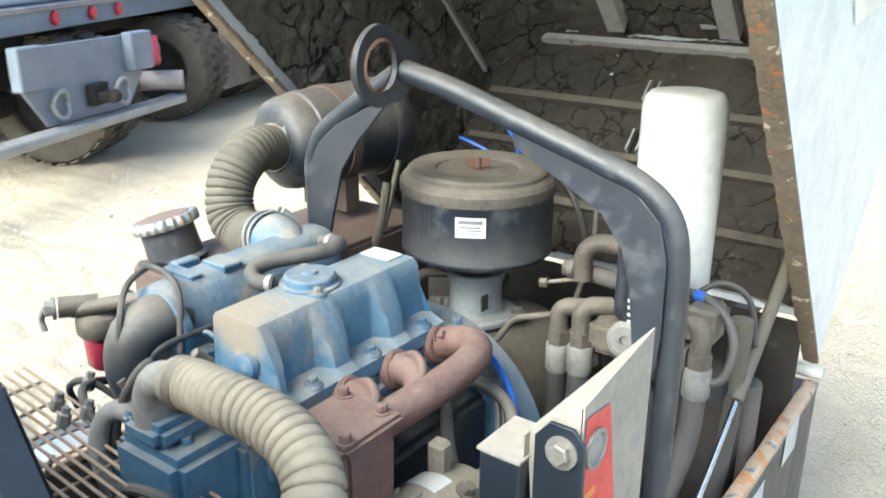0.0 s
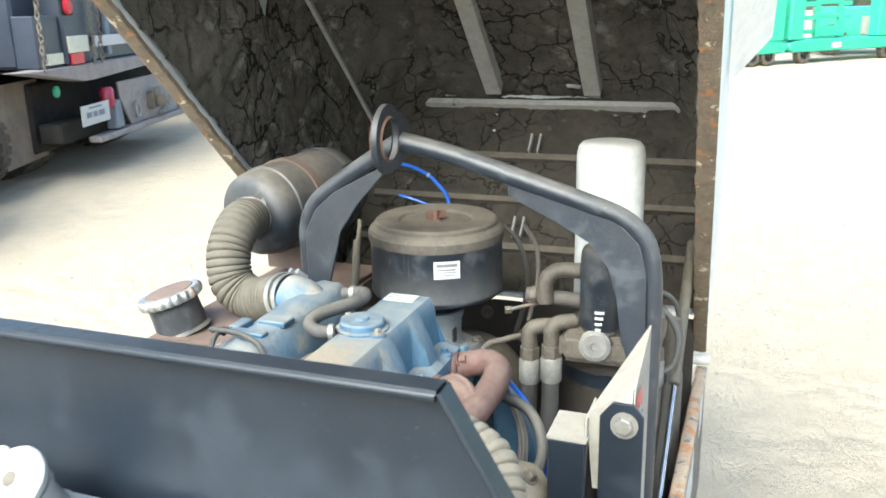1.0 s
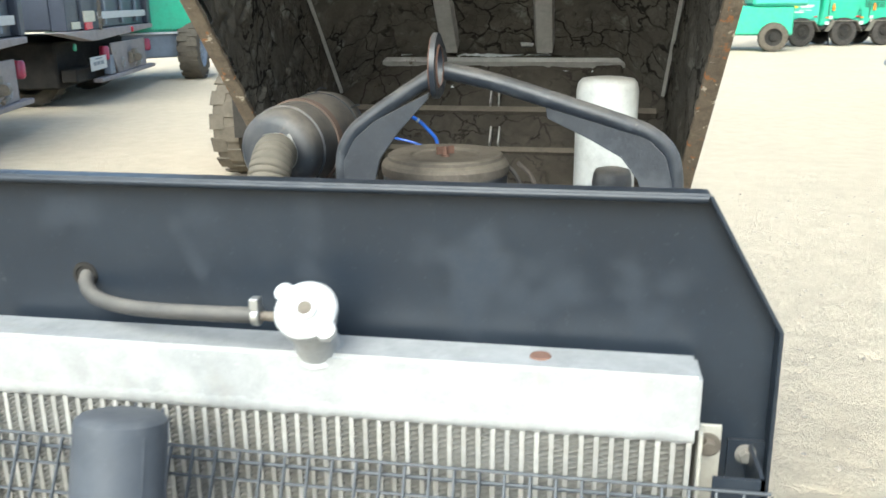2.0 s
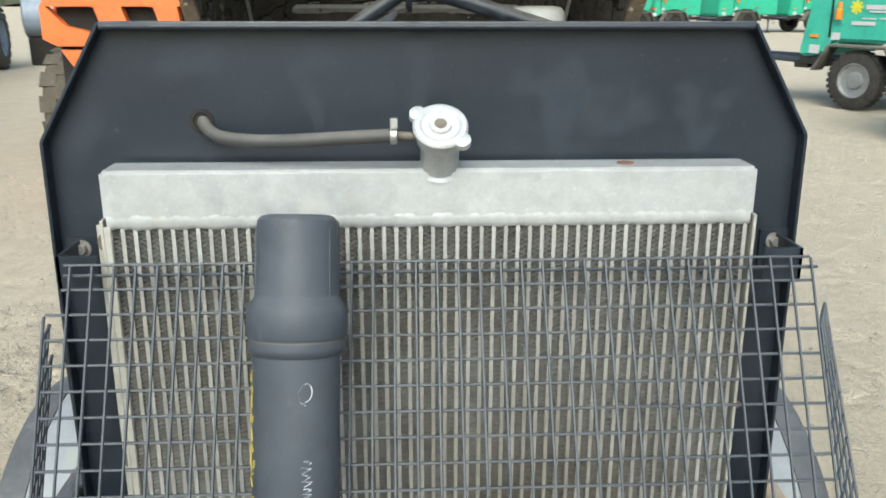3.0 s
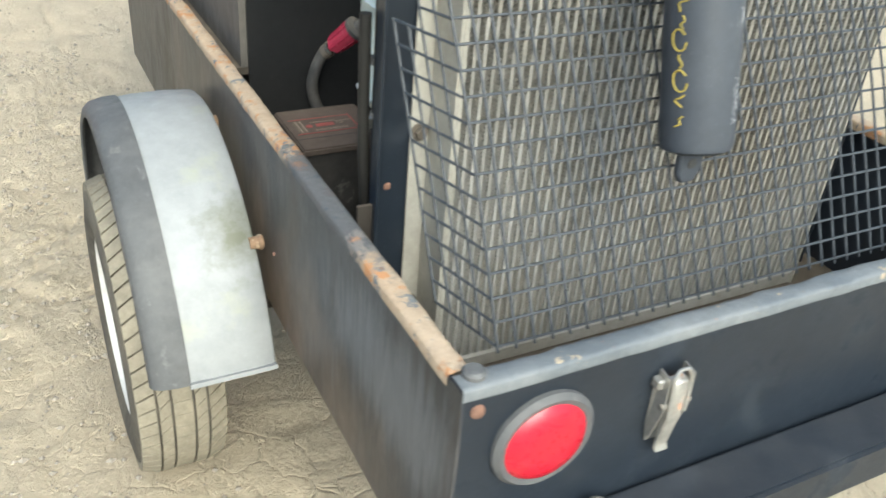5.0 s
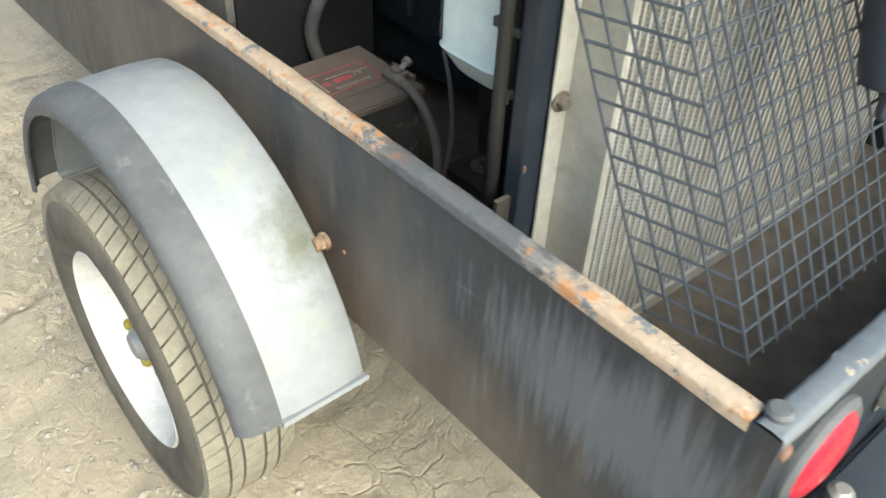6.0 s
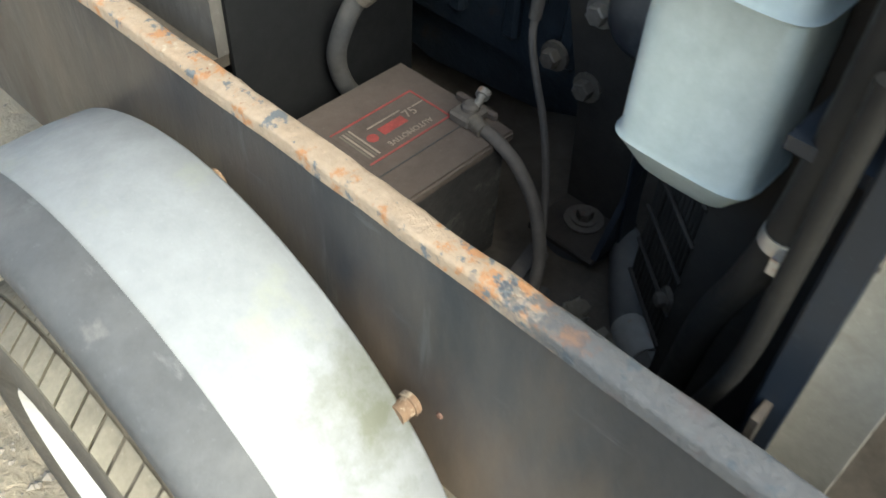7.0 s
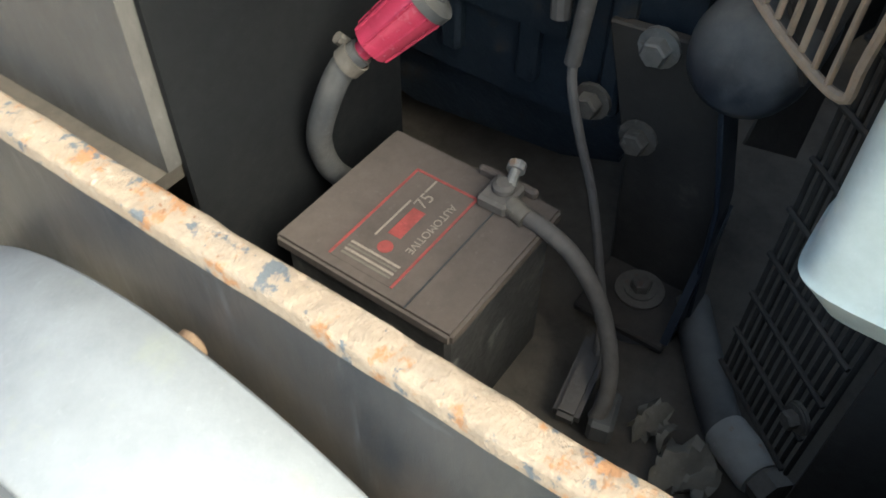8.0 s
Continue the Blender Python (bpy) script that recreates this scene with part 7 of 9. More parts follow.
def fan_guard():
    t = thing("fan_guard", (-0.1, 0.28, 0.66), "rusty wire fan guard between engine and baffle", "fan guard")
    r = 0.0025

    def wire(a, b, m=None):
        part("guard_wire", G().rod(a, b, r, 6), m or m_rwire, t, smooth=60)

    # left side panel, slanted behind the bottle
    pa, pb = V((-0.236, 0.238, 0)), V((-0.309, 0.152, 0))
    for k in range(13):
        p = pa.lerp(pb, k / 12)
        wire((p.x, p.y, 0.612), (p.x, p.y, 1.12), m_inner)
    for k in range(11):
        z = 0.618 + 0.05 * k
        wire((pa.x - 0.003, pa.y + 0.004, z), (pb.x - 0.003, pb.y + 0.004, z), m_inner)
    # top panel
    for k in range(16):
        y = 0.160 + 0.0145 * k
        wire((-0.345, y, 1.142), (0.24, y - 0.02, 1.115))
    for xx in (-0.30, -0.24, -0.18, -0.12, -0.06, 0.0, 0.06, 0.12):
        wire((xx, 0.16, 1.134 - 0.046 * (xx + 0.345) / 0.585), (xx, 0.38, 1.137 - 0.046 * (xx + 0.345) / 0.585))
    part("hoop", G().tube([(-0.220, 0.338, 1.06), (-0.232, 0.330, 1.03), (-0.250, 0.318, 0.985), (-0.302, 0.240, 0.965), (-0.309, 0.231, 1.0), (-0.330, 0.222, 1.142)], 0.0035, 8), m_rwire, t, "rusty hoop wire")
    for k in range(7):
        f = (k + 0.5) / 7
        p = V((-0.250, 0.318, 0.985)).lerp(V((-0.302, 0.240, 0.965)), f)
        wire(p, (p.x - 0.002, p.y - 0.004, 1.14))
    part("guard_bolt", G().ring((-0.303, 0.165, 0.682), (-0.77, 0.64, 0), [(0, 0.014), (0.003, 0.014)], 20).hexbolt((-0.305, 0.167, 0.682), (-0.77, 0.64, 0), 0.008, 0.009), m_brass, t, "dirty bolt and washer")
    # fan behind the guard
    hub = part("fan_hub", G().ring((0.0, 0.27, 0.93), (0, 1, 0), [(0, 0.05), (0.02, 0.06), (0.05, 0.06)], 28), m_inner, t)
    for k in range(6):
        w = 60 * k + 30
        part("fan_blade", G().prism([(-0.03, 0.05), (0.03, 0.05), (0.045, 0.205), (-0.035, 0.21)], 0.003, "y", 0).moved(pose(0, 0.285, 0.93, 0, w, 0) @ pose(0, 0, 0, 0, 0, 28)), m_inner, t)
    part("shroud_panel", G().box(-0.345, 0.03, 0.55, -0.337, 0.145, 1.12), m_inner, t, "black shroud side")


fan_guard()


# ---- things along the battery side ----
def battery():
    X0, X1, Y0, Y1, Z0, Z1 = -0.434, -0.264, 0.409, 0.592, 0.546, 0.735
    t = thing("battery", ((X0 + X1) / 2, (Y0 + Y1) / 2, Z0), "dusty black battery with faded red-framed print", "battery")
    part("case", G().box(X0 + 0.006, Y0 + 0.006, Z0, X1 - 0.006, Y1 - 0.006, Z1 - 0.012), m_batside, t, "scratched black case", bevel=0.004)
    part("lid", G().box(X0, Y0, Z1 - 0.014, X1, Y1, Z1), m_bat, t, "brown-dusted lid", bevel=0.003, seg=2)
    part("lid_groove", G().box(X0 + 0.002, Y0 + 0.046, Z1, X1 - 0.03, Y0 + 0.0475, Z1 + 0.0006), m_ink, t)
    pr = part("print_panel", G().box(X0 + 0.012, Y0 + 0.066, Z1, X1 - 0.034, Y1 - 0.050, Z1 + 0.0004), m_bat, t, "faded printed panel")
    zz = Z1 + 0.0006
    for a, b, c, d in ((X0 + 0.012, Y0 + 0.066, X1 - 0.034, Y0 + 0.0685), (X0 + 0.012, Y1 - 0.0525, X1 - 0.034, Y1 - 0.050), (X1 - 0.0365, Y0 + 0.066, X1 - 0.034, Y1 - 0.050)):
        part("red_frame_line", G().box(a, b, zz - 0.0003, c, d, zz + 0.0003), m_redln, pr)
    # bars: brand mark and small print
    part("brand_mark", G().box(X0 + 0.058, Y0 + 0.093, zz, X0 + 0.094, Y0 + 0.106, zz + 0.0003), m_redln, pr, "red brand block")
    part("brand_mark", G().ring((X0 + 0.044, Y0 + 0.098, zz), (0, 0, 1), [(0, 0.007), (0.0004, 0.007)], 16), m_redln, pr)
    for i in range(4):
        part("print_bar", G().box(X0 + 0.018 + 0.0045 * i, Y0 + 0.074, zz, X0 + 0.0205 + 0.0045 * i, Y0 + 0.125, zz + 0.0003), m_tanln if i % 2 else m_canlid, pr)
    part("print_bar", G().box(X0 + 0.050, Y0 + 0.1125, zz, X0 + 0.10, Y0 + 0.1145, zz + 0.0003), m_tanln, pr)
    part("print_bar", G().box(X0 + 0.115, Y0 + 0.108, zz, X0 + 0.132, Y0 + 0.110, zz + 0.0003), m_tanln, pr)

    def word(txt, x, y, size, ang, mat):
        cu = bpy.data.curves.new("print_word", "FONT")
        cu.body, cu.size, cu.align_x, cu.align_y, cu.extrude = txt, size, "CENTER", "CENTER", 0.00015
        ob = new("print_word", cu)
        dg = bpy.context.evaluated_depsgraph_get()
        me = bpy.data.meshes.new_from_object(ob.evaluated_get(dg))
        bpy.data.objects.remove(ob)
        g = G()
        m = pose(x, y, zz + 0.0003, 0, 0, ang)
        g.add([m @ v.co for v in me.vertices], [tuple(p.vertices) for p in me.polygons])
        part("print_word", g, mat, pr, "faded lettering", smooth=0)

    word("75", X0 + 0.106, Y0 + 0.103, 0.018, 0, m_tanln)
    word("AUTOMOTIVE", X0 + 0.083, Y0 + 0.0785, 0.0105, 180, m_tanln)
    # terminals and cable ends
    tx, ty = -0.286, 0.458
    for (px, py), nm in (((tx, ty), "positive_clamp"),):
        cl = part(nm, G().box(px - 0.020, py - 0.014, Z1, px + 0.016, py + 0.016, Z1 + 0.014).ring((px, py, Z1 + 0.012), (0, 0, 1), [(0, 0.011), (0.010, 0.010)], 16), m_cable, t, "dusty terminal clamp", bevel=0.003)
        part("clamp_bolt", G().ring((px + 0.012, py - 0.002, Z1 + 0.020), (1, 0.3, 0.3), [(-0.012, 0.005), (0.006, 0.005), (0.006, 0.0085), (0.014, 0.0085)], 10), m_steel, cl)
        part("terminal_ferrule", G().rod((px - 0.008, py - 0.012, Z1 + 0.008), (px - 0.012, py - 0.032, Z1 + 0.006), 0.0095, 14), m_brass, cl, "brass ferrule")
    part("edge_molding", G().box(-0.272, 0.434, Z1, -0.264, 0.494, Z1 + 0.010), m_bat, t, bevel=0.002)


battery()


def bay_cables():
    t = thing("battery_cable", (-0.32, 0.4, 0.6), "dusty grey battery cable looping to the floor", "cable")
    part("sheath", G().tube([(-0.296, 0.428, 0.742), (-0.299, 0.404, 0.740), (-0.297, 0.376, 0.722), (-0.296, 0.346, 0.680), (-0.310, 0.320, 0.632), (-0.328, 0.310, 0.598), (-0.338, 0.312, 0.580)], 0.0078, 14, 0.008), m_cable, t)
    part("lug_boot", G().box(-0.045, -0.013, -0.011, 0.045, 0.013, 0.011, pose(-0.306, 0.343, 0.578, 0, -14, 8)), m_cable, t, "flat grey rubber lug boot", bevel=0.005, seg=2)
    w = thing("sender_wire", (-0.21, 0.45, 0.7), "thin grey cable hanging beside the engine mount", "cable")
    part("sheath", G().tube([(-0.186, 0.452, 0.93), (-0.188, 0.450, 0.885), (-0.190, 0.455, 0.827), (-0.206, 0.443, 0.806), (-0.211, 0.426, 0.765), (-0.214, 0.406, 0.718), (-0.228, 0.382, 0.660), (-0.262, 0.352, 0.618), (-0.285, 0.342, 0.590)], 0.0045, 10, 0.01), m_cable, w)
    part("boot", G().rod((-0.187, 0.450, 0.90), (-0.191, 0.455, 0.826), 0.0075, 12), m_cable, w, "rubber boot")
    part("ring_terminal", G().box(-0.026, -0.012, -0.012, 0.026, 0.012, 0.012, pose(-0.326, 0.308, 0.572, 0, 12, 15)), m_hoseb, w, "dark rubber clip", bevel=0.004)
    h = thing("drain_hose", (-0.25, 0.2, 0.55), "fat black hose with a pale crimped ferrule", "hose")
    part("hose", G().tube([(-0.150, 0.300, 0.566), (-0.190, 0.272, 0.566), (-0.235, 0.240, 0.567), (-0.276, 0.208, 0.569)], 0.019, 18), m_hoseb, h)
    part("ferrule", G().ring((-0.272, 0.211, 0.569), (-0.034, -0.050, 0.008), [(0, 0.0200), (0.004, 0.0215), (0.052, 0.0215), (0.056, 0.0195)], 20), m_beige, h, "pale crimped ferrule")
    part("swivel_nut", G().ring((-0.303, 0.164, 0.576), (-0.034, -0.050, 0.008), [(0, 0.019), (0.02, 0.019)], 6), m_brass, h)
    s = thing("torn_insulation", (-0.35, 0.27, 0.55), "torn scrap of tan insulation on the floor", "insulation")
    rnd = random.Random(8)
    for x0, y0, w, d, tilt in ((-0.322, 0.222, 0.050, 0.055, 6), (-0.300, 0.268, 0.030, 0.035, 34)):
        rows = []
        for a in range(9):
            edge = rnd.uniform(-0.008, 0.008)
            rows.append([V((x0 + w * (b / 6 - 0.5) + (edge if b in (0, 6) else 0), y0 + d * (a / 8 - 0.5) + rnd.uniform(-0.004, 0.004),
                            0.558 + 0.010 * math.sin(a * 0.9 + b * 0.7) + math.tan(radians(tilt)) * w * b / 6 * 0.6 + rnd.uniform(-0.002, 0.002))) for b in range(7)])
        g = G().surf(rows).surf([[p - V((0, 0, 0.005)) for p in reversed(r)] for r in rows])
        part("scrap", g, m_corr, s, smooth=40)


bay_cables()


def fuel_prefilter():
    t = thing("inline_filter", (-0.35, 0.55, 0.9), "small red see-through inline fuel filter on a hose", "fuel filter")
    a, b = V((-0.317, 0.574, 0.866)), V((-0.269, 0.514, 0.936))
    d = (b - a).normalized()
    part("bowl", G().ring(a, d, [(0, 0.010), (0.003, 0.018), (0.056, 0.0215), (0.060, 0.0215)], 28), m_redpl, t, "red plastic bowl", smooth=40)
    part("cap", G().ring(a + d * 0.060, d, [(0, 0.0235), (0.008, 0.0235), (0.012, 0.012), (0.03, 0.008)], 28), m_line, t)
    s = d.orthogonal().normalized()
    q = d.cross(s)
    for k in range(8):
        w = 2 * math.pi * k / 8
        o = s * math.cos(w) + q * math.sin(w)
        part("cage_bar", G().rod(a + o * 0.0182 + d * 0.004, a + o * 0.0217 + d * 0.058, 0.0016, 5), m_redpl, t)
    for h in (0.02, 0.045):
        part("cage_ring", G().ring(a + d * h, d, [(0, 0.0202), (0.003, 0.0205)], 28, cap=False), m_redpl, t)
    part("element", G().rod(a + d * 0.012, a + d * 0.06, 0.012, 14), m_hoseb, t)
    part("outlet", G().rod(a - d * 0.022, a + d * 0.002, 0.0085, 12), m_redpl, t)
    worm_clamp(t, a - d * 0.020, d, 0.0125, 0.012, m_brass)
    part("hose", G().tube([a - d * 0.008, a - d * 0.03, (-0.343, 0.601, 0.815), (-0.347, 0.613, 0.770), (-0.335, 0.616, 0.725), (-0.314, 0.612, 0.690)], 0.0115, 16, 0.008), m_line, t, "cracked grey fuel hose")


fuel_prefilter()


def overflow_bottle():
    t = thing("overflow_bottle", (-0.42, 0.13, 0.91), "milky plastic coolant bottle hanging on the baffle", "coolant bottle")
    X0, X1, Y0, Y1 = -0.425, -0.335, 0.096, 0.214
    rows = []
    zs = [0.899, 0.901, 0.907, 0.932, 0.936, 0.938, 0.942, 1.03, 1.070, 1.074, 1.078, 1.12, 1.18, 1.21]
    ins = [0.032, 0.026, 0.020, 0.004, 0.001, 0.000, 0.003, 0.003, 0.004, 0.0, 0.004, 0.005, 0.008, 0.03]
    n = 40
    for z, i in zip(zs, ins):
        row = []
        cx, cy, hx, hy = (X0 + X1) / 2, (Y0 + Y1) / 2, (X1 - X0) / 2 - i, (Y1 - Y0) / 2 - i
        for k in range(n + 1):
            w = 2 * math.pi * k / n
            c, s = math.cos(w), math.sin(w)
            p = 0.42
            row.append(V((cx + hx * math.copysign(abs(c) ** p, c), cy + hy * math.copysign(abs(s) ** p, s), z)))
        rows.append(row)
    g = G().surf(rows).add(rows[0][:-1], [tuple(range(n - 1, -1, -1))]).add(rows[-1][:-1], [tuple(range(n))])
    part("bottle", g, m_jug, t, "milky bottle with brown stains and a mould seam", smooth=50)
    part("cap", G().ring(((X0 + X1) / 2, 0.14, 1.21), (0, 0, 1), [(0, 0.03), (0.02, 0.03), (0.024, 0.025)], 28), m_black, t)
    part("bracket", G().box(-0.455, 0.025, 1.02, -0.37, 0.08, 1.03), m_black, t)
    h = thing("radiator_hose", (-0.44, 0.05, 0.8), "black ribbed hoses clipped behind the baffle edge", "hose")
    part("hose", G().tube([(-0.445, 0.052, 1.20), (-0.443, 0.055, 1.05), (-0.442, 0.060, 0.96), (-0.438, 0.070, 0.90), (-0.42, 0.09, 0.82), (-0.41, 0.10, 0.72), (-0.40, 0.11, 0.60)], 0.0135, 14), m_hosek, h)
    part("hose_clip", G().ring((-0.442, 0.060, 0.955), (0, 0.1, -1), [(0, 0.0145), (0.012, 0.0145)], 18).box(-0.468, 0.045, 0.940, -0.455, 0.056, 0.953), m_zinc, h, "bright hose clip")
    part("hose", G().tube([(-0.478, 0.038, 1.1), (-0.476, 0.040, 0.95), (-0.470, 0.045, 0.85), (-0.45, 0.07, 0.72), (-0.44, 0.08, 0.6)], 0.008, 14), m_hosek, h)


overflow_bottle()


def small_lines():
    """Thin hoses, wires and tie-wraps that lie over the bay."""
    t = thing("wire_bundle", (0.2, 0.85, 1.1), "bundle of dusty black wires tied beside the flywheel housing", "wires")
    for i, d in enumerate(((0, 0, 0), (0.007, 0.003, 0.004), (-0.005, 0.006, 0.006), (0.004, -0.006, 0.009))):
        p = [V(q) + V(d) for q in ((0.120, 0.86, 1.125), (0.165, 0.835, 1.115), (0.215, 0.80, 1.088), (0.245, 0.76, 1.045), (0.255, 0.70, 0.985))]
        part("wire", G().tube(p, 0.0038, 8), m_hoseb if i % 2 else m_cable, t)
    part("tie_wrap", G().ring((0.19, 0.818, 1.105), (0.6, -0.45, -0.3), [(0, 0.015), (0.005, 0.015)], 14, cap=False), m_ink, t, "black tie-wrap")
    u = thing("control_line", (0.05, 1.25, 1.15), "thin dusty control lines behind the drum filter", "hose")
    for i, p in enumerate((
        [(0.08, 1.30, 1.02), (0.11, 1.28, 1.12), (0.12, 1.26, 1.20), (0.10, 1.25, 1.27), (0.06, 1.27, 1.30)],
        [(0.14, 1.20, 1.10), (0.155, 1.22, 1.19), (0.14, 1.26, 1.26), (0.10, 1.31, 1.29)],
        [(-0.24, 1.05, 1.05), (-0.235, 1.06, 1.15), (-0.225, 1.08, 1.24), (-0.23, 1.12, 1.33)],
        [(0.12, 1.10, 1.16), (0.17, 1.14, 1.165), (0.24, 1.16, 1.175), (0.30, 1.15, 1.185)],
        [(0.36, 1.16, 1.16), (0.41, 1.19, 1.20), (0.455, 1.22, 1.17), (0.47, 1.24, 1.08)],
    )):
        part("line", G().tube(p, 0.0055 if i != 3 else 0.004, 8), (m_hoseb, m_cable, m_hosed, m_steel, m_hoseb)[i], u)
    for q, ax in (((0.12, 1.10, 1.16), (1, 0.5, 0)), ((0.30, 1.15, 1.185), (1, -0.2, 0.1)), ((0.36, 1.16, 1.16), (0.5, 0.3, 0.5))):
        part("line_nut", G().ring(q, ax, [(-0.006, 0.009), (0.008, 0.009)], 6), m_brass, u)
    v = thing("return_line", (-0.1, 0.4, 1.15), "thin grey fuel return hoses near the fan guard", "hose")
    for p, r_ in (
        ([(-0.09, 0.355, 1.12), (-0.13, 0.35, 1.16), (-0.17, 0.37, 1.17), (-0.20, 0.42, 1.15), (-0.22, 0.47, 1.11)], 0.006),
        ([(-0.16, 0.42, 1.13), (-0.19, 0.39, 1.165), (-0.225, 0.38, 1.15), (-0.25, 0.40, 1.10)], 0.005),
        ([(0.10, 0.40, 1.08), (0.13, 0.37, 1.10), (0.11, 0.33, 1.12), (0.04, 0.31, 1.13), (-0.03, 0.315, 1.10)], 0.007),
    ):
        part("hose", G().tube(p, r_, 8), m_line, v)
    for q in ((-0.13, 0.35, 1.16), (-0.19, 0.39, 1.165), (-0.155, 0.33, 1.15), (-0.205, 0.35, 1.145)):
        part("banjo_fitting", G().ring(q, (0.1, 0.3, 1), [(-0.012, 0.009), (0.004, 0.009), (0.006, 0.006), (0.014, 0.006)], 6), m_steel, v, "small metal fitting")


small_lines()

# ---- the yard behind ----
def at_line(a, b, side=1):
    """Frame with x from a towards b on the ground and y away from the open yard."""
    d = V((b[0] - a[0], b[1] - a[1], 0)).normalized()
    n = V((-d.y, d.x, 0)) * side
    m = Matrix.Identity(4)
    for i in range(3):
        m[i][0], m[i][1] = d[i], n[i]
    m[0][3], m[1][3] = a[0], a[1]
    return m


def far_wheel(parent, m, at, axis, r, w, rim_mat, lugs=22, tread=m_fartread):
    """tyre with lugs and a dished rim, at in the frame m; axis points to the side that shows."""
    a, c = V(axis).normalized(), V(at)
    g = G()
    g.ring(c - a * w / 2, a, [(0, r * 0.60), (0.0, r * 0.80), (w * 0.10, r * 0.95), (w * 0.25, r * 0.985), (w * 0.75, r * 0.985), (w * 0.9, r * 0.95), (w, r * 0.80), (w, r * 0.62), (w * 0.93, r * 0.58)], 36, cap=False)
    ty = part("wheel_tyre", g.moved(m), tread, parent, "dusty black tyre")
    g = G()
    t0 = a.orthogonal().normalized()
    t1 = a.cross(t0)
    for k in range(lugs):
        for half in (0, 1):
            th = 2 * math.pi * (k + 0.5 * half) / lugs
            d = t0 * math.cos(th) + t1 * math.sin(th)
            q = a.cross(d)
            mm = Matrix.Identity(4)
            for i in range(3):
                mm[i][0], mm[i][1], mm[i][2], mm[i][3] = q[i], a[i], d[i], c[i]
            y0, y1 = (-w * 0.47, w * 0.02) if half else (-w * 0.02, w * 0.47)
            g.box(-math.pi * r / lugs * 0.62, y0, r * 0.965, math.pi * r / lugs * 0.62, y1, r * 1.0, mm)
    tagged(part("tread", g.moved(m), tread, ty), kind="stuff")
    g = G()
    g.ring(c, a, [(w * 0.44, r * 0.62), (w * 0.46, r * 0.56), (w * 0.30, r * 0.52), (w * 0.22, r * 0.30), (w * 0.36, r * 0.26), (w * 0.40, r * 0.14), (w * 0.42, 0.001)], 28, cap=False)
    for k in range(6):
        th = 2 * math.pi * k / 6
        p = c + a * w * 0.35 + (t0 * math.cos(th) + t1 * math.sin(th)) * r * 0.22
        g.rod(p, p + a * w * 0.1, r * 0.04, 6)
    part("wheel_rim", g.moved(m), rim_mat, parent, "steel wheel rim")
    return ty


def box_part(name, parent, m, mat, dims, label="", bevel=0.012):
    return part(name, G().box(*dims).moved(m), mat, parent, label, bevel=bevel)


def disc(name, parent, m, at, r, mat, label="", depth=0.03, axis=(0, -1, 0)):
    return part(name, G().ring(at, axis, [(0, r), (depth * 0.6, r), (depth, r * 0.75)], 20).moved(m), mat, parent, label)


def chain(parent, m, top, drop, n):
    g = G()
    for k in range(n):
        c = V(top) + V((0.012 * math.sin(k * 1.9), 0.0, -drop * (k + 0.5) / n))
        h, w = drop / n * 0.62, drop / n * 0.36
        flat = k % 2 == 0
        pts = []
        for j in range(13):
            th = 2 * math.pi * j / 12
            o = w * math.cos(th)
            pts.append(c + V((o if flat else 0.0, 0.0 if flat else o, h * math.sin(th))))
        g.tube(pts, drop / n * 0.14, 6, smooth=False)
    return part("chain", g.moved(m), m_chain, parent, "rusty hanging chain")


m_chain = M("old_chain", (0.16, 0.145, 0.12), (0.24, 0.20, 0.15), 20, 0.6, metal=0.4)
m_pink = M("weathered_plate", (0.30, 0.26, 0.24), (0.23, 0.20, 0.19), 5, 0.65, bump=0.2, patch=[((0.16, 0.12, 0.10), 0.62)], pscale=6, pedge=0.15)
m_cream = M("cream_tape", (0.62, 0.60, 0.47), (0.55, 0.53, 0.42), 10, 0.5)
m_aqua = M("pale_green_paint", (0.075, 0.43, 0.30), (0.06, 0.38, 0.265), 2, 0.4, patch=[((0.25, 0.55, 0.45), 0.66)], pscale=3, pedge=0.2)
m_sun = M("yellow_sticker", (0.75, 0.68, 0.03), None, 10, 0.5)
m_tank2 = M("grey_blue_tank", (0.22, 0.26, 0.32), (0.28, 0.32, 0.37), 2, 0.45)

# truck with a wide flat bed, rear towards the compressor
TA = at_line((-7.2, 6.45), (-9.16, 9.93))
truck = thing("flatbed_truck", (-7.2, 6.45, 0), "dark grey flatbed truck with hitch plate, parked on the dirt", "truck", "parked trucks")
g = G().prism([(0, 1.10), (0, 1.28), (0.03, 1.30), (0.20, 1.30), (0.20, 1.14), (0.12, 1.10)], 4.5, "x", -4.5)
part("bed_rail", g.moved(TA), m_greyp, truck, "blue-grey steel bed rail", bevel=0.008)
box_part("bed_deck", truck, TA, m_greyp, (-4.5, 0.02, 1.302, 0.0, 5.0, 1.34), "worn steel deck")
box_part("rub_rail", truck, TA, m_pink, (-4.5, -0.025, 1.245, -0.02, -0.002, 1.29), "rusty rub rail", 0.006)
box_part("bed_frame", truck, TA, m_dark, (-4.4, 0.35, 0.95, -0.2, 5.0, 1.095))
box_part("cargo_box", truck, TA, m_navy, (-4.5, 0.6, 1.342, -0.25, 4.8, 2.5), "dark blue body", 0.03)
for i, x in enumerate((-3.65, -2.3, -1.0, -0.4)):
    box_part("body_post", truck, TA, m_greyp, (x, 0.53, 1.342, x + 0.09, 0.598, 2.5), "", 0.008)
box_part("notice", truck, TA, m_label, (-1.62, 0.575, 1.72, -1.36, 0.597, 1.98), "white square notice", 0.003)
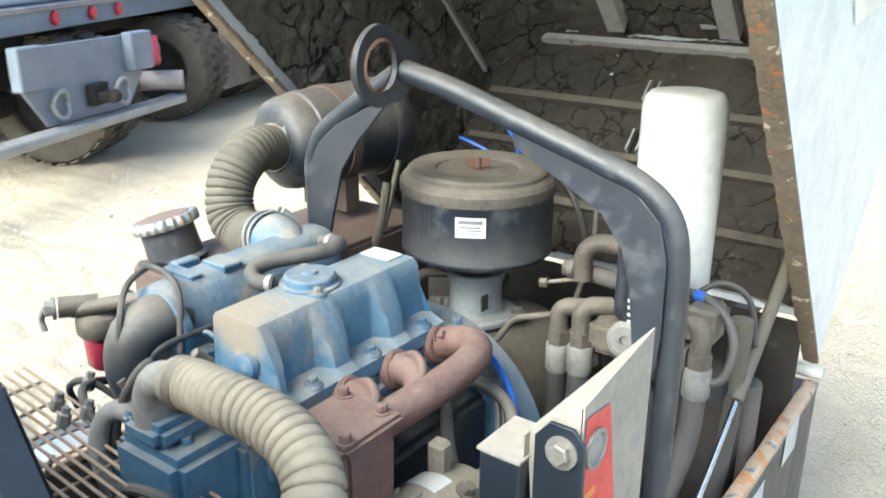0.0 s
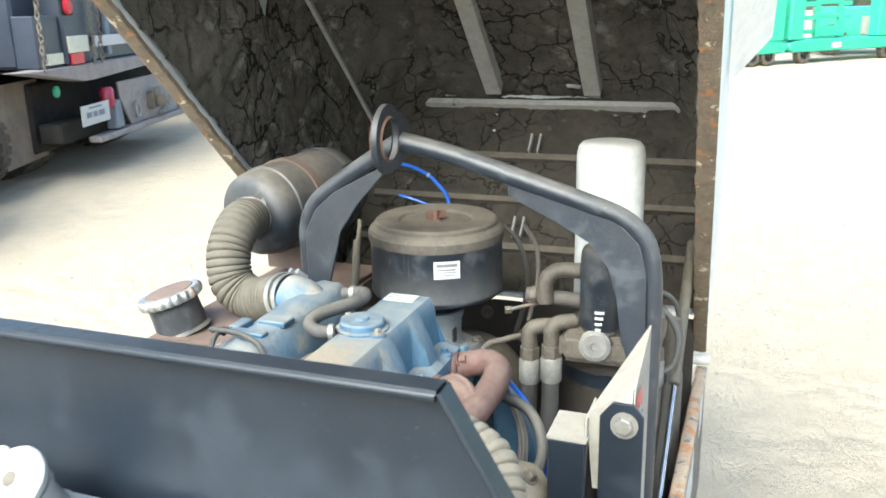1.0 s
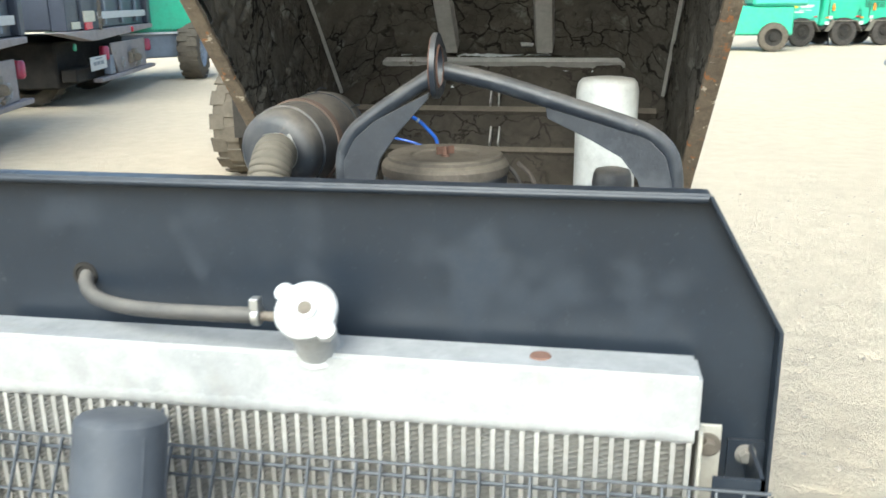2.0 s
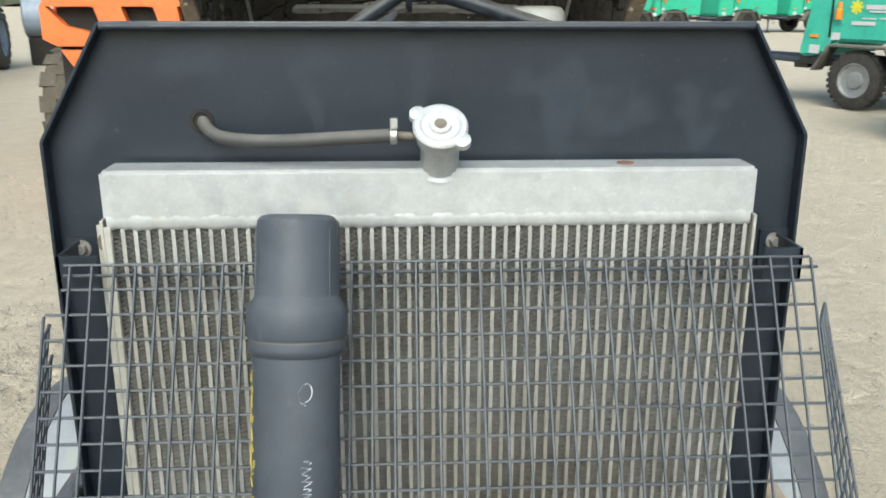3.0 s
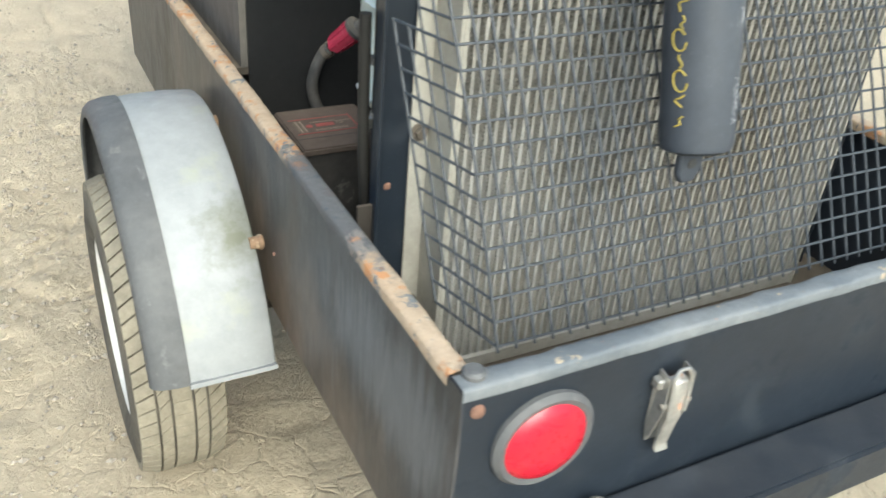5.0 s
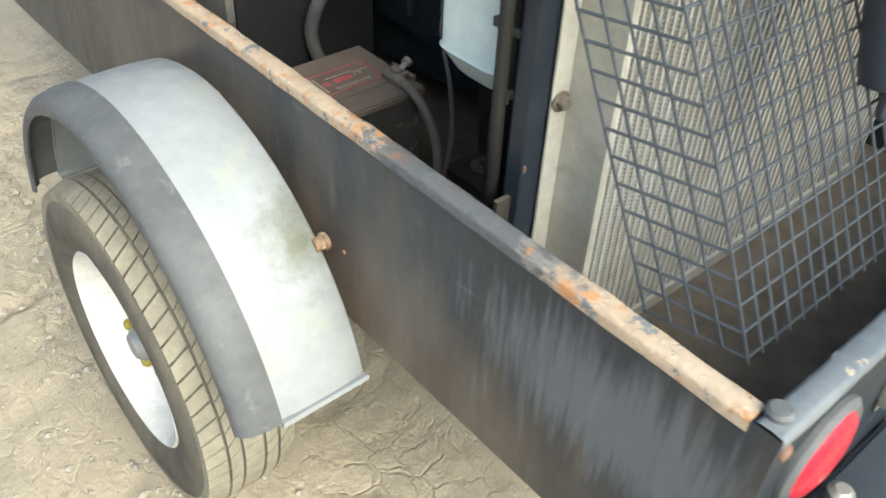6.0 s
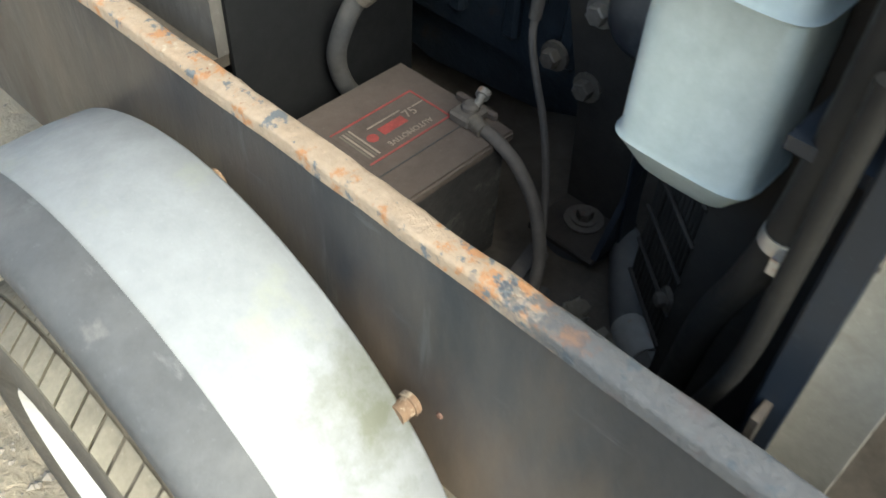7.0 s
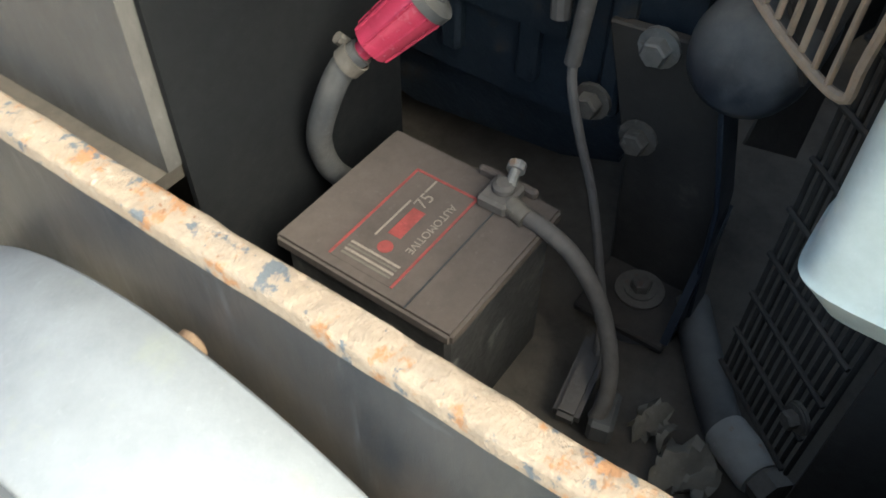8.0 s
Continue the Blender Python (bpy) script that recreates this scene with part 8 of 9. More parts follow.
for i, x in enumerate((-3.42, -2.86, -2.42, -0.10)):
    disc("marker_lamp", truck, TA, (x, -0.002, 1.185), 0.055, m_lens, "red marker lamp")
box_part("bumper_step", truck, Matrix.Identity(4) @ at_line((-4.15, 1.2), (-5.5, 4.6)), m_galv, (0, 0.0, 0.395, 3.66, 0.16, 0.465), "pale steel rear step", 0.01)
TP = at_line((-4.98, 3.0), (-5.35, 4.15))
g = G().prism([(0.08, 0.47), (0.98, 0.47), (1.18, 0.72), (1.18, 1.04), (-0.16, 1.04), (-0.16, 0.80)], 0.03, "y", 0.06)
plate = part("hitch_plate", g.moved(TP), m_greyp, truck, "grey steel hitch plate", bevel=0.006)
for x in (-0.22, 0.96):
    part("plate_bracket", G().prism([(x, 0.76), (x + 0.26, 0.76), (x + 0.26, 1.06), (x, 1.06)], 0.10, "y", -0.04).moved(TP), m_greyp, truck, bevel=0.01)
for x in (0.18, 0.86):
    part("d_ring", G().tube([(x + 0.075 * math.cos(th), 0.03 - 0.03 * abs(math.sin(th)), 0.62 + 0.10 * math.sin(th)) for th in [2 * math.pi * k / 16 for k in range(17)]], 0.017, 8, smooth=False).moved(TP), m_galv, truck, "steel towing ring")
g = G().box(0.48, -0.02, 0.56, 0.66, 0.055, 0.72).box(0.52, -0.11, 0.60, 0.62, -0.02, 0.66).ring((0.57, -0.13, 0.63), (1, 0, 0), [(-0.035, 0.05), (0.035, 0.05)], 14)
part("pintle_hook", g.moved(TP), m_dark, truck, "dark pintle hook", bevel=0.005)
part("air_coupling", G().ring((1.42, 0.12, 0.75), (0, 0, 1), [(0, 0.05), (0.02, 0.065), (0.16, 0.065), (0.19, 0.05), (0.24, 0.05)], 16).moved(TP), m_redpl, truck, "red air coupling")
part("exhaust_pipe", G().rod((1.30, 0.5, 0.60), (1.62, -0.02, 0.60), 0.085, 16).moved(TP), m_pink, truck, "rusty tail pipe")
box_part("chassis_rail", truck, TA, m_dark, (-3.5, 0.5, 0.62, -3.3, 5.0, 0.94))
box_part("chassis_rail", truck, TA, m_dark, (-2.6, 0.5, 0.62, -2.4, 5.0, 0.94))
part("axle", G().rod((-3.6, 0.6, 0.5), (-0.9, 0.6, 0.5), 0.11, 14).moved(TA), m_dark, truck)
box_part("underbody", truck, TA, m_dark, (-4.4, 2.2, 0.35, -0.3, 2.5, 0.95))
for wx, wy in ((-6.70, 5.24), (-6.87, 5.55), (-6.0, 3.85), (-5.83, 3.55)):
    far_wheel(truck, Matrix.Identity(4), (wx, wy, 0.52), (0.49, -0.87, 0), 0.52, 0.28, m_dark, 26)
part("mud_flap", G().prism([(0, 0.24), (1.02, 0.24), (1.0, 1.09), (0.02, 1.09)], 0.02, "y", 0).moved(at_line((-6.52, 5.86), (-6.95, 6.86))), m_flap, truck, "brown muddy rubber flap")

# two tippers of the same build
m_tail = M("tipper_paint", (0.025, 0.032, 0.05), (0.045, 0.052, 0.07), 2, 0.4, patch=[((0.15, 0.13, 0.11), 0.64)], pscale=3, pedge=0.15)


def tipper(a, b, k, label, chains, zup):
    m = at_line(a, b)
    tr = thing("dump_truck", (a[0], a[1], 0), label, "truck", "parked trucks")
    box_part("rear_step", tr, m, m_pink, (-0.05 * k, 0, 0.36, 2.9 * k, 0.15, 0.43), "pale steel step", 0.01)
    g = G().prism([(0.95 * k, 0.432), (2.55 * k, 0.432), (2.55 * k, 0.97), (0.70 * k, 0.97), (0.70 * k, 0.80)], 0.03, "y", 0.07)
    part("hitch_plate", g.moved(m), m_pink, tr, "weathered steel hitch plate", bevel=0.006)
    for x in (1.1, 2.1):
        part("d_ring", G().tube([(x * k + 0.07 * math.cos(th), 0.03, 0.60 + 0.09 * math.sin(th)) for th in [2 * math.pi * j / 16 for j in range(17)]], 0.016, 8, smooth=False).moved(m), m_galv, tr)
    g = G().box(1.5 * k, -0.02, 0.56, 1.74 * k, 0.068, 0.76).ring((1.62 * k, -0.08, 0.66), (1, 0, 0), [(-0.05, 0.075), (0.05, 0.075)], 14)
    g.box(1.54 * k, -0.05, 0.70, 1.70 * k, 0.0, 0.82).rod((1.55 * k, -0.06, 0.5), (1.75 * k, -0.06, 0.56), 0.03, 8)
    part("pintle_hook", g.moved(m), m_chain, tr, "rusty pintle hook", bevel=0.005)
    for x in (0.42, 2.75):
        part("air_coupling", G().ring((x * k, 0.10, 0.70), (0, 0, 1), [(0, 0.06), (0.03, 0.085), (0.2, 0.085), (0.24, 0.06)], 16).moved(m), m_redpl, tr, "red air coupling")
    part("bracket", G().prism([(0.42 * k, 0.45), (0.66 * k, 0.45), (0.60 * k, 0.78), (0.46 * k, 0.78)], 0.12, "y", 0.02).moved(m), m_greyp, tr, bevel=0.01)
    # bed: lip, tailgate, corner posts
    g = G().prism([(-1.5 * k, 1.24), (-0.95 * k, 1.16), (-0.25 * k, 1.06), (0.0, 1.06), (2.95 * k, 1.16), (2.95 * k, 1.24)], 0.22, "y", 0.0)
    part("bed_lip", g.moved(m), m_pink, tr, "worn steel bed lip", bevel=0.01)
    box_part("bed_body", tr, m, m_tail, (-1.0 * k, 0.30, 1.242, 2.9 * k, 4.5, zup), "dark blue tipper body", 0.03)
    box_part("tailgate", tr, m, m_tail, (0.12 * k, 0.12, 1.25, 2.75 * k, 0.20, zup - 0.1), "dark tailgate", 0.015)
    for x in (0.55, 1.4, 2.2):
        box_part("gate_rib", tr, m, m_greyp, (x * k, 0.065, 1.3, x * k + 0.1, 0.118, zup - 0.15), "", 0.01)
    box_part("pale_stripe", tr, m, m_label, (0.16 * k, 0.045, 1.40, 2.7 * k, 0.062, 1.52), "white painted stripe", 0.004)
    for x in (-0.55, 2.78):
        box_part("corner_post", tr, m, m_tail, (x * k, 0.02, 1.245, (x + 0.55) * k if x < 0 else (x + 0.2) * k, 0.29, zup + 0.1), "dark corner post", 0.02)
    box_part("side_plate", tr, m, m_tail, (-1.05 * k, 0.06, 1.245, -0.57 * k, 0.29, 1.75), "dark side plate", 0.01)
    disc("tail_lamp", tr, m, (-0.45 * k, 0.018, 1.84), 0.085, m_lens, "round red lamp", 0.05)
    box_part("lamp_bezel", tr, m, m_dark, (-0.57 * k, 0.005, 1.75, -0.33 * k, 0.0165, 1.93), "", 0.004)
    box_part("reflector", tr, m, m_cream, (-0.52 * k, -0.006, 1.37, -0.08 * k, 0.016, 1.54), "cream reflective tape", 0.003)
    box_part("reflector", tr, m, m_lens, (-0.50 * k, -0.006, 1.25, -0.22 * k, 0.016, 1.365), "red reflective tape", 0.003)
    box_part("reflector", tr, m, m_cream, (-0.90 * k, 0.035, 1.27, -0.59 * k, 0.056, 1.38), "cream reflective tape", 0.003)
    disc("marker_lamp", tr, m, (1.66 * k, -0.002, 1.17), 0.05, m_lens, "red marker lamp")
    disc("reflector", tr, m, (-0.55 * k, 0.2, 0.98), 0.06, m_green, "round green cap")
    for x in chains:
        chain(tr, m, (x * k, -0.03, 1.95), 0.72, 13)
    pl = part("plate", G().box(-0.38 * k, 0.03, 0.58, 0.30 * k, 0.045, 0.80).moved(m), m_label, tr, "pale plate with dark bars", bevel=0.004)
    for i, (x, w, z, h) in enumerate(((-0.28, 0.12, 0.66, 0.06), (-0.12, 0.10, 0.66, 0.06), (0.02, 0.14, 0.66, 0.06), (-0.2, 0.3, 0.755, 0.02))):
        part("plate_bar", G().box(x * k, 0.024, z, (x + w) * k, 0.029, z + h).moved(m), m_greyp, pl)
    box_part("underbody", tr, m, m_dark, (-0.45 * k, 0.55, 0.30, 2.8 * k, 4.4, 1.05), "", 0.03)
    box_part("cross_member", tr, m, m_dark, (-0.45 * k, 0.25, 0.40, 0.35 * k, 0.5, 0.62), "", 0.02)
    for x in (-0.10, 2.2):
        far_wheel(tr, m, (x * k, 1.1, 0.52), (-1, 0, 0), 0.52, 0.5, m_dark, 26)
    return tr


tipper((-6.35, 7.07), (-7.2, 9.8), 1.0, "dark navy dump truck with chains and reflective tape on the dirt", (-0.02, 0.16, -1.12), 2.4)
tipper((-7.9, 12.75), (-8.75, 15.95), 1.3, "dark dump truck with a grey tailgate and rusty hitch", (0.02, 0.10), 2.9)

# green truck beyond the tippers
TG = at_line((-8.43, 17.4), (-9.5, 15.5), -1)
gt = thing("green_truck", (-8.6, 17.2, 0), "green machine with grey lower body and a big dusty tyre", "truck", "parked trucks")
arch = [(0.12 + 0.62 * math.cos(th) - 0.45, 0.66 + 0.66 * math.sin(th)) for th in [math.pi * k / 10 for k in range(1, 6)]]
g = G().prism([(2.4, 1.05), (2.4, 1.85), (0.75, 1.84), (0.25, 1.76), (-0.10, 1.58), (-0.30, 1.42), (-0.33, 1.32), (-0.12, 1.28), (0.06, 1.14), (0.12, 1.05)], 2.0, "y", 0.0)
part("hood", g.moved(TG), m_green, gt, "bright green bonnet", bevel=0.05, seg=2)
g = G().prism([(2.4, 0.52), (2.4, 1.04), (0.14, 1.04), (0.22, 0.62), (0.40, 0.50)], 1.9, "y", 0.06)
part("lower_body", g.moved(TG), m_greyp, gt, "dark grey lower body", bevel=0.03)
part("trim_strip", G().box(0.12, -0.02, 1.0, 2.4, 0.055, 1.045).moved(TG), m_label, gt, bevel=0.006)
part("cab", G().prism([(2.4, 1.86), (2.4, 2.7), (1.0, 2.7), (0.35, 1.86)], 1.8, "y", 0.12).moved(TG), m_glass, gt, "dark cab glass", bevel=0.03)
part("windscreen", G().prism([(1.7, 1.86), (1.6, 2.15), (0.55, 2.12), (0.30, 1.84)], 0.08, "y", 0.035).moved(TG), m_tank2, gt, "pale windscreen", bevel=0.01)
far_wheel(gt, Matrix.Identity(4), (-8.52, 17.55, 0.63), (0.93, 0.2, 0), 0.63, 0.46, m_tank2, 18)
part("fuel_tank", G().ring((-8.3, 18.7, 1.05), (0.95, 0.25, 0), [(0, 0.40), (0.04, 0.47), (1.3, 0.47), (1.34, 0.40)], 24), m_tank2, gt, "grey-blue cylindrical tank")
part("tank_bracket", G().box(-8.2, 18.5, 0.0, -7.2, 19.1, 0.6), m_dark, gt, bevel=0.03)

# orange lift truck, rear towards the compressor
ol = thing("forklift", (-2.2, 7.2, 0), "orange forklift with black recesses and big dusty tyres", "forklift")
Y0 = 6.6
for poly in (
    [(-3.10, 1.43), (-1.38, 1.43), (-1.40, 1.52), (-3.04, 1.52)],
    [(-3.10, 1.43), (-3.05, 1.43), (-2.90, 1.27), (-2.58, 1.19), (-2.46, 1.10), (-2.98, 1.10), (-3.10, 1.16)],
    [(-2.65, 1.43), (-2.42, 1.43), (-2.30, 1.08), (-2.46, 1.10), (-2.58, 1.19)],
    [(-2.15, 1.43), (-1.95, 1.43), (-1.88, 1.03), (-2.03, 1.03)],
    [(-1.60, 1.43), (-1.38, 1.43), (-1.36, 1.03), (-1.58, 1.03)],
    [(-2.96, 1.07), (-2.86, 0.92), (-2.78, 0.69), (-1.36, 0.69), (-1.36, 1.02), (-2.16, 1.02), (-2.26, 1.07)],
    [(-2.78, 0.69), (-2.72, 0.50), (-2.32, 0.50), (-2.32, 0.69)],
    [(-1.74, 0.69), (-1.70, 0.50), (-1.36, 0.50), (-1.36, 0.69)],
    [(-2.72, 0.50), (-2.68, 0.46), (-1.37, 0.46), (-1.36, 0.50)],
):
    part("counterweight_bar", G().prism(poly, 0.10, "y", Y0), m_orange, ol, "orange cast counterweight")
part("lower_lip", G().prism([(Y0 - 0.02, 0.455), (Y0 - 0.05, 0.42), (Y0 - 0.01, 0.34), (Y0 + 0.3, 0.33), (Y0 + 0.3, 0.455)], 1.30, "x", -2.68), m_orange, ol, bevel=0.015, seg=2)
part("body_shell", G().prism([(-3.10, 1.16), (-2.98, 1.08), (-2.90, 0.98), (-1.40, 0.98), (-1.36, 1.50), (-3.06, 1.50)], 2.3, "y", Y0 + 0.20), m_orange, ol, "orange body shell", bevel=0.03)
part("recess_back", G().box(-3.0, Y0 + 0.12, 0.45, -1.42, Y0 + 0.195, 1.42), m_dark, ol, "black radiator recess")
part("inner_frame", G().box(-2.75, Y0 + 0.2, 0.36, -1.42, Y0 + 2.3, 0.97), m_dark, ol)
part("rear_hood", G().prism([(-3.0, 1.525), (-2.93, 1.72), (-1.55, 1.72), (-1.48, 1.525)], 1.4, "y", Y0 + 0.02), m_orange, ol, "orange engine cover", bevel=0.04, seg=2)
panel = part("name_panel", G().box(-2.86, Y0 + 0.004, 1.57, -2.42, Y0 + 0.016, 1.68), m_aqua, ol, "green panel")
part("panel_bar", G().box(-2.76, Y0 - 0.002, 1.605, -2.52, Y0 + 0.003, 1.645), m_label, panel)
for x, y, r_ in ((-3.16, 7.36, 0.52), (-1.22, 7.62, 0.50)):
    far_wheel(ol, Matrix.Identity(4), (x, y, r_), (1 if x > -2 else -1, 0, 0), r_, 0.30 if x < -2 else 0.25, m_orange, 14)
part("axle", G().rod((-2.9, 7.62, 0.5), (-1.3, 7.62, 0.5), 0.09, 12), m_dark, ol)
part("overhead_guard", G().rod((-2.9, 8.3, 1.5), (-2.8, 8.0, 2.6), 0.05, 8).rod((-1.5, 8.3, 1.5), (-1.6, 8.0, 2.6), 0.05, 8).box(-2.9, 7.9, 2.58, -1.5, 9.4, 2.66), m_dark, ol)


# green trailer units: body, fender, wheel, tongue
def towable(a, e, L0, L1, mat, label, tongue=0.0, sticker=False, vent=None, h=1.75, group="towable units", wr=0.40):
    """x runs to the tongue end; y away."""
    b = (a[0] + e[0], a[1] + e[1])
    m = at_line(a, b, -1)
    u = thing("towable_generator", (a[0], a[1], 0), label, "generator", group)
    g = G().prism([(L0, 0.72), (-0.62, 0.72), (-0.46, 0.90), (0.46, 0.90), (0.60, 0.72), (L1, 0.66), (L1 + 0.05, 0.72), (L1 - 0.12, h - 0.12), (L1 - 0.30, h), (L0 + 0.1, h), (L0, h - 0.1)], 1.35, "y", 0.0)
    body = part("enclosure", g.moved(m), mat, u, "green sheet enclosure", bevel=0.04, seg=2)
    part("frame_rail", G().box(L0, 0.03, 0.56, L1 + 0.02, 0.12, 0.655).box(L0, 1.2, 0.56, L1, 1.3, 0.655).moved(m), m_dark, u, "black chassis rail", bevel=0.006)
    g = G()
    prof = [(-0.66, 0.50), (-0.42, 0.87), (0.42, 0.87), (0.66, 0.50)]
    inner = [(-0.60, 0.50), (-0.40, 0.83), (0.40, 0.83), (0.60, 0.50)]
    for (p, q), (r_, s_) in zip(zip(prof, prof[1:]), zip(inner, inner[1:])):
        g.prism([p, q, s_, r_], 0.24, "y", -0.24)
    part("wheel_fender", g.moved(m), m_tyre, u, "black fender", bevel=0.008)
    far_wheel(u, m, (0, -0.10, wr), (0, -1, 0), wr, 0.20, m_dark if h > 1.9 else m_galv, 30, m_fartyre)
    far_wheel(u, m, (0, 1.35, wr), (0, 1, 0), wr, 0.20, m_dark if h > 1.9 else m_galv, 30, m_fartyre)
    part("axle", G().rod((0, 0.0, wr), (0, 1.3, wr), 0.04, 8).moved(m), m_dark, u)
    part("seam_post", G().box(0.55, -0.012, 0.95, 0.58, -0.002, h - 0.15).moved(m), m_dark, u)
    part("notice", G().box(L1 - 0.30, -0.012, 0.72, L1 - 0.14, -0.003, 0.84).moved(m), m_label, u, "white notice")
    part("notice", G().box(0.40, -0.012, 0.92, 0.53, -0.003, 1.02).moved(m), m_label, u, "white notice")
    part("side_marker", G().box(L1 - 0.27, -0.03, 0.94, L1 - 0.14, -0.003, 0.985).moved(m), m_amber, u, "amber marker", bevel=0.008)
    part("side_marker", G().box(-0.62, -0.03, 0.98, -0.48, -0.003, 1.02).moved(m), m_lens, u, "red marker", bevel=0.008)
    cyl = part("work_lamp", G().ring((0.42, -0.06, 1.20), (0, 0, 1), [(0, 0.045), (0.13, 0.05), (0.15, 0.03), (0.24, 0.03)], 14).moved(m), m_amber, u, "yellow and red canister")
    if sticker:
        g = G()
        g.ring((0.20, -0.003, 1.37), (0, -1, 0), [(0, 0.055), (0.004, 0.055)], 20)
        for k in range(8):
            th = 2 * math.pi * k / 8
            c = V((0.20 + 0.075 * math.cos(th), -0.003, 1.37 + 0.075 * math.sin(th)))
            g.ring(c, (0, -1, 0), [(0, 0.022), (0.004, 0.022)], 8)
        part("sun_mark", g.moved(m), m_sun, u, "yellow round mark")
        for i, (x0, x1, z0, z1) in enumerate(((-0.45, 0.06, 1.34, 1.40), (-0.40, 0.02, 1.30, 1.325), (-0.40, -0.16, 1.21, 1.235), (-0.10, 0.10, 1.21, 1.23), (-0.10, 0.25, 1.13, 1.18))):
            part("white_bar", G().box(x0, -0.011, z0, x1, -0.003, z1).moved(m), m_label, u)
    if vent:
        x0, z0, x1, z1 = vent
        part("vent_back", G().box(x0, -0.006, z0, x1, -0.002, z1).moved(m), m_dark, u, "black vent")
        g = G()
        nx, nz = int((x1 - x0) / 0.075), int((z1 - z0) / 0.065)
        for i in range(nx):
            for j in range(nz):
                c = (x0 + 0.0375 + i * 0.075 + (0.0375 if j % 2 else 0), -0.008, z0 + 0.0325 + j * 0.065)
                if c[0] > x1 - 0.02:
                    continue
                g.ring(c, (0, -1, 0), [(0, 0.043), (0.014, 0.043), (0.014, 0.033), (0.0, 0.033)], 6, cap=False)
        part("honeycomb", g.moved(m), mat if h > 1.9 else m_tyre, u, "honeycomb vent grille")
    if tongue:
        g = G().box(L1, 0.55, 0.55, L1 + tongue * 0.62, 0.68, 0.67).box(L1 + tongue * 0.62, 0.57, 0.58, L1 + tongue * 0.9, 0.66, 0.66)
        g.rod((L1, 0.10, 0.60), (L1 + tongue * 0.6, 0.60, 0.60), 0.045, 8).rod((L1, 1.2, 0.60), (L1 + tongue * 0.6, 0.63, 0.60), 0.045, 8)
        part("tongue", g.moved(m), m_wire, u, "dark steel tongue", bevel=0.006)
        part("coupler", G().box(L1 + tongue * 0.9, 0.56, 0.60, L1 + tongue, 0.67, 0.68).ring((L1 + tongue, 0.615, 0.62), (0, 0, 1), [(0, 0.07), (0.07, 0.06), (0.10, 0.03)], 14).moved(m), m_galv, u, "steel ball coupler", bevel=0.008)
        x = L1 + tongue * 0.70
        part("jack", G().rod((x, 0.52, 0.03), (x, 0.52, 0.75), 0.028, 10).rod((x, 0.52, 0.45), (x, 0.52, 0.84), 0.038, 10).ring((x, 0.52, 0.0), (0, 0, 1), [(0, 0.11), (0.02, 0.11), (0.03, 0.03)], 16).rod((x, 0.52, 0.84), (x - 0.12, 0.44, 0.88), 0.012, 6).moved(m), m_wire, u, "dark jack with round foot")
        part("safety_chain", G().tube([(L1 + tongue * 0.55, 0.5, 0.56), (L1 + tongue * 0.50, 0.46, 0.38), (L1 + tongue * 0.40, 0.48, 0.34), (L1 + tongue * 0.34, 0.5, 0.48)], 0.012, 6).moved(m), m_chain, u)
        part("cross_tube", G().box(L1 - 0.1, 0.05, 0.50, L1 + 0.12, 1.25, 0.60).moved(m), m_dark, u, bevel=0.006)
    return u


EG = (-0.497, 0.868)
towable((6.3, 10.65), EG, -1.5, 1.0, m_aqua, "green towable generator with a yellow mark and black fender", 2.72, True)
towable((5.62, 7.5), EG, -1.9, 0.62, m_aqua, "green towable generator with a honeycomb vent and black fender", 0.0, False, (-0.42, 0.98, 0.26, 1.28))
UR = (-0.949, -0.314)
row0 = V((7.25, 31.46, 0))
for s, l0, l1, st in ((0.15, -0.7, 0.95, True), (1.75, -0.75, 0.80, False), (3.3, -1.3, 1.05, False), (6.72, -1.6, 1.25, False), (10.2, -1.4, 1.2, False)):
    p = row0 + V((0.949, 0.314, 0)) * s
    towable((p.x, p.y), UR, l0, l1, m_aqua if st else m_green, "green towable unit with lattice vent in the far row", 0.0 if s < 3 else 0.9, st, (0.0, 1.30, 0.75, 1.95) if s > 3 else None, 2.25, "far row of units", 0.48)

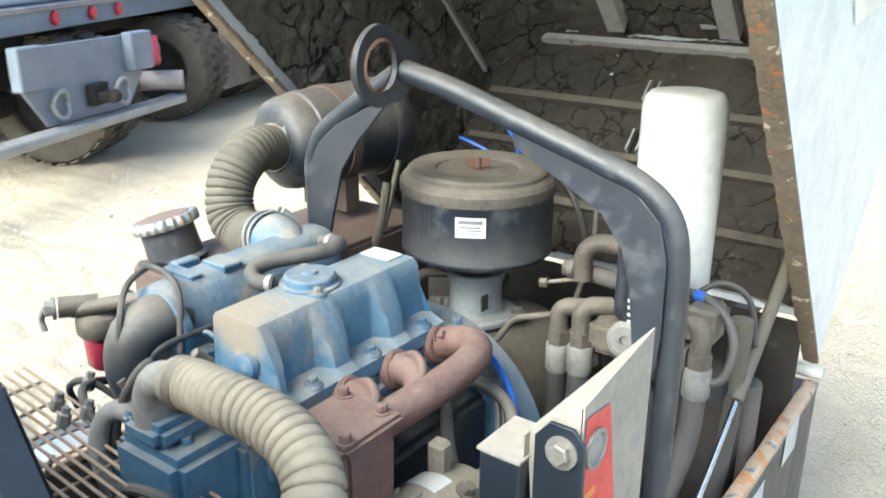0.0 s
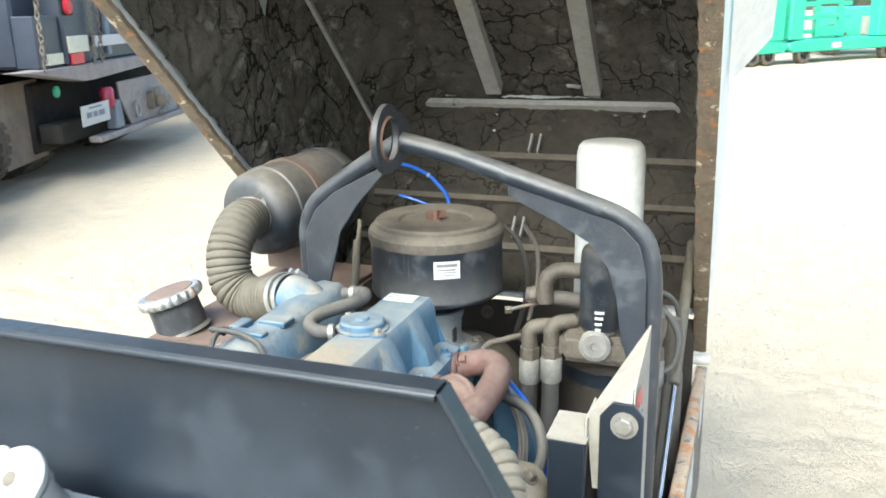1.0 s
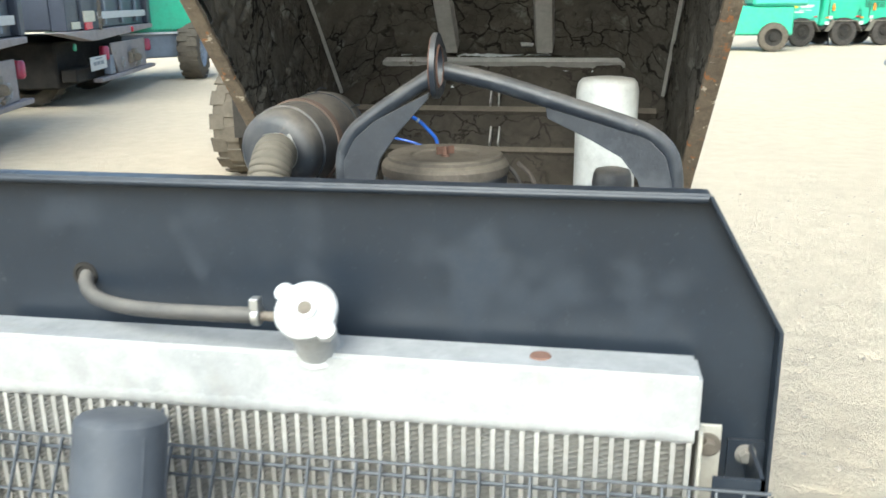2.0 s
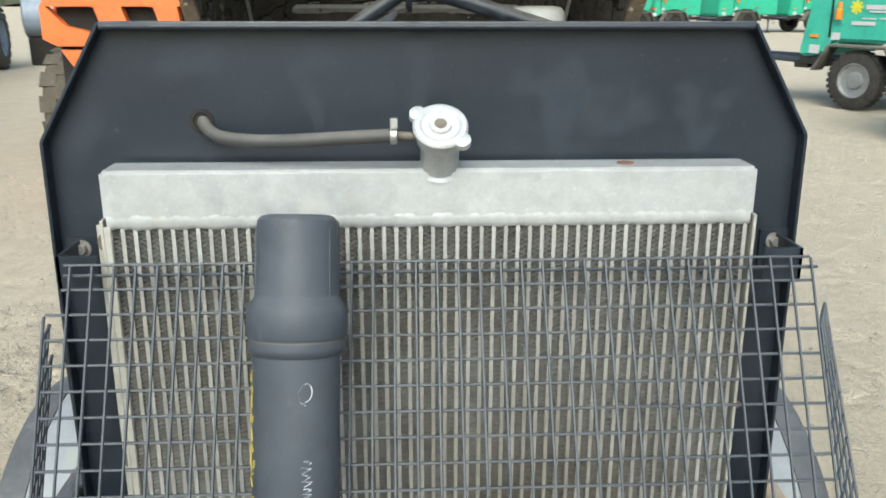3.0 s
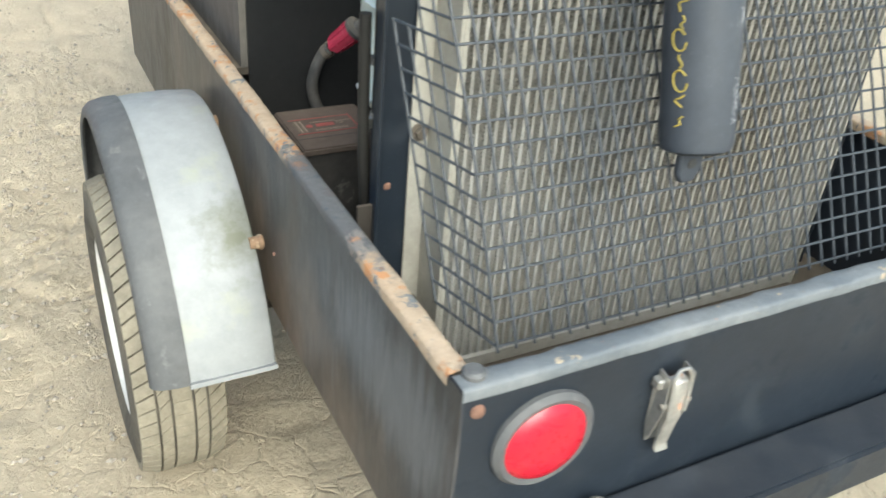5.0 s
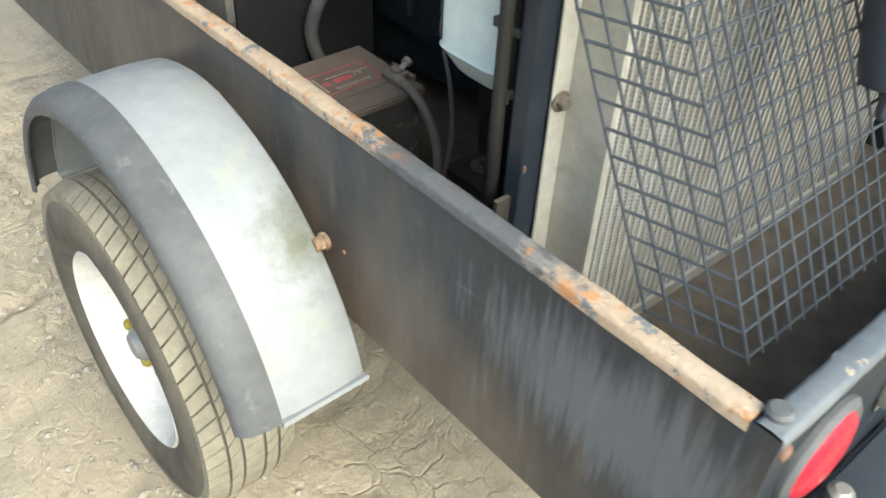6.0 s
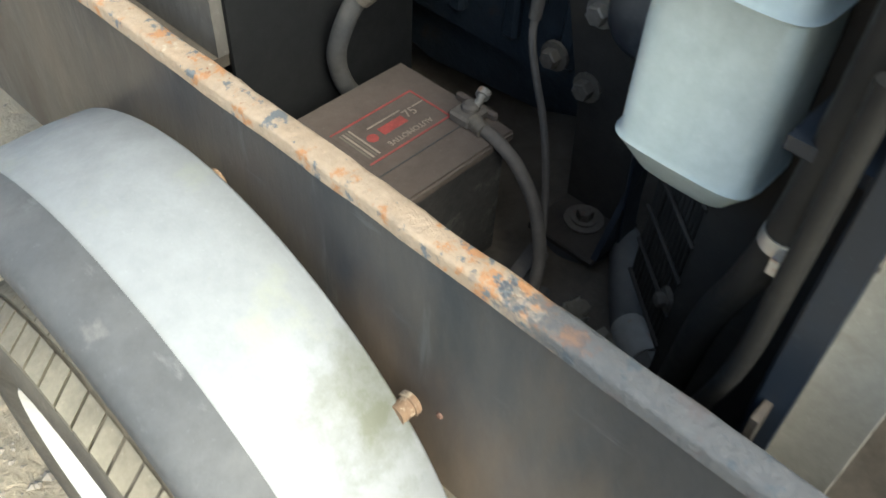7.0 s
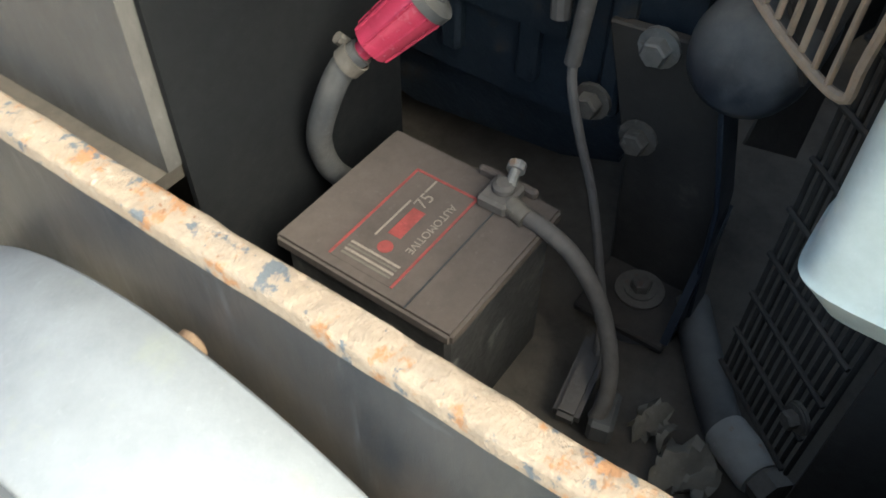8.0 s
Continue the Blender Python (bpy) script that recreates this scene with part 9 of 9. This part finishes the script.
# green lifts on the open ground
def lift(a, b, L, posts, mast, label):
    m = at_line(a, b)
    u = thing("boom_lift", (a[0], a[1], 0), label, "lift", "green lifts")
    part("base_frame", G().prism([(0, 0.40), (0.15, 0.30), (L - 0.15, 0.30), (L, 0.40), (L, 0.55), (L - 0.35, 0.62), (0.35, 0.62), (0, 0.55)], 1.1, "y", 0.0).moved(m), m_green, u, "green base frame", bevel=0.03)
    for x in posts:
        part("post", G().box(x, 0.0, 0.625, x + 0.5, 0.35, 1.75).moved(m), m_green, u, "green upright", bevel=0.03)
    if mast:
        for x in (mast, mast + 0.85):
            part("mast_post", G().box(x, 0.3, 0.63, x + 0.12, 0.42, 3.2).moved(m), m_green, u, bevel=0.01)
        for k in range(7):
            z = 0.80 + 0.36 * k
            part("mast_rung", G().box(mast + 0.122, 0.3, z, mast + 0.848, 0.40, z + 0.10).moved(m), m_green, u, bevel=0.01)
            for x in (mast - 0.35, mast + 1.0):
                part("scissor_end", G().box(x, 0.32, z - 0.05, x + 0.33, 0.42, z + 0.07).moved(m), m_green, u, bevel=0.01)
        part("notice", G().box(mast + 0.3, -0.01, 0.38, mast + 0.65, -0.003, 0.52).moved(m), m_label, u, "white notice")
        part("mast_plate", G().box(mast - 0.05, 0.24, 0.68, mast + 1.02, 0.29, 0.95).moved(m), m_green, u, bevel=0.01)
    for x in (0.45, L - 0.75):
        far_wheel(u, m, (x + 0.15, 0.12, 0.24), (0, -1, 0), 0.24, 0.2, m_dark, 18)
    part("grey_box", G().box(L - 0.85, 0.3, 0.625, L - 0.4, 0.8, 1.15).moved(m), m_beige, u, "beige box", bevel=0.02)
    return u


lift((-0.19, 22.92), (1.0, 24.12), 1.75, (1.12,), 0, "green lift base with one upright and dark wheels")
lift((1.08, 24.2), (3.5, 26.66), 4.4, (0.0, 3.3), 1.25, "green scissor lift with ladder mast on a wide base")
ub = thing("boom_lift", (2.6, 28.5, 0), "long green boom lift behind the others", "lift", "green lifts")
part("boom", G().rod((0.0, 28.2, 1.75), (7.0, 29.2, 2.35), 0.32, 20), m_green, ub, "green boom tube")
part("chassis", G().box(1.8, 28.3, 0.5, 6.5, 30.0, 1.4), m_green, ub, bevel=0.05)
part("counterweight", G().box(5.2, 28.2, 1.402, 6.9, 29.8, 2.3), m_aqua, ub, bevel=0.08)
for x in (2.3, 5.9):
    far_wheel(ub, Matrix.Identity(4), (x, 28.25, 0.45), (0, -1, 0), 0.45, 0.3, m_dark, 18)

# white pickup and more vehicles far off
pk = thing("pickup_truck", (-16.5, 47, 0), "white pickup truck with a dark grille, far across the yard", "car")
part("body", G().prism([(47, 0.5), (47, 1.25), (48.1, 1.35), (48.9, 1.95), (51.0, 1.95), (51.3, 1.3), (52.5, 1.3), (52.5, 0.5)], 2.0, "x", -17.6), m_hoodw, pk, bevel=0.08, seg=2)
part("grille", G().box(-17.35, 46.96, 0.75, -15.85, 46.995, 1.15), m_dark, pk, "dark grille", bevel=0.02)
part("bumper", G().box(-17.6, 46.8, 0.45, -15.6, 46.99, 0.70), m_galv, pk, "pale bumper", bevel=0.04)
part("windscreen", G().box(-17.4, 48.2, 1.42, -15.8, 48.35, 1.88), m_glass, pk, "dark windscreen", bevel=0.02)
for x in (-17.35, -15.85):
    far_wheel(pk, Matrix.Identity(4), (x, 47.9, 0.38), (0.1 if x > -16 else -0.1, -1, 0), 0.38, 0.25, m_dark, 18)

# a weed on the dirt
rng_w = random.Random(5)
g = G()
for k in range(26):
    th, l = rng_w.uniform(0, 6.28), rng_w.uniform(0.04, 0.09)
    c = V((4.29 + rng_w.uniform(-0.05, 0.05), 3.0 + rng_w.uniform(-0.05, 0.05), 0.0))
    d, s = V((math.cos(th), math.sin(th), 0)), V((-math.sin(th), math.cos(th), 0)) * 0.012
    g.surf([[c - s * 0.5, c + s * 0.5], [c + d * l * 0.5 - s + V((0, 0, l * 0.5)), c + d * l * 0.5 + s + V((0, 0, l * 0.5))], [c + d * l - s * 0.2 + V((0, 0, l * 0.35)), c + d * l + s * 0.2 + V((0, 0, l * 0.35))]])
solo("weed", g, M("weed_leaf", (0.10, 0.22, 0.04), (0.16, 0.28, 0.06), 30, 0.6), "small green weed growing in the dirt", "plant")

# trees along the far edge of the yard
rng_t = random.Random(9)
g = G()
for k in range(150):
    th = 2 * math.pi * k / 150
    R = 120 + rng_t.uniform(-8, 8)
    w, hh = rng_t.uniform(3.5, 6.5), rng_t.uniform(4, 9)
    c = V((R * math.sin(th), R * math.cos(th), 0))
    prof = [(0, w * 0.9), (hh * 0.25, w * 1.05), (hh * 0.5, w * rng_t.uniform(0.8, 1.1)), (hh * 0.8, w * rng_t.uniform(0.5, 0.8)), (hh, w * 0.2)]
    g.ring(c, (rng_t.uniform(-0.1, 0.1), rng_t.uniform(-0.1, 0.1), 1), prof, 9)
solo("backdrop", g, m_far, "dark green line of trees at the far edge of the yard", "trees", kind="structure")
